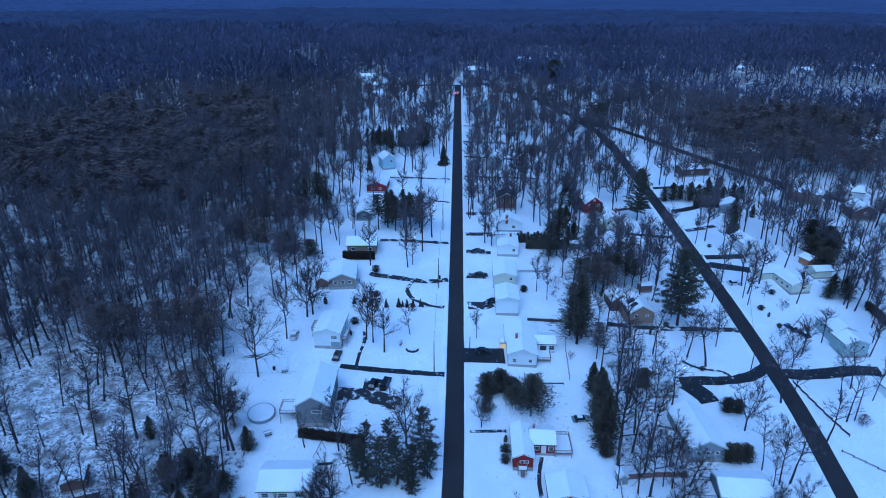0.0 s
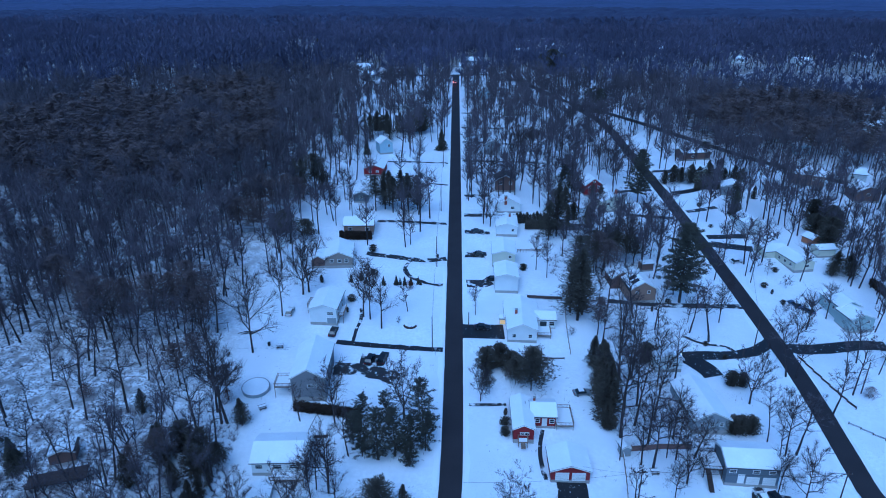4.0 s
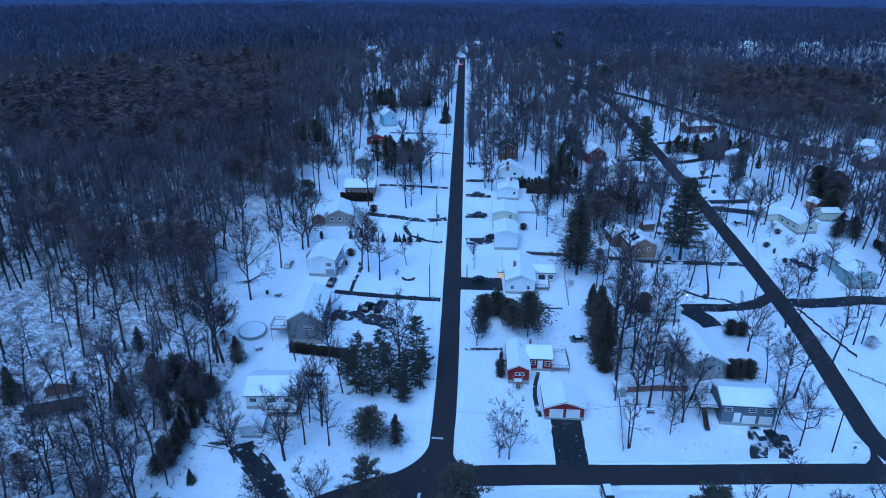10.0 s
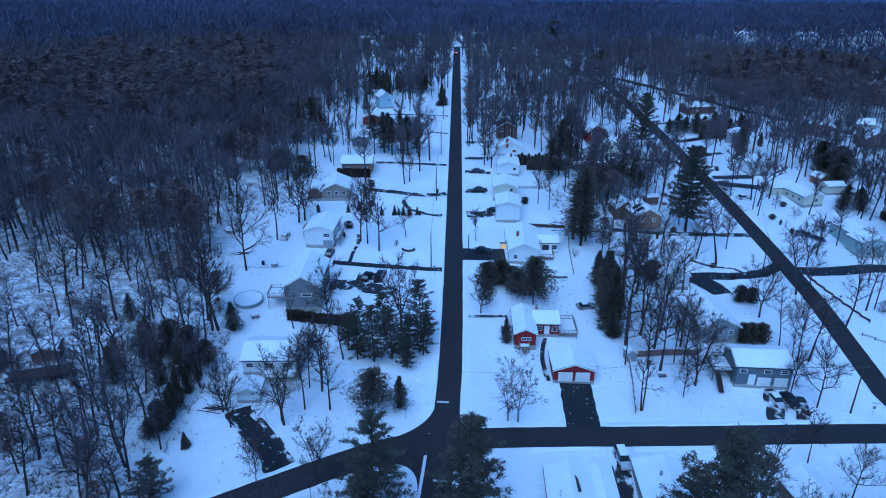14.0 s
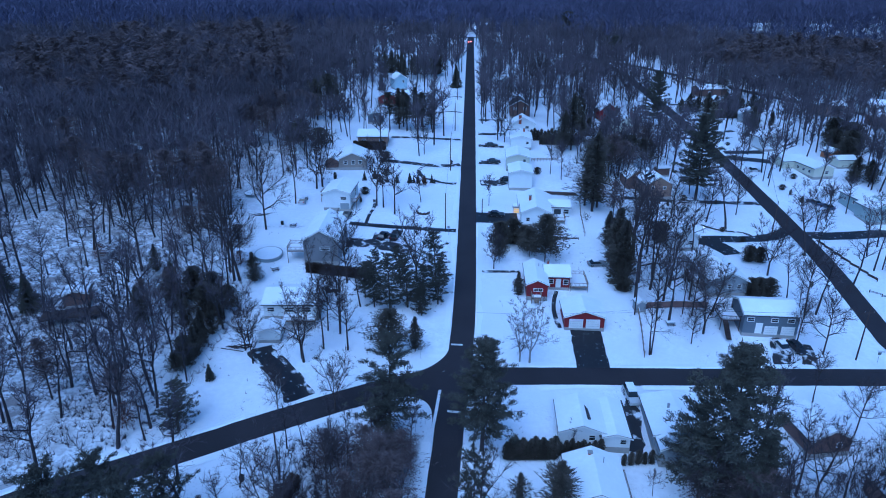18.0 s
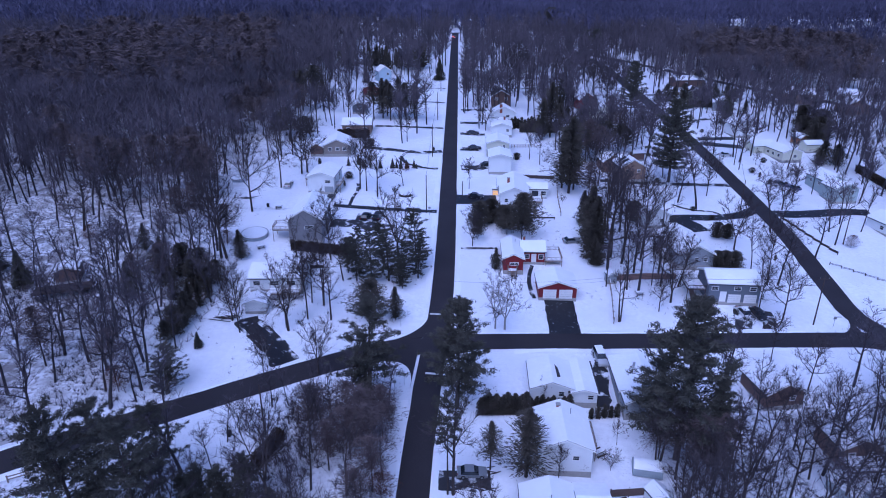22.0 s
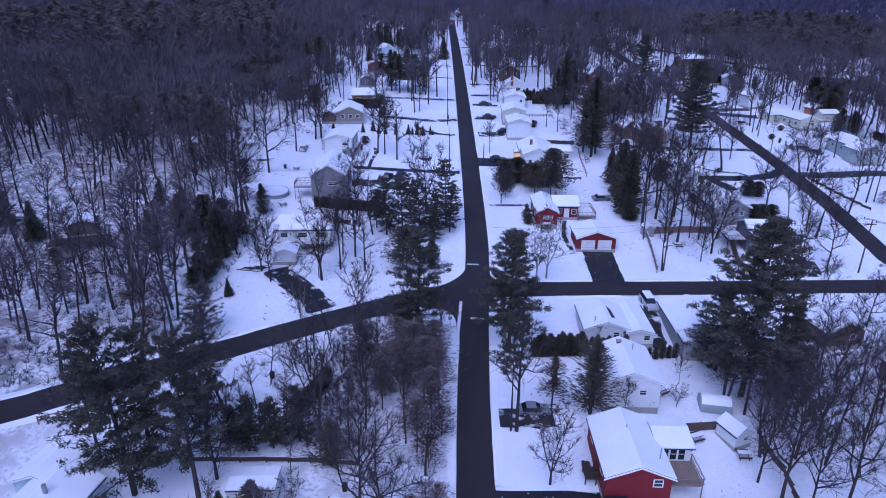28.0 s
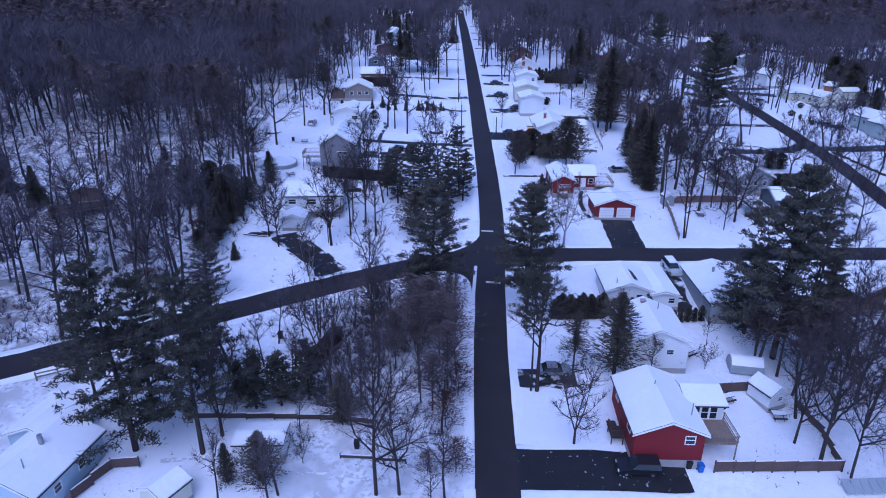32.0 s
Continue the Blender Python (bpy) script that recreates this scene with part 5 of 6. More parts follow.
CEDARS.many([(-68.2, 220.6, 12), (-33.2, 218.3, 11), (-27, 220, 10), (-22.3, 219.4, 11), (-16.9, 223, 12), (-38, 216, 9), (-90, 330, 16), (-100, 318, 15), (52, 330, 14), (60, 335, 16), (115, 206, 8), (122, 160, 6), (112, 188, 6), (118, 190, 6)])
CEDARS.many([(9.5, 38, 7), (13.0, 40, 7), (16, 38.5, 6), (22, 40, 5), (72.2, 36.5, 4.5), (74.8, 36.3, 4.2), (66.4, 18.6, 5), (68.2, 18.8, 5), (70.6, 18.9, 5), (133, 118, 9), (136, 123, 10), (139, 128, 11), (141, 134, 10), (133, 128, 9), (137, 139, 10), (52, 45, 6)], shape=2)
CEDARS.put(-12.5, -33, 8, 1.0, shape=0)
# oaks that keep their dry brown leaves
OAK = Kind("brown_leaved_oak", [dense(95, "round", 0.33, 1100, 0.5, 0.42, ragged=0.9, thick=0.1), dense(96, "round", 0.28, 1000, 0.5, 0.36, ragged=1.0, thick=0.1)], (BARK, OAK_LEAF), "tree", ["tall oak holding dull brown dead leaves"])
OAK.many([(-73, 107, 14), (-69, 109, 13), (-65.5, 107, 13.5), (-76.5, 110, 14), (-70, 126, 15), (-66, 124, 14), (-61.5, 126.5, 15), (-57.5, 128.5, 13.5), (-74, 120, 14), (41.5, 57, 12), (-92, 45, 18), (-86, 47, 17), (-79, 48, 18), (-75, 51, 17), (-69, 52, 17), (-72, 56, 18), (-66, 47, 15), (-98, 50, 17), (-108, 58, 17), (-118, 72, 18), (-66, 27, 12), (-64, 33, 11), (50, 90, 13), (47, 94, 14), (56, 104, 14), (61, 108, 14), (-60, 0.5, 10), (-63.5, -5, 10), (-18, -46, 10), (-7.2, -45.0, 10), (-10.2, -47.5, 11), (-12.8, -44.5, 10), (-8.6, -51.5, 11), (-11.6, -50.5, 10), (-7.4, -57.0, 10), (-14.5, -53.0, 9), (-9.2, -61.5, 8), (40.5, -53.0, 13), (43.8, -51.0, 12), (36.4, -47.8, 9), (-56, -33, 10), (-70, -30, 12), (-52.8, 22.5, 10)])
# rows of slim evergreens
for x0, y0, x1, y1, n, h in ((8.8, -38.2, 16.5, -37.4, 13, 4.0), (17.5, -36.6, 24.0, -36.0, 8, 3.0), (22, 127, 34.5, 128.8, 11, 4.2), (27.5, -38, 32, -37.2, 5, 2.6)):
    for i in range(n):
        SHRUBS.put(x0 + (x1 - x0) * i / (n - 1), y0 + (y1 - y0) * i / (n - 1), h * (0.85 + 0.3 * ((i * 7) % 5) / 5), shape=2, group="evergreen row", label="slim dark arborvitae in a row")
SHRUBS.many([(-29.8, 69, 2.2), (-30.2, 63, 1.6), (13.2, 14.5, 2.4), (13.4, 18, 2.2), (13.6, 21.5, 2.0), (23.0, 92, 2.4), (100, 88, 1.8), (101, 84, 1.8), (102, 78, 1.6), (66, 75.5, 1.6), (75, 73.5, 1.6), (74.5, 48, 1.5), (71, 54, 1.4), (83, 25, 1.6), (38, 18.5, 3.4), (107.5, 98.5, 1.8), (60, 70.5, 1.8), (97, 150, 1.8), (96, 131, 1.4), (-5, 98, 1.5), (-27, 100.5, 2.6), (-25, 85, 2.0), (-40.5, 79, 2.6)], fat=1.1)
RUSTY.many([(-54.0, -36.3, 5), (-6.3, -72.6, 4.5), (-7.6, -64.6, 5), (-6.0, -58.5, 5), (106, 34, 3.6), (-52.5, 21, 4.0), (-86, 21, 4), (66, -41, 5), (69, -44, 4.5), (-9.5, -73, 3.0), (-13.0, 77, 3.0), (-46, -34, 3.5)])
# single leafless trees in the gardens
YARD.many([(-52.1, 41.8, 24), (-25.3, 61, 20), (-23.2, 59.8, 19), (-44.8, 71.6, 19), (-43.4, 73.2, 21), (-48.4, 59.6, 21), (-14.8, 106.8, 14), (-26.1, 15.7, 18), (44.8, 74.2, 14), (-10.3, 18.4, 19), (7.8, 26.2, 11), (7, 64.5, 10), (78.6, 66.1, 14), (69.3, 65.5, 9), (53, 34.9, 18), (74.5, 29.8, 17), (97.8, 57.7, 15)])
YARD.many([(76.2, 12.2, 18), (50.8, 9.2, 16), (42.7, 7.2, 18), (27.3, 92.8, 14), (13.3, 123.6, 13.5), (60.3, 98.7, 17), (66.9, 102.9, 17), (104, 96, 6), (86.5, 82, 7), (60.1, 167.6, 19), (66.2, 168.1, 19), (46.4, 172.3, 20), (32.2, 177.2, 21), (28.5, 176.9, 22), (24.7, 173.5, 22), (15.7, 161.1, 13), (-48, 140.1, 15)])
YARD.many([(51.3, 2.3, 17), (48.9, 9.7, 14), (73.7, -2.9, 16), (47.8, -1.6, 11), (-26.7, -4.1, 14), (-29.2, -15.2, 17), (-41.3, -12.4, 13), (-26.3, -10.6, 17), (-24.0, -5.0, 17), (-38.6, -16.5, 13), (-29.9, -14.3, 9), (-20.6, -29, 13), (-31.2, -27.2, 10), (65.1, -18.7, 11), (70, 0.8, 12), (-28.5, -45.8, 8), (20.3, -52.6, 7), (-22.2, -59.7, 18), (7.8, -67.0, 12.5), (30.7, -44.2, 5), (-14.9, -76.5, 20), (-12.4, -76.4, 16)])
YARD.many([(53.3, -56.1, 18), (46.7, -56.4, 18), (62.3, -54.5, 18), (76.3, -37.3, 12), (36.6, -68.5, 20), (34.8, -65.4, 15), (38.3, -72.1, 16), (41.7, -60.6, 17), (-33.9, -67.8, 16), (-37.4, -60.6, 12), (-17.9, -49.2, 14), (-88, 41, 18), (68, -28, 13), (80, -30, 13), (56, -42, 15), (59, -50, 16)])
YARD.many([(44.0, -70.0, 19), (47.5, -76.0, 18), (61.5, -72.0, 17), (66.0, -62.0, 17), (69.0, -50.0, 16), (64.0, -44.0, 16), (74.0, -47.0, 16)])
SLIM.many([(38.2, -51.4, 14), (42.4, -54.6, 15), (35.6, -49.6, 12), (-8.0, -66.0, 12), (-11.0, -58.0, 13), (-16.5, -57.2, 13), (-19.5, 55.4, 17), (-12.8, 64.7, 10), (-24.2, -3.9, 15), (-21.5, -10.5, 13.5), (-21.5, 5.7, 13), (41.9, 23.1, 24), (40.6, 27, 24), (39.8, 15.6, 25), (44, 20, 22), (46, 27, 21), (43, 34, 20), (47, 38, 19), (45, 12, 20), (49, 22, 20), (46, 47, 18), (42, 52, 16), (48, 55, 16), (38.3, -6.5, 14), (4.4, -56.8, 19), (37, -60.5, 14), (38.6, -55.6, 13)])
SLIM.many([(-74.4, 16.8, 23), (-90.2, 25.9, 21), (-87.4, 17.1, 15), (-51.9, 14.3, 24), (-50.6, 14.4, 24), (-34.3, 16.2, 12), (-54, 18, 20), (-56, 24, 20), (-60, 30, 20), (-57, 12, 19), (-62, 40, 19), (-64, 50, 20), (52, 16, 16), (55, 10, 15), (58, 55, 14), (52, 58, 15), (50, 65, 15), (48, 44, 17), (36, -50, 16)])
BIRCH.many([(14.1, -11.6, 16), (12.2, -11.2, 14), (-30.5, -29.5, 9), (34.6, -37.6, 6)])
BUSH.many([(100, 72, 5), (85, 33, 3.5), (83, 28.5, 3), (95.5, 62, 4), (107, 88, 5), (-20, 70, 3), (-15, 58, 2.5), (62, 62, 4), (-12, 30, 5), (34, 56, 3), (20, -34, 5), (36.2, -38.2, 4.5), (67, -5, 4), (24.5, -51, 3), (-60, 64, 4), (-55, 80, 4)])


# ---- woods: more trees than one could count ----
def stick_arrays(made):
    wood, fine = made
    v = np.array([tuple(p) for p in wood.v + fine.v], np.float32)
    f = np.array(wood.f + [tuple(i + len(wood.v) for i in t) for t in fine.f], np.int32)
    return v, f, len(wood.f)


def sparse(seed, n, r, limbs, first=0.38, spread=0.24):
    """A leafless tree seen from afar: a trunk, some limbs, and a crown of rising twigs; ten metres high."""
    rng = random.Random(seed)
    wood, fine = Sticks(), Sticks()
    top = Vector((rng.gauss(0, 0.4), rng.gauss(0, 0.4), 9.0))
    mid = top * 0.5 + Vector((rng.gauss(0, 0.15), rng.gauss(0, 0.15), 0))
    wood.limb(Vector((0, 0, -0.2)), mid, 0.14, 0.1, 3)
    wood.limb(mid, top, 0.1, 0.03, 3)
    ends = []
    for i in range(limbs):
        t = rng.uniform(first, 0.85)
        a = rng.uniform(0, 6.28)
        st = Vector((0, 0, 0)).lerp(mid, t * 2) if t < 0.5 else mid.lerp(top, t * 2 - 1)
        en = st + Vector((math.cos(a), math.sin(a), rng.uniform(0.5, 1.2))).normalized() * 10 * spread * rng.uniform(0.7, 1.1)
        fine.leaf(st, en, 0.085, rng.uniform(0, 3.1))
        ends.append((st, en))
    for i in range(n):
        if ends and i % 5:
            st, en = rng.choice(ends)
            at = st.lerp(en, rng.uniform(0.25, 0.95))
        else:
            at = mid.lerp(top, rng.uniform(-0.15, 1.0))
        a = rng.uniform(0, 6.28)
        d = Vector((math.cos(a), math.sin(a), rng.uniform(0.5, 2.4))).normalized()
        fine.leaf(at, at + d * rng.uniform(0.9, 2.4), r * rng.uniform(0.5, 1.0), rng.uniform(0, 3.1))
    return wood, fine


def leafy(seed):
    """An oak that keeps its dead leaves, seen from afar: a bare trunk under a broad ragged crown; ten metres high."""
    wood, fine = dense(seed, "round", 0.34, 230, 0.85, 0.45, ragged=0.9, thick=0.13)
    thin = Sticks()
    thin.limb(Vector((0, 0, -0.2)), Vector((0, 0, 8.5)), 0.15, 0.04, 3)
    return thin, fine


LOD = {
    "near": [stick_arrays(bare(100 + i, 0.42, 0.2 + 0.02 * i, 12, 5, 6, 0.013, 0.07, sides_n=4, thick=0.85, bough_r=0.02, flat=True)) for i in range(5)],
    "mid": [stick_arrays(sparse(120 + i, 185, 0.055, 13, 0.4, 0.23)) for i in range(5)],
    "far": [stick_arrays(sparse(140 + i, 64, 0.17, 5, 0.2, 0.28)) for i in range(5)],
    "oak": [stick_arrays(leafy(160 + i)) for i in range(5)],
}
# groves of brown-leaved oaks in the woods: outlines on the plan
OAK_GROVES = (((-173, 232), (-92, 244), (-74, 163), (-104, 140), (-96, 117), (-154, 112), (-190, 170)), ((122, 258), (222, 275), (196, 200), (150, 208), (122, 214)))


def inside(x, y, ring):
    odd = False
    for (x0, y0), (x1, y1) in zip(ring, ring[1:] + ring[:1]):
        if (y0 > y) != (y1 > y) and x < x0 + (x1 - x0) * (y - y0) / (y1 - y0):
            odd = not odd
    return odd


WEST_Y = (-95, -60, -45, -20, 10, 30, 60, 80, 105, 130, 170, 200, 240, 290, 318, 335)
WEST_X = (-62, -66, -72, -68, -66, -66, -68, -62, -76, -64, -56, -52, -48, -40, -22, 0)


def density(x, y):
    """Trees of the woods to the square metre."""
    if y > 338:
        return 1 / 36
    if x < np.interp(y, WEST_Y, WEST_X):
        if 4 < y < 40 and -122 < x < -70:
            return 1 / 75
        if -24 < y <= 4 and -112 < x < -68:
            return 1 / 55
        if 40 <= y < 60 and x > -104:
            return 1 / 12
        if -50 < y < 25 and x > -105:
            return 1 / 36
        return 1 / 22
    if y < -24:
        if x > 44 and y > -90:
            return 1 / 120
        if -78 < x < -47 and y > -56:  # thinner beside the lane
            return 1 / 42
        if -44 < x < -22 and -60 < y < -34:
            return 1 / 24
        if -34 < x < -6 and y < -32:
            return (1 / 22 if x > -22 else 1 / 45) if y > -62 else 1 / 150
        return 0
    if x > 165 and y > 40:
        return 1 / 30
    if x > 128 and y > 30 + 0.2 * x:
        return 1 / 42 if y < 190 else 1 / 28
    if x > 95 and y > 195:
        return 1 / 30
    if x > 16 and y > 232:
        return 1 / 30
    if -30 < x < 30 and y > 296:
        return 1 / 40
    if x > 95 and y > 172:
        return 1 / 48
    if 30 < x < 80 and y > 165:
        return 1 / 38
    if 4 < x < 34 and y > 132:
        return 1 / 42
    if 34 < x < 52 and 2 < y < 60:
        return 1 / 190
    if 30 < x < 50 and 85 < y < 140:
        return 1 / 45
    if 36 < x < 70 and 86 < y < 122:
        return 1 / 32
    if -62 < x < -42 and 75 < y < 330:
        return 1 / 75
    if -72 < x < -47 and -56 < y < 16:
        return 1 / (11 if y < -24 else 16)
    if x < -4 and y > 205:
        return 1 / 48
    if (x > 84 and y > 88) or (x > 8 and y > 125):
        return 1 / 70
    if x > 84 and y > 20:
        return 1 / 200
    if x < -8 and y > 100:
        return 1 / 170
    if 36 < x < 80 and 2 < y < 130:
        return 1 / 120
    return 0


def woods():
    rng = random.Random(5)
    cells = {}
    for a, b, r in KEEP_CLEAR:
        for i in range(int((a - r) // 8), int((a + r) // 8) + 1):
            for j in range(int((b - r) // 8), int((b + r) // 8) + 1):
                cells.setdefault((i, j), []).append((a, b, r * r))
    got = {"near": [], "mid": [], "far": [], "oak": []}

    def plant(a, b, h, lod=""):
        if any((a - p) ** 2 + (b - q) ** 2 < rr for p, q, rr in cells.get((int(a // 8), int(b // 8)), ())):
            return
        far = math.hypot(a, b)
        got[lod or "near" if lod or far < 180 else "mid" if far < 440 else "far"].append((a, b, land(a, b), h, rng.uniform(0, 6.283), rng.randrange(5), rng.uniform(0.85, 1.3)))

    step = 5.2
    for j in range(int(-95 / step), int(330 / step)):
        for i in range(int(-360 / step), int(360 / step)):
            x, y = (i + rng.random()) * step, (j + rng.random()) * step
            a, b = site(x, y)
            # only what lies ahead of the drone
            if abs(a) > 60 + 0.72 * b or b > 490:
                continue
            k = stretch(x, y)
            if rng.random() > density(x, y) * (step * k) ** 2:
                continue
            h = rng.uniform(7, 13) if -34 < x < -5 and y < -28 else rng.uniform(13, 21)
            oak = noise.noise((x * 0.03, y * 0.03, 4.0)) > -0.28 and any(inside(x, y, ring) for ring in OAK_GROVES) and rng.random() < 0.5
            plant(a, b, h * k, "oak" if oak else "")
    # the level woods beyond the street's end, thinning with distance
    step = 7.0
    for j in range(int(485 / step), int(830 / step)):
        for i in range(int(-660 / step), int(660 / step)):
            x, y = (i + rng.random()) * step, (j + rng.random()) * step
            if abs(x) > 60 + 0.72 * y or rng.random() > (1.0 if y < 640 else 0.8) or noise.noise((x * 0.02, y * 0.012, 9.0)) > 0.5:
                continue
            plant(x, y, rng.uniform(15, 22))
    for lod, spots in got.items():
        vs, wf, ff, n = [], [], [], 0
        for x, y, z, h, a, k, fat in spots:
            v, f, cut = LOD[lod][k]
            c, s, g = math.cos(a) * h / 10 * fat, math.sin(a) * h / 10 * fat, h / 10
            vs.append(np.stack([v[:, 0] * c - v[:, 1] * s + x, v[:, 0] * s + v[:, 1] * c + y, v[:, 2] * g + z - 0.1], 1))
            wf.append(f[:cut] + n)
            ff.append(f[cut:] + n)
            n += len(v)
        wf, ff = np.concatenate(wf), np.concatenate(ff)
        # far trees get the twig colour with haze tinted in
        me = tri_mesh("woods", np.concatenate(vs), np.concatenate([wf, ff]), (WOODS, {"far": HAZE_TINT_TWIG, "oak": OAK_LEAF}.get(lod, WOODS_TWIG)))
        me.polygons.foreach_set("material_index", np.r_[np.zeros(len(wf), np.int32), np.ones(len(ff), np.int32)])
        tagged(new("woods", me), {"near": "leafless wood of slender dark trunks on snow", "mid": "thick leafless wood beyond the gardens", "far": "far leafless wood reaching to the horizon, twigs tinted blue for haze", "oak": "groves of oaks holding dull brown leaves"}[lod], "woods", "", "stuff")
        print(lod, len(spots), len(wf) + len(ff))


woods()


def far_canopy(y0, y1, n, material, label):
    """The tops of the far woods, too distant to tell trees apart, as one uneven sheet."""
    s = Soup()
    rows = np.geomspace(y0, y1, n).tolist()
    cols = np.linspace(-1.0, 1.0, 240).tolist()
    for r in rows:
        for u in cols:
            x, y = r * u, r
            h = 16 + 6 * noise.noise((x * 0.012, y * 0.006, 3)) + 6 * noise.noise((x * 0.05, y * 0.02, 8)) + 3 * noise.noise((x * 0.21, y * 0.09, 2)) - 2
            s.v.append((x, y, land(x, y) + (h if r > y0 + 1 else -1)))
    w = len(cols)
    for j in range(n - 1):
        for i in range(w - 1):
            s.f.append((j * w + i, j * w + i + 1, (j + 1) * w + i + 1, (j + 1) * w + i))
    s.k = [0] * len(s.f)
    tagged(part("backdrop", s, material), label, "woods", "", "structure")


# there is no air haze; each further sheet is coloured paler and bluer instead
far_canopy(740, 2100, 60, HAZE_TINT_FAR, "far wooded hills, blue haze painted into their colour")
far_canopy(2100, 4600, 24, HAZE_TINT_FURTHER, "further wooded hills, painted paler and bluer for haze")
far_canopy(4600, 13500, 14, HAZE_TINT_LAST, "furthest wooded hills, painted palest and bluest for haze")


# ---- fences, poles, vehicles and other small things ----
def fence(points, h, m, label, boards=True, gap=2.4):
    """Posts with board panels, or with two rails."""
    top = thing("fence", *points[0], 0, label, "fence", "garden fences", size=1.0)
    x0, y0, z0 = up(*points[0])
    pts = [(x - x0, y - y0) for x, y in (site(*p) for p in points)]
    for (ax, ay), (bx, by) in zip(pts, pts[1:]):
        ln = math.hypot(bx - ax, by - ay)
        n = max(1, round(ln / gap))
        ux, uy = (bx - ax) / ln, (by - ay) / ln
        for i in range(n):
            px, py = ax + (bx - ax) * i / n, ay + (by - ay) * i / n
            qx, qy = ax + (bx - ax) * (i + 1) / n, ay + (by - ay) * (i + 1) / n
            dz = land(px + x0, py + y0) - z0
            part("post", Soup().box(px - 0.07, py - 0.07, dz - 0.2, px + 0.07, py + 0.07, dz + h + 0.1), m, top)
            dz = (dz + land(qx + x0, qy + y0) - z0) / 2
            for lo, hi in (((0.1, h),) if boards else ((h * 0.35, h * 0.5), (h * 0.78, h * 0.93))):
                w = 0.03
                v = [(px + uy * w, py - ux * w), (qx + uy * w, qy - ux * w), (qx - uy * w, qy + ux * w), (px - uy * w, py + ux * w)]
                part("panel" if boards else "rail", Soup().slab(v, dz + lo, dz + hi), m, top)
            if boards:
                v = [(px + uy * 0.07, py - ux * 0.07), (qx + uy * 0.07, qy - ux * 0.07), (qx - uy * 0.07, qy + ux * 0.07), (px - uy * 0.07, py + ux * 0.07)]
                part("snow_cap", Soup().slab(v, dz + h + 0.004, dz + h + 0.07), ROOF_SNOW, top)
    dz = land(bx + x0, by + y0) - z0
    part("post", Soup().box(bx - 0.07, by - 0.07, dz - 0.2, bx + 0.07, by + 0.07, dz + h + 0.1), m, top)
    return top


FENCE_WOOD = mat("fence_boards", (0.1, 0.07, 0.06), 0.9, 0.25, 0.6, 8.0)
fence([(23.2, -71.2), (30, -70.8), (38.2, -70.3)], 1.5, FENCE_WOOD, "brown board fence closing a snowy garden")
fence([(27.5, -56.0), (33.0, -55.2)], 1.5, FENCE_WOOD, "brown board fence beside the shed")
fence([(38.2, -70.3), (38.8, -64), (38.0, -58.0)], 1.2, FENCE_WOOD, "weathered board fence under bare trees")
fence([(41.2, 11.0), (48.0, 12.2), (55.0, 12.6)], 1.6, mat("pinkish_fence_boards", (0.2, 0.13, 0.11), 0.9, 0.25, 0.6, 8.0), "brown board fence between two gardens")
fence([(39.2, 9.5), (38.4, 2.0), (37.4, -5.0), (37.0, -7.5)], 1.3, DECK, "grey wooden fence along a snowy garden")
fence([(-60.5, -58.5), (-54.0, -54.5), (-50.5, -57.5), (-47.0, -59.5)], 1.1, DECK, "split-rail fence beside the lane", False)
fence([(-46.2, -79), (-44.3, -74.0), (-41.4, -73.6)], 1.3, FENCE_WOOD, "brown board fence by the blue house")
fence([(-38.5, -65.0), (-28.5, -64.5), (-20.0, -64.4), (-16.5, -65.0)], 0.8, DARKWOOD, "low dark timber edging in snow", True, 3.0)
fence([(-19.5, -71.0), (-12.0, -71.5)], 0.5, DARKWOOD, "low dark timber edging in snow", True, 3.0)
fence([(34, 70), (33.0, 60), (32.5, 47)], 1.0, DECK, "thin fence along a garden edge", False)
fence([(23, 74.8), (33.5, 74.6)], 1.1, DARKWOOD, "dark board fence behind the white house")
fence([(23.6, 44.2), (30.5, 44.6)], 0.5, DARKWOOD, "low dark edging in snow", True, 3.0)
fence([(22, 104.5), (31, 105.5)], 1.0, DECK, "low fence of spaced posts", False, 1.0)
fence([(95, 50.5), (98, 38), (100.5, 29.5)], 0.7, DARKWOOD, "low dark wall along the street", True, 3.0)
fence([(96.0, 24.0), (104, 17), (113, 10)], 0.5, DARKWOOD, "low dark edging across a snowy lot", False)
fence([(49.5, 36.0), (53, 34.5), (60.2, 37.8)], 1.0, DECK, "thin fence behind the grey house", False)
fence([(-35, -0.5 + 10.5), (-27, 11)], 0.9, DARKWOOD, "dark board fence behind the ranch house")


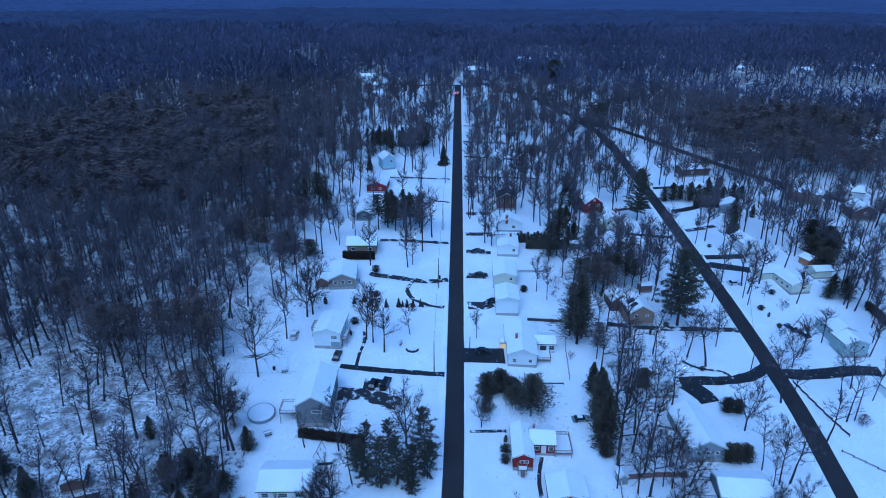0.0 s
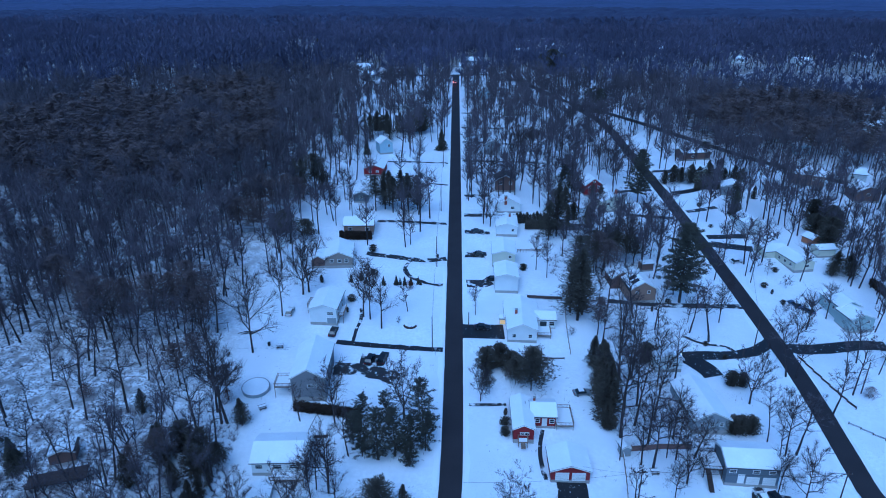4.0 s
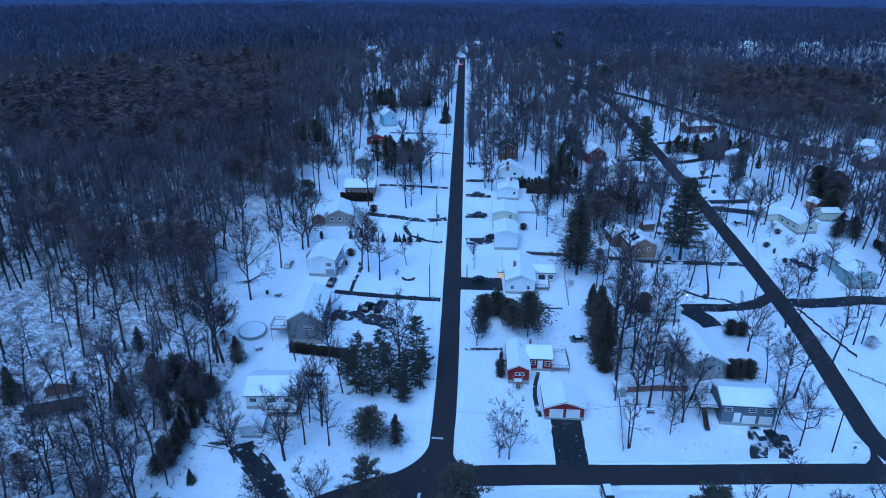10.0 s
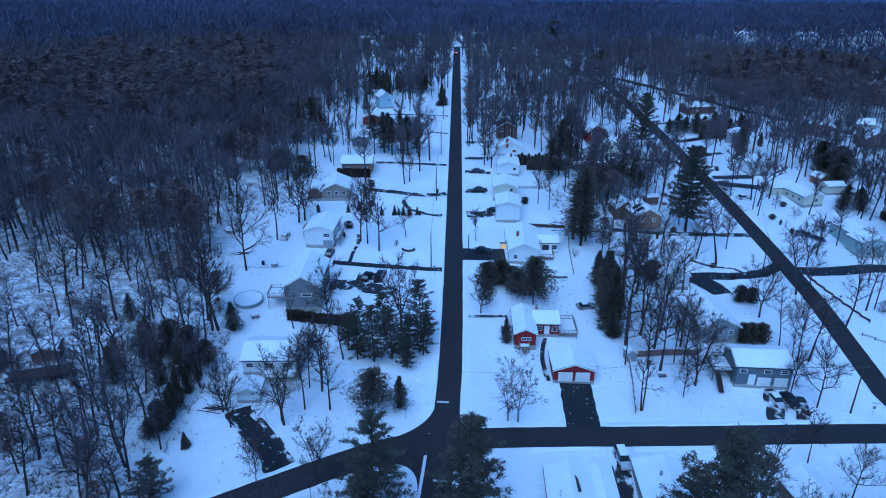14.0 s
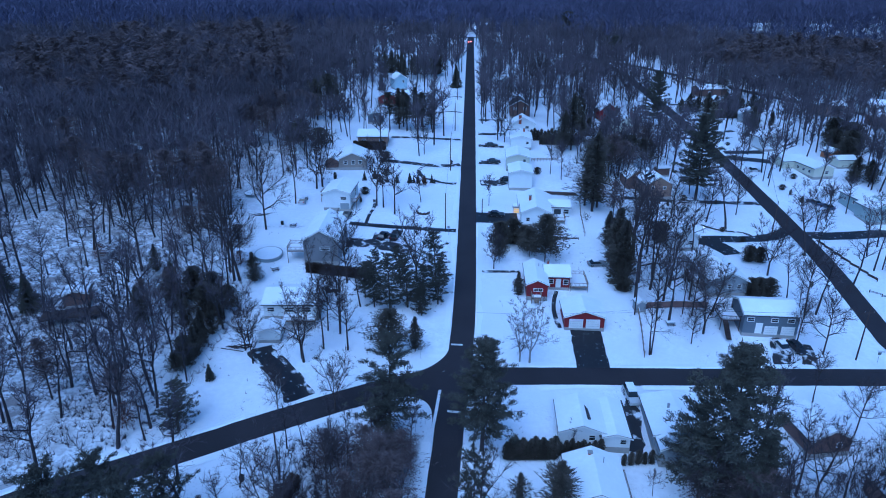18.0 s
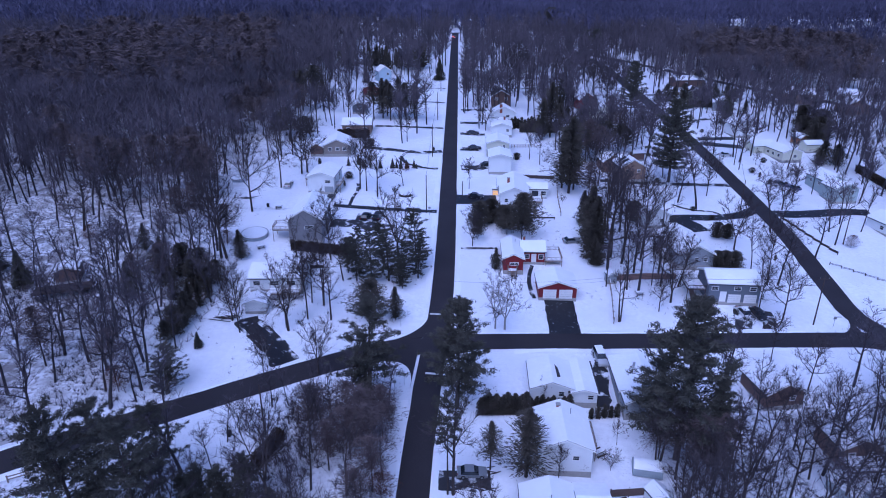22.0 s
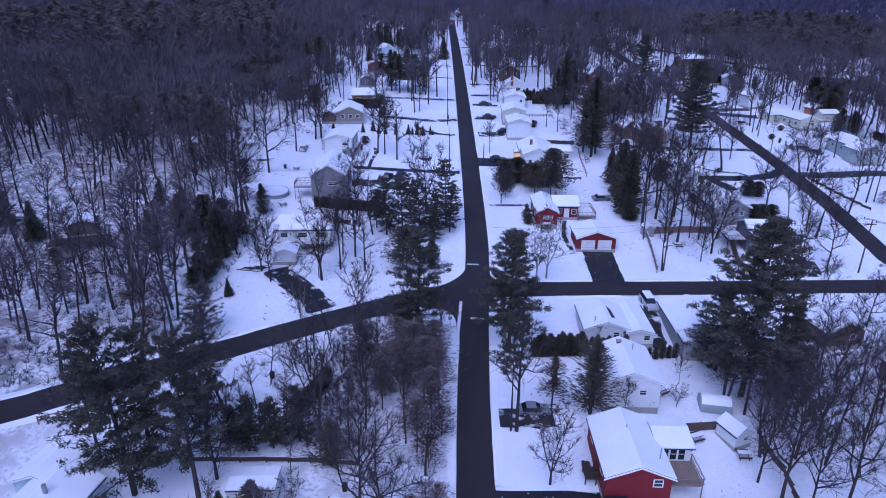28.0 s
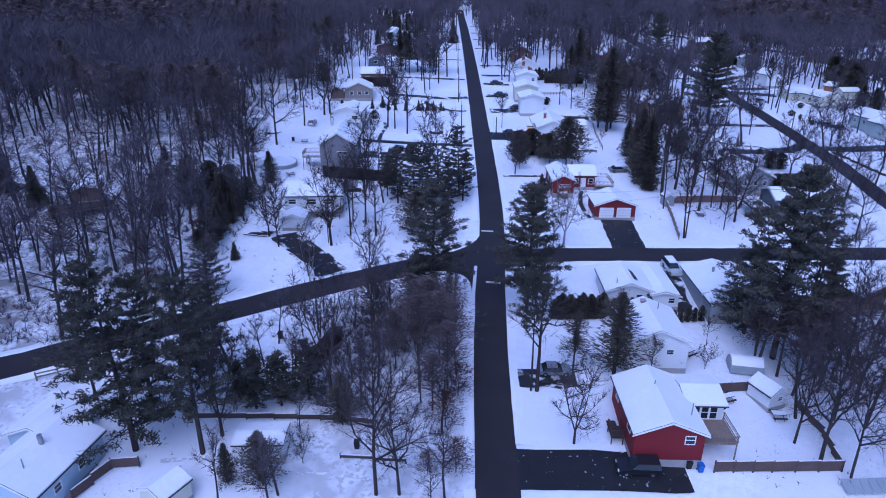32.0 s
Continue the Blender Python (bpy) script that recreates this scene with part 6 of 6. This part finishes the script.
def hedge(x0, y0, x1, y1, w, h, label, material=None):
    (ax, ay, az), (bx, by, bz) = up(x0, y0), up(x1, y1)
    top = thing("hedge", x0, y0, math.degrees(math.atan2(by - ay, bx - ax)), label, "hedge", size=1.0)
    rng = random.Random(int(x0 * 7 + y0))
    s, ln = Sticks(), math.hypot(bx - ax, by - ay)
    for i in range(int(ln * w * h * 150)):
        p = Vector((rng.uniform(0, ln), rng.uniform(-w / 2, w / 2), rng.uniform(0.05, h)))
        p.z = p.z * (1 + 0.12 * noise.noise((p.x * 0.9, 0, x0))) + (bz - az) * p.x / ln
        d = Vector((rng.gauss(0, 0.5), p.y * 1.2 / w, 0.3 + rng.gauss(0, 0.4))).normalized()
        s.leaf(p - d * 0.2, p + d * rng.uniform(0.2, 0.4), 0.11, rng.uniform(0, 3.1))
    ob = new("foliage", tri_mesh("foliage", [tuple(v) for v in s.v], s.f, material or CEDAR))
    ob.parent = top
    return top


BROWN_HEDGE = mat("brown_hedge", (0.055, 0.042, 0.032), 0.95, 0.35, 0.8, 4.0, 0.0, spec=0.04)
hedge(-36.5, 20.0, -20.5, 18.0, 1.6, 2.2, "dark brown clipped hedge beside the grey house", BROWN_HEDGE)
hedge(-39.5, 108.6, -28.4, 109.4, 1.8, 2.8, "russet-brown hedge before the low house", BROWN_HEDGE)
hedge(100.5, 168.0, 118.0, 170.0, 2.6, 2.6, "long dark evergreen hedge")
hedge(26, 123, 40, 124, 2.0, 3.2, "dark evergreen hedge behind a garden")


hedge(-25.6, -53.6, -23.2, -46.8, 1.6, 2.4, "brown leafless hedge across a snowy clearing", BROWN_HEDGE)
hedge(136.4, 93.0, 138.6, 75.0, 1.8, 2.2, "brown leafless hedge along a garden edge", BROWN_HEDGE)


def crescent(x, y, r, label):
    """A curved low edging of dark stones round a snowy bed."""
    top = thing("garden_edging", x, y, 0, label, "edging", lie=True)
    for i in range(14):
        a = math.pi * (1.05 + 0.9 * i / 13)
        px, py = math.cos(a) * r, math.sin(a) * r * 0.8
        part("stone", Soup().tube((px, py, -0.05), (px, py, 0.42 + 0.08 * (i % 3)), 0.24, 0.16, 6), DARKWOOD, top)
    part("snow_mound", Soup().tube((0, 0, -0.05), (0, 0, 0.35), r * 0.85, r * 0.3, 18), ROOF_SNOW, top)


crescent(-11.6, 57.2, 1.7, "curved dark stone edging round a snowy bed")


def pole(x, y, h, arm=True, lean=(0, 0)):
    top = thing("utility_pole", x, y, 0, "weathered wooden utility pole in the snow", "utility pole", "utility poles", size=1.0)
    part("shaft", Soup().tube((0, 0, -0.3), (lean[0], lean[1], h), 0.16, 0.1, 8), DARKWOOD, top)
    if arm:
        part("crossarm", Soup().box(lean[0] - 1.0, lean[1] - 0.06, h - 0.9, lean[0] + 1.0, lean[1] + 0.06, h - 0.75), DARKWOOD, top)
        for u in (-0.85, 0.0, 0.85):
            part("insulator", Soup().tube((lean[0] + u, lean[1], h - 0.75), (lean[0] + u, lean[1], h - 0.5), 0.05, 0.03, 6), METAL, top)
    a, b, c = up(x, y, h)
    return (a + lean[0], b + lean[1], c)


def wire(a, b, sag=0.8, r=0.018):
    s, n, p = Soup(), 10, None
    for i in range(n + 1):
        t = i / n
        q = (a[0] + (b[0] - a[0]) * t, a[1] + (b[1] - a[1]) * t, a[2] + (b[2] - a[2]) * t - sag * 4 * t * (1 - t))
        if p:
            s.tube(p, q, r, r, 3)
        p = q
    tagged(part("overhead_wire", s, RUBBER), "thin dark overhead wire between poles", "wire", "overhead wires")


POLES = [pole(x, y, h, i < 2) for i, (x, y, h) in enumerate( ((38.6, -6.4, 11), (79.6, -4.2, 11), (-4.8, 45.5, 10.5), (-5.2, 92, 10.5), (-5.0, 135, 10.5), (-5.2, 180, 10.5), (96.5, 95, 10), (83.5, 52, 10), (105, 36, 9), (5.0, 58, 4.5), (-19.6, 57, 13), (-26.5, -44.5, 8.5)))]
for a, b in ((0, 1), (2, 3), (3, 4), (4, 5), (6, 7)):
    for u in ((-0.85, 0.85) if a == 0 else (-0.04, 0.04)):
        wire((POLES[a][0] + u, POLES[a][1], POLES[a][2] - 0.5), (POLES[b][0] + u, POLES[b][1], POLES[b][2] - 0.5))
wire(up(38.6, -6.4, 10.2), up(3.5, -10.5, 9.5))
wire(up(79.6, -4.2, 10.2), up(66, 3.0, 5.0), 0.4)
wire(up(38.6, -6.4, 9.8), up(28, 2.0, 3.6), 0.4)

PAINTS = {n: mat(n + "_car_paint", c, 0.3, 0.05, 1.0, 6.0, 0.0, spec=0.5) for n, c in (("white", (0.6, 0.6, 0.6)), ("black", (0.015, 0.016, 0.02)), ("grey", (0.2, 0.21, 0.22)), ("red", (0.25, 0.02, 0.02)), ("blue", (0.05, 0.08, 0.16)), ("silver", (0.45, 0.46, 0.47)))}


def car(x, y, rot, paint, label, tall=False, snow=True, lights=False, name="car"):
    """A parked car, nose to local +x."""
    top = thing(name, x, y, rot, label, "car", "parked cars", lie=True)
    L, W, H = (4.9, 1.95, 1.8) if tall else (4.6, 1.85, 1.46)
    belt, bonnet = H * 0.58, H * 0.52
    prof = [(-L / 2, 0.35), (-L / 2 + 0.05, belt), (L / 2 - 1.25, belt), (L / 2 - 0.15, bonnet - 0.05), (L / 2, 0.55), (L / 2 - 0.05, 0.3)]
    s = Soup()
    n = len(prof)
    rows = [(-W / 2 + 0.1, 0.94), (-W / 2, 1.0), (W / 2, 1.0), (W / 2 - 0.1, 0.94)]
    v = [(px * k, yy, pz) for yy, k in rows for px, pz in prof]
    f = [tuple(range(n)), tuple(range(3 * n, 4 * n))[::-1]]
    for r in range(3):
        f += [(r * n + i, (r + 1) * n + i, (r + 1) * n + (i + 1) % n, r * n + (i + 1) % n) for i in range(n)]
    s.add(v, f)
    part("body", s, PAINTS[paint], top)
    b0, b1 = (-L / 2 + 0.1, L / 2 - 1.4) if tall else (-L / 2 + 0.55, L / 2 - 1.35)
    r0, r1 = (b0 + 0.25, b1 - 0.7) if tall else (b0 + 0.6, b1 - 0.75)
    lo, hi = W / 2 - 0.06, W / 2 - 0.26
    v = [(b0, -lo, belt), (b1, -lo, belt), (b1, lo, belt), (b0, lo, belt), (r0, -hi, H - 0.05), (r1, -hi, H - 0.05), (r1, hi, H - 0.05), (r0, hi, H - 0.05)]
    part("window_glass", Soup().add(v, [(0, 1, 5, 4), (1, 2, 6, 5), (2, 3, 7, 6), (3, 0, 4, 7), (4, 5, 6, 7)]), GLASS, top)
    part("car_roof", Soup().box(r0 - 0.04, -hi - 0.04, H - 0.05, r1 + 0.04, hi + 0.04, H), PAINTS[paint], top)
    if snow:
        part("snow_cover", Soup().box(r0, -hi, H + 0.004, r1, hi, H + 0.09), ROOF_SNOW, top, "snow left on the roof")
    for wx in (-L * 0.3, L * 0.31):
        for g in (-1, 1):
            wheel = part("wheel", Soup().tube((wx, g * (W / 2 - 0.2), 0.33), (wx, g * (W / 2 + 0.01), 0.33), 0.33, 0.33, 14), RUBBER, top)
            part("rim", Soup().tube((wx, g * (W / 2 + 0.012), 0.33), (wx, g * (W / 2 + 0.03), 0.33), 0.2, 0.18, 10), METAL, wheel)
    for g in (-1, 1):
        part("headlight", Soup().box(L / 2 - 0.12, g * (W / 2 - 0.3) - 0.18, 0.6, L / 2 + 0.01, g * (W / 2 - 0.3) + 0.18, 0.74), HEADLAMP, top)
        part("tail_light", Soup().box(-L / 2 - 0.02, g * (W / 2 - 0.25) - 0.16, 0.7, -L / 2 + 0.05, g * (W / 2 - 0.25) + 0.16, 0.9), TAIL if lights else TAIL_OFF, top, "glowing red tail light" if lights else "")
    clear(*site(x, y), 3)
    return top


car(14.4, -71.4, 180, "black", "black estate car parked on the dark driveway", True, False)
car(7.2, -52.6, 2, "grey", "dark car parked on a snowy drive", False, False)
car(66.0, -2.0, 282, "white", "white car with snow on its roof before the slate house")
car(68.8, -1.8, 283, "black", "dark car before the slate house", snow=False)
car(31.9, -20.6, 276, "silver", "silver van parked by the crossing", True)
car(-1.2, 309.0, 90, "grey", "car waiting at the end of the street with glowing tail lights", False, False, True)
car(9.0, 57.4, 0, "black", "black car on the wide driveway", False, False)
car(-17.6, 40.8, 80, "black", "dark pickup parked on the half-cleared patch", True, False)
car(-21.0, 40.2, 80, "black", "dark car parked on the half-cleared patch", False, False)
car(-32.5, 52.0, 85, "black", "dark car parked against the white house", False, False)
car(105.5, 77.5, 115, "blue", "blue-grey car in the drive of the green house")
car(108.0, 74.5, 115, "blue", "blue-grey car in the drive of the green house")
car(96.5, 104.0, 15, "white", "white car covered in snow")
car(22.0, 170.0, 90, "grey", "dark car on a far drive")
car(-46.5, 61, 90, "white", "car body covered with snow behind the white house")
car(13.0, 84.5, 5, "black", "black car beside the tall white house", False, False)
car(9.0, 101, 5, "black", "dark car on a narrow drive", False, False)
car(8.5, 118, 5, "black", "dark car on a narrow drive", False, False)
car(33.2, 30.5, 10, "grey", "flatbed trailer and car under snow", False)


def round_pool(x, y, r, h):
    top = thing("swimming_pool", x, y, 0, "round garden pool with a snow-covered top", "pool", lie=True)
    part("pool_wall", Soup().tube((0, 0, 0), (0, 0, h), r, r, 32), TARP, top)
    part("pool_cover", Soup().tube((0, 0, h + 0.004), (0, 0, h + 0.12), r - 0.1, r - 0.25, 32), ROOF_SNOW, top)
    part("pool_rim", Soup().tube((0, 0, h - 0.12), (0, 0, h + 0.02), r + 0.1, r + 0.1, 32), METAL, top)


def trampoline(x, y, r):
    top = thing("trampoline", x, y, 0, "round trampoline with a snow-covered mat", "trampoline", "trampolines", lie=True)
    ring = Soup()
    pts = [(math.cos(i * math.pi / 12) * r, math.sin(i * math.pi / 12) * r, 0.85) for i in range(25)]
    for a, b in zip(pts, pts[1:]):
        ring.tube(a, b, 0.07, 0.07, 5)
    part("frame", ring, RUBBER, top)
    part("mat", Soup().tube((0, 0, 0.8), (0, 0, 0.92), r - 0.12, r - 0.2, 24), ROOF_SNOW, top)
    for i in range(6):
        a = i * math.pi / 3
        part("leg", Soup().tube((math.cos(a) * r, math.sin(a) * r, 0), (math.cos(a) * r, math.sin(a) * r, 0.85), 0.03, 0.03, 5), METAL, top)
        part("net_post", Soup().tube((math.cos(a) * r, math.sin(a) * r, 0.85), (math.cos(a) * r, math.sin(a) * r, 2.4), 0.025, 0.025, 5), METAL, top)


round_pool(-47.3, 26.8, 3.3, 0.85)
trampoline(-60.0, 22.4, 2.0)
trampoline(-62.3, 63.9, 2.1)


def swing_set(x, y, rot):
    top = thing("swing_frame", x, y, rot, "dark timber swing frame in the snow", "swing", lie=True)
    for u in (-1.6, 1.6):
        for g in (-1, 1):
            part("leg", Soup().tube((u, g * 1.0, 0), (u, 0, 2.3), 0.06, 0.06, 5), DARKWOOD, top)
    part("beam", Soup().tube((-2, 0, 2.3), (2, 0, 2.3), 0.07, 0.07, 5), DARKWOOD, top)
    for u in (-0.7, 0.7):
        part("seat", Soup().box(u - 0.25, -0.1, 0.5, u + 0.25, 0.1, 0.55), RUBBER, top)
        part("rope", Soup().tube((u - 0.22, 0, 0.55), (u - 0.22, 0, 2.3), 0.015, 0.015, 4).tube((u + 0.22, 0, 0.55), (u + 0.22, 0, 2.3), 0.015, 0.015, 4), RUBBER, top)


swing_set(-63.0, 51.0, 20)
swing_set(-30.5, 14.5, 80)


def table_set(x, y, rot, label="garden table and benches under snow"):
    top = thing("picnic_table", x, y, rot, label, "table", "garden tables", lie=True)
    part("tabletop", Soup().box(-0.9, -0.4, 0.68, 0.9, 0.4, 0.74), DARKWOOD, top)
    part("snow_cover", Soup().box(-0.85, -0.36, 0.744, 0.85, 0.36, 0.82), ROOF_SNOW, top)
    for g in (-1, 1):
        part("bench", Soup().box(-0.9, g * 0.75 - 0.14, 0.4, 0.9, g * 0.75 + 0.14, 0.45), DARKWOOD, top)
        part("leg", Soup().tube((g * 0.6, -0.8, 0), (g * 0.6, 0.3, 0.7), 0.05, 0.05, 4).tube((g * 0.6, 0.8, 0), (g * 0.6, -0.3, 0.7), 0.05, 0.05, 4), DARKWOOD, top)


for x, y, r in ((29.2, -57.3, 20), (-45.5, 44.5, 10), (45.0, 5.0, 5), (27.3, -46.8, 30), (34.6, -60.6, 0), (-44, 20, 30)):
    table_set(x, y, r)


def barbecue(x, y, z=0.0):
    top = thing("barbecue", x, y, 0, "black covered kettle barbecue on the deck", "barbecue", z=z)
    part("bowl", Soup().tube((0, 0, 0.55), (0, 0, 0.85), 0.22, 0.42, 14).tube((0, 0, 0.85), (0, 0, 1.15), 0.42, 0.16, 14), RUBBER, top)
    for i in range(3):
        a = i * 2.1
        part("leg", Soup().tube((math.cos(a) * 0.35, math.sin(a) * 0.35, 0), (0, 0, 0.6), 0.025, 0.025, 5), METAL, top)


barbecue(26.4, -63.0, 2.1)


def bin_(x, y, m, label):
    top = thing("wheeled_bin", x, y, 0, label, "bin", "bins")
    part("body", Soup().add([(-0.25, -0.28, 0.08), (0.25, -0.28, 0.08), (0.25, 0.28, 0.08), (-0.25, 0.28, 0.08), (-0.31, -0.36, 1.0), (0.31, -0.36, 1.0), (0.31, 0.36, 1.0), (-0.31, 0.36, 1.0)], [(3, 2, 1, 0), (4, 5, 6, 7), (0, 1, 5, 4), (1, 2, 6, 5), (2, 3, 7, 6), (3, 0, 4, 7)]), m, top)
    part("lid", Soup().box(-0.33, -0.4, 1.004, 0.33, 0.38, 1.07), m, top)
    for g in (-1, 1):
        part("wheel", Soup().tube((g * 0.24, 0.3, 0.12), (g * 0.3, 0.3, 0.12), 0.12, 0.12, 10), RUBBER, top)


bin_(21.6, -71.2, BLUEPLASTIC, "blue wheeled bin beside the red house")
bin_(20.4, -70.7, RUBBER, "black wheeled bin beside the red house")
bin_(-31.6, -46.6, RUBBER, "dark bin standing in the snow")
bin_(-17.8, -69.3, RUBBER, "dark bin standing in the snow")
bin_(-48.5, 44.8, RUBBER, "dark box standing in the snow")


def street_sign(x, y):
    top = thing("road_sign", x, y, 0, "small road sign on a thin post", "sign", "road signs")
    part("post", Soup().tube((0, 0, -0.2), (0, 0, 2.4), 0.035, 0.035, 6), METAL, top)
    part("plate", Soup().box(-0.32, -0.02, 1.8, 0.32, 0.02, 2.4), METAL, top)


for x, y in ((-6.3, -33.2), (-4.8, -31), (-7.0, -12.0), (4.5, -25), (83.3, -5), (-3.9, 43.8)):
    street_sign(x, y)


def shelter(x, y, rot, w, d, h, label):
    """A hooped shelter with a snowy cover."""
    top = thing("hoop_shelter", x, y, rot, label, "shelter")
    s, n = Soup(), 12
    for yy in (-d / 2, d / 2):
        for i in range(n + 1):
            a = math.pi * i / n
            s.v.append((math.cos(a) * w / 2, yy, math.sin(a) ** 0.8 * h))
    s.f = [(i, i + 1, n + 2 + i, n + 1 + i) for i in range(n)] + [tuple(range(n + 1))[::-1], tuple(range(n + 1, 2 * n + 2))]
    s.k = [0] * len(s.f)
    part("cover", s, TARP, top)
    c = Soup()
    for yy in (-d / 2 + 0.1, d / 2 - 0.1):
        for i in range(2, n - 1):
            a = math.pi * i / n
            c.v.append((math.cos(a) * (w / 2 + 0.06), yy, math.sin(a) ** 0.8 * h + 0.1))
    c.f = [(i, i + 1, n - 3 + i + 1, n - 3 + i) for i in range(n - 4)]
    c.k = [0] * len(c.f)
    part("snow_cover", c, ROOF_SNOW, top)


shelter(34.2, -50.0, 80, 3.0, 4.4, 1.9, "low hooped shelter covered in snow")
shelter(63.5, -53, 30, 4.0, 5.0, 2.6, "grey-green hooped shelter among bare trees")


def cold_frame(x, y, rot):
    top = thing("greenhouse_frame", x, y, rot, "low pale greenhouse frame with clear panels", "greenhouse")
    for i in range(6):
        part("panel", Soup().add([(i * 1.0, 0, 0.2), (i * 1.0 + 0.94, 0, 0.2), (i * 1.0 + 0.94, 1.6, 0.9), (i * 1.0, 1.6, 0.9), (i * 1.0, 0, 0.25), (i * 1.0 + 0.94, 0, 0.25), (i * 1.0 + 0.94, 1.6, 0.95), (i * 1.0, 1.6, 0.95)], [(3, 2, 1, 0), (4, 5, 6, 7), (0, 1, 5, 4), (1, 2, 6, 5), (2, 3, 7, 6), (3, 0, 4, 7)]), TARP, top)
        part("upright", Soup().box(i - 0.05, 1.55, 0, i + 0.02, 1.65, 1.0).box(i - 0.05, 0, 0, i + 0.02, 0.08, 0.3), TRIM, top)


cold_frame(37.0, -74.3, 3)


def lamp_post(x, y, h=1.6):
    top = thing("garden_lamp", x, y, 0, "lit garden lamp beside a driveway", "lamp", "garden lamps")
    part("post", Soup().tube((0, 0, 0), (0, 0, h), 0.04, 0.04, 6), RUBBER, top)
    part("bulb", Soup().tube((0, 0, h), (0, 0, h + 0.22), 0.13, 0.1, 8), BULB, top)
    part("cap", Soup().tube((0, 0, h + 0.224), (0, 0, h + 0.3), 0.16, 0.02, 8), RUBBER, top)


for x, y in ((65.4, 52.4), (62.2, 47.0), (-15.2, 124.2), (105.6, 233.0), (105.0, 217.0), (141.0, 226.0)):
    lamp_post(x, y)


def log_pile(x, y, rot, n, label):
    top = thing("timber_pile", x, y, rot, label, "timber", lie=True)
    rng = random.Random(int(x * 10))
    for i in range(n):
        a = rng.uniform(-0.4, 0.4)
        ln = rng.uniform(1.2, 2.6)
        px, py = rng.uniform(-1.5, 1.5), rng.uniform(-0.8, 0.8)
        part("log", Soup().tube((px - ln * math.cos(a), py - ln * math.sin(a), 0.12 + 0.1 * (i % 3)), (px + ln * math.cos(a), py + ln * math.sin(a), 0.14 + 0.1 * (i % 3)), 0.09, 0.07, 6), BARK, top)


log_pile(-42.5, -12.0, 10, 9, "loose pile of dark timber in the snow")
log_pile(70.5, -5.5, 40, 8, "dark heap of branches on snow")
log_pile(-56.0, 50.8, 10, 5, "dark branches lying in the snow")
log_pile(9.0, -52.0, 5, 6, "low stacked timber beside the drive")
log_pile(8.6, -55.4, 3, 6, "low stacked timber beside the drive")


def brush():
    """Low brushwood and saplings that stand through the snow of the woods."""
    rng = random.Random(77)
    s = Sticks()
    cells = {}
    for a, b, r in KEEP_CLEAR:
        for i in range(int((a - r) // 8), int((a + r) // 8) + 1):
            for j in range(int((b - r) // 8), int((b + r) // 8) + 1):
                cells.setdefault((i, j), []).append((a, b, r))

    def covered(x, y, least):
        x, y = site(x, y)
        return any(r > least and (x - a) ** 2 + (y - b) ** 2 < r * r for a, b, r in cells.get((int(x // 8), int(y // 8)), ()))

    for _ in range(9000):
        x, y = rng.uniform(-150, 85), rng.uniform(-92, 110)
        if density(x, y) < 1 / 80 or noise.noise((x * 0.06, y * 0.06, 4)) < -0.12 or abs(x) > 100 + 0.7 * (y + 60) + 20:
            continue
        if covered(x, y, 0.0):
            continue
        p = Vector(up(x, y))
        for _ in range(rng.randint(5, 9)):
            d = heading(rng, Vector((0, 0, 0.7)), 0.6)
            s.twig(p, p + d * rng.uniform(0.8, 2.6), 0.035)
    for _ in range(5200):
        if rng.random() < 0.72:
            x, y = rng.uniform(-125, -47), rng.uniform(-56, 26)
        else:
            x, y = rng.uniform(-24, -6), rng.uniform(-70, -30)
        if density(x, y) < 1 / 60 or noise.noise((x * 0.05, y * 0.05, 21)) < -0.2 or covered(x, y, 1.9):
            continue
        p, tall = Vector(up(x, y, -0.05)), rng.uniform(0.8, 3.2)
        for _ in range(rng.randint(7, 12)):
            d = heading(rng, Vector((0, 0, 0.9)), 0.5)
            s.twig(p, p + d * tall * rng.uniform(0.5, 1.0), 0.03)
    for _ in range(2600):
        x, y = rng.uniform(-60, 80), rng.uniform(-82, 40)
        if noise.noise((x * 0.09, y * 0.09, 14)) < 0.05 or covered(x, y, 1.9):
            continue
        p = Vector(up(x, y, -0.05))
        for _ in range(rng.randint(2, 5)):
            d = heading(rng, Vector((0, 0, 0.7)), 0.7)
            s.twig(p, p + d * rng.uniform(0.2, 0.7), 0.03)
    me = tri_mesh("brushwood", [tuple(v) for v in s.v], s.f, WOODS_TWIG)
    tagged(new("brushwood", me), "leafless brushwood and saplings standing through snow", "brushwood", "", "stuff")


brush()
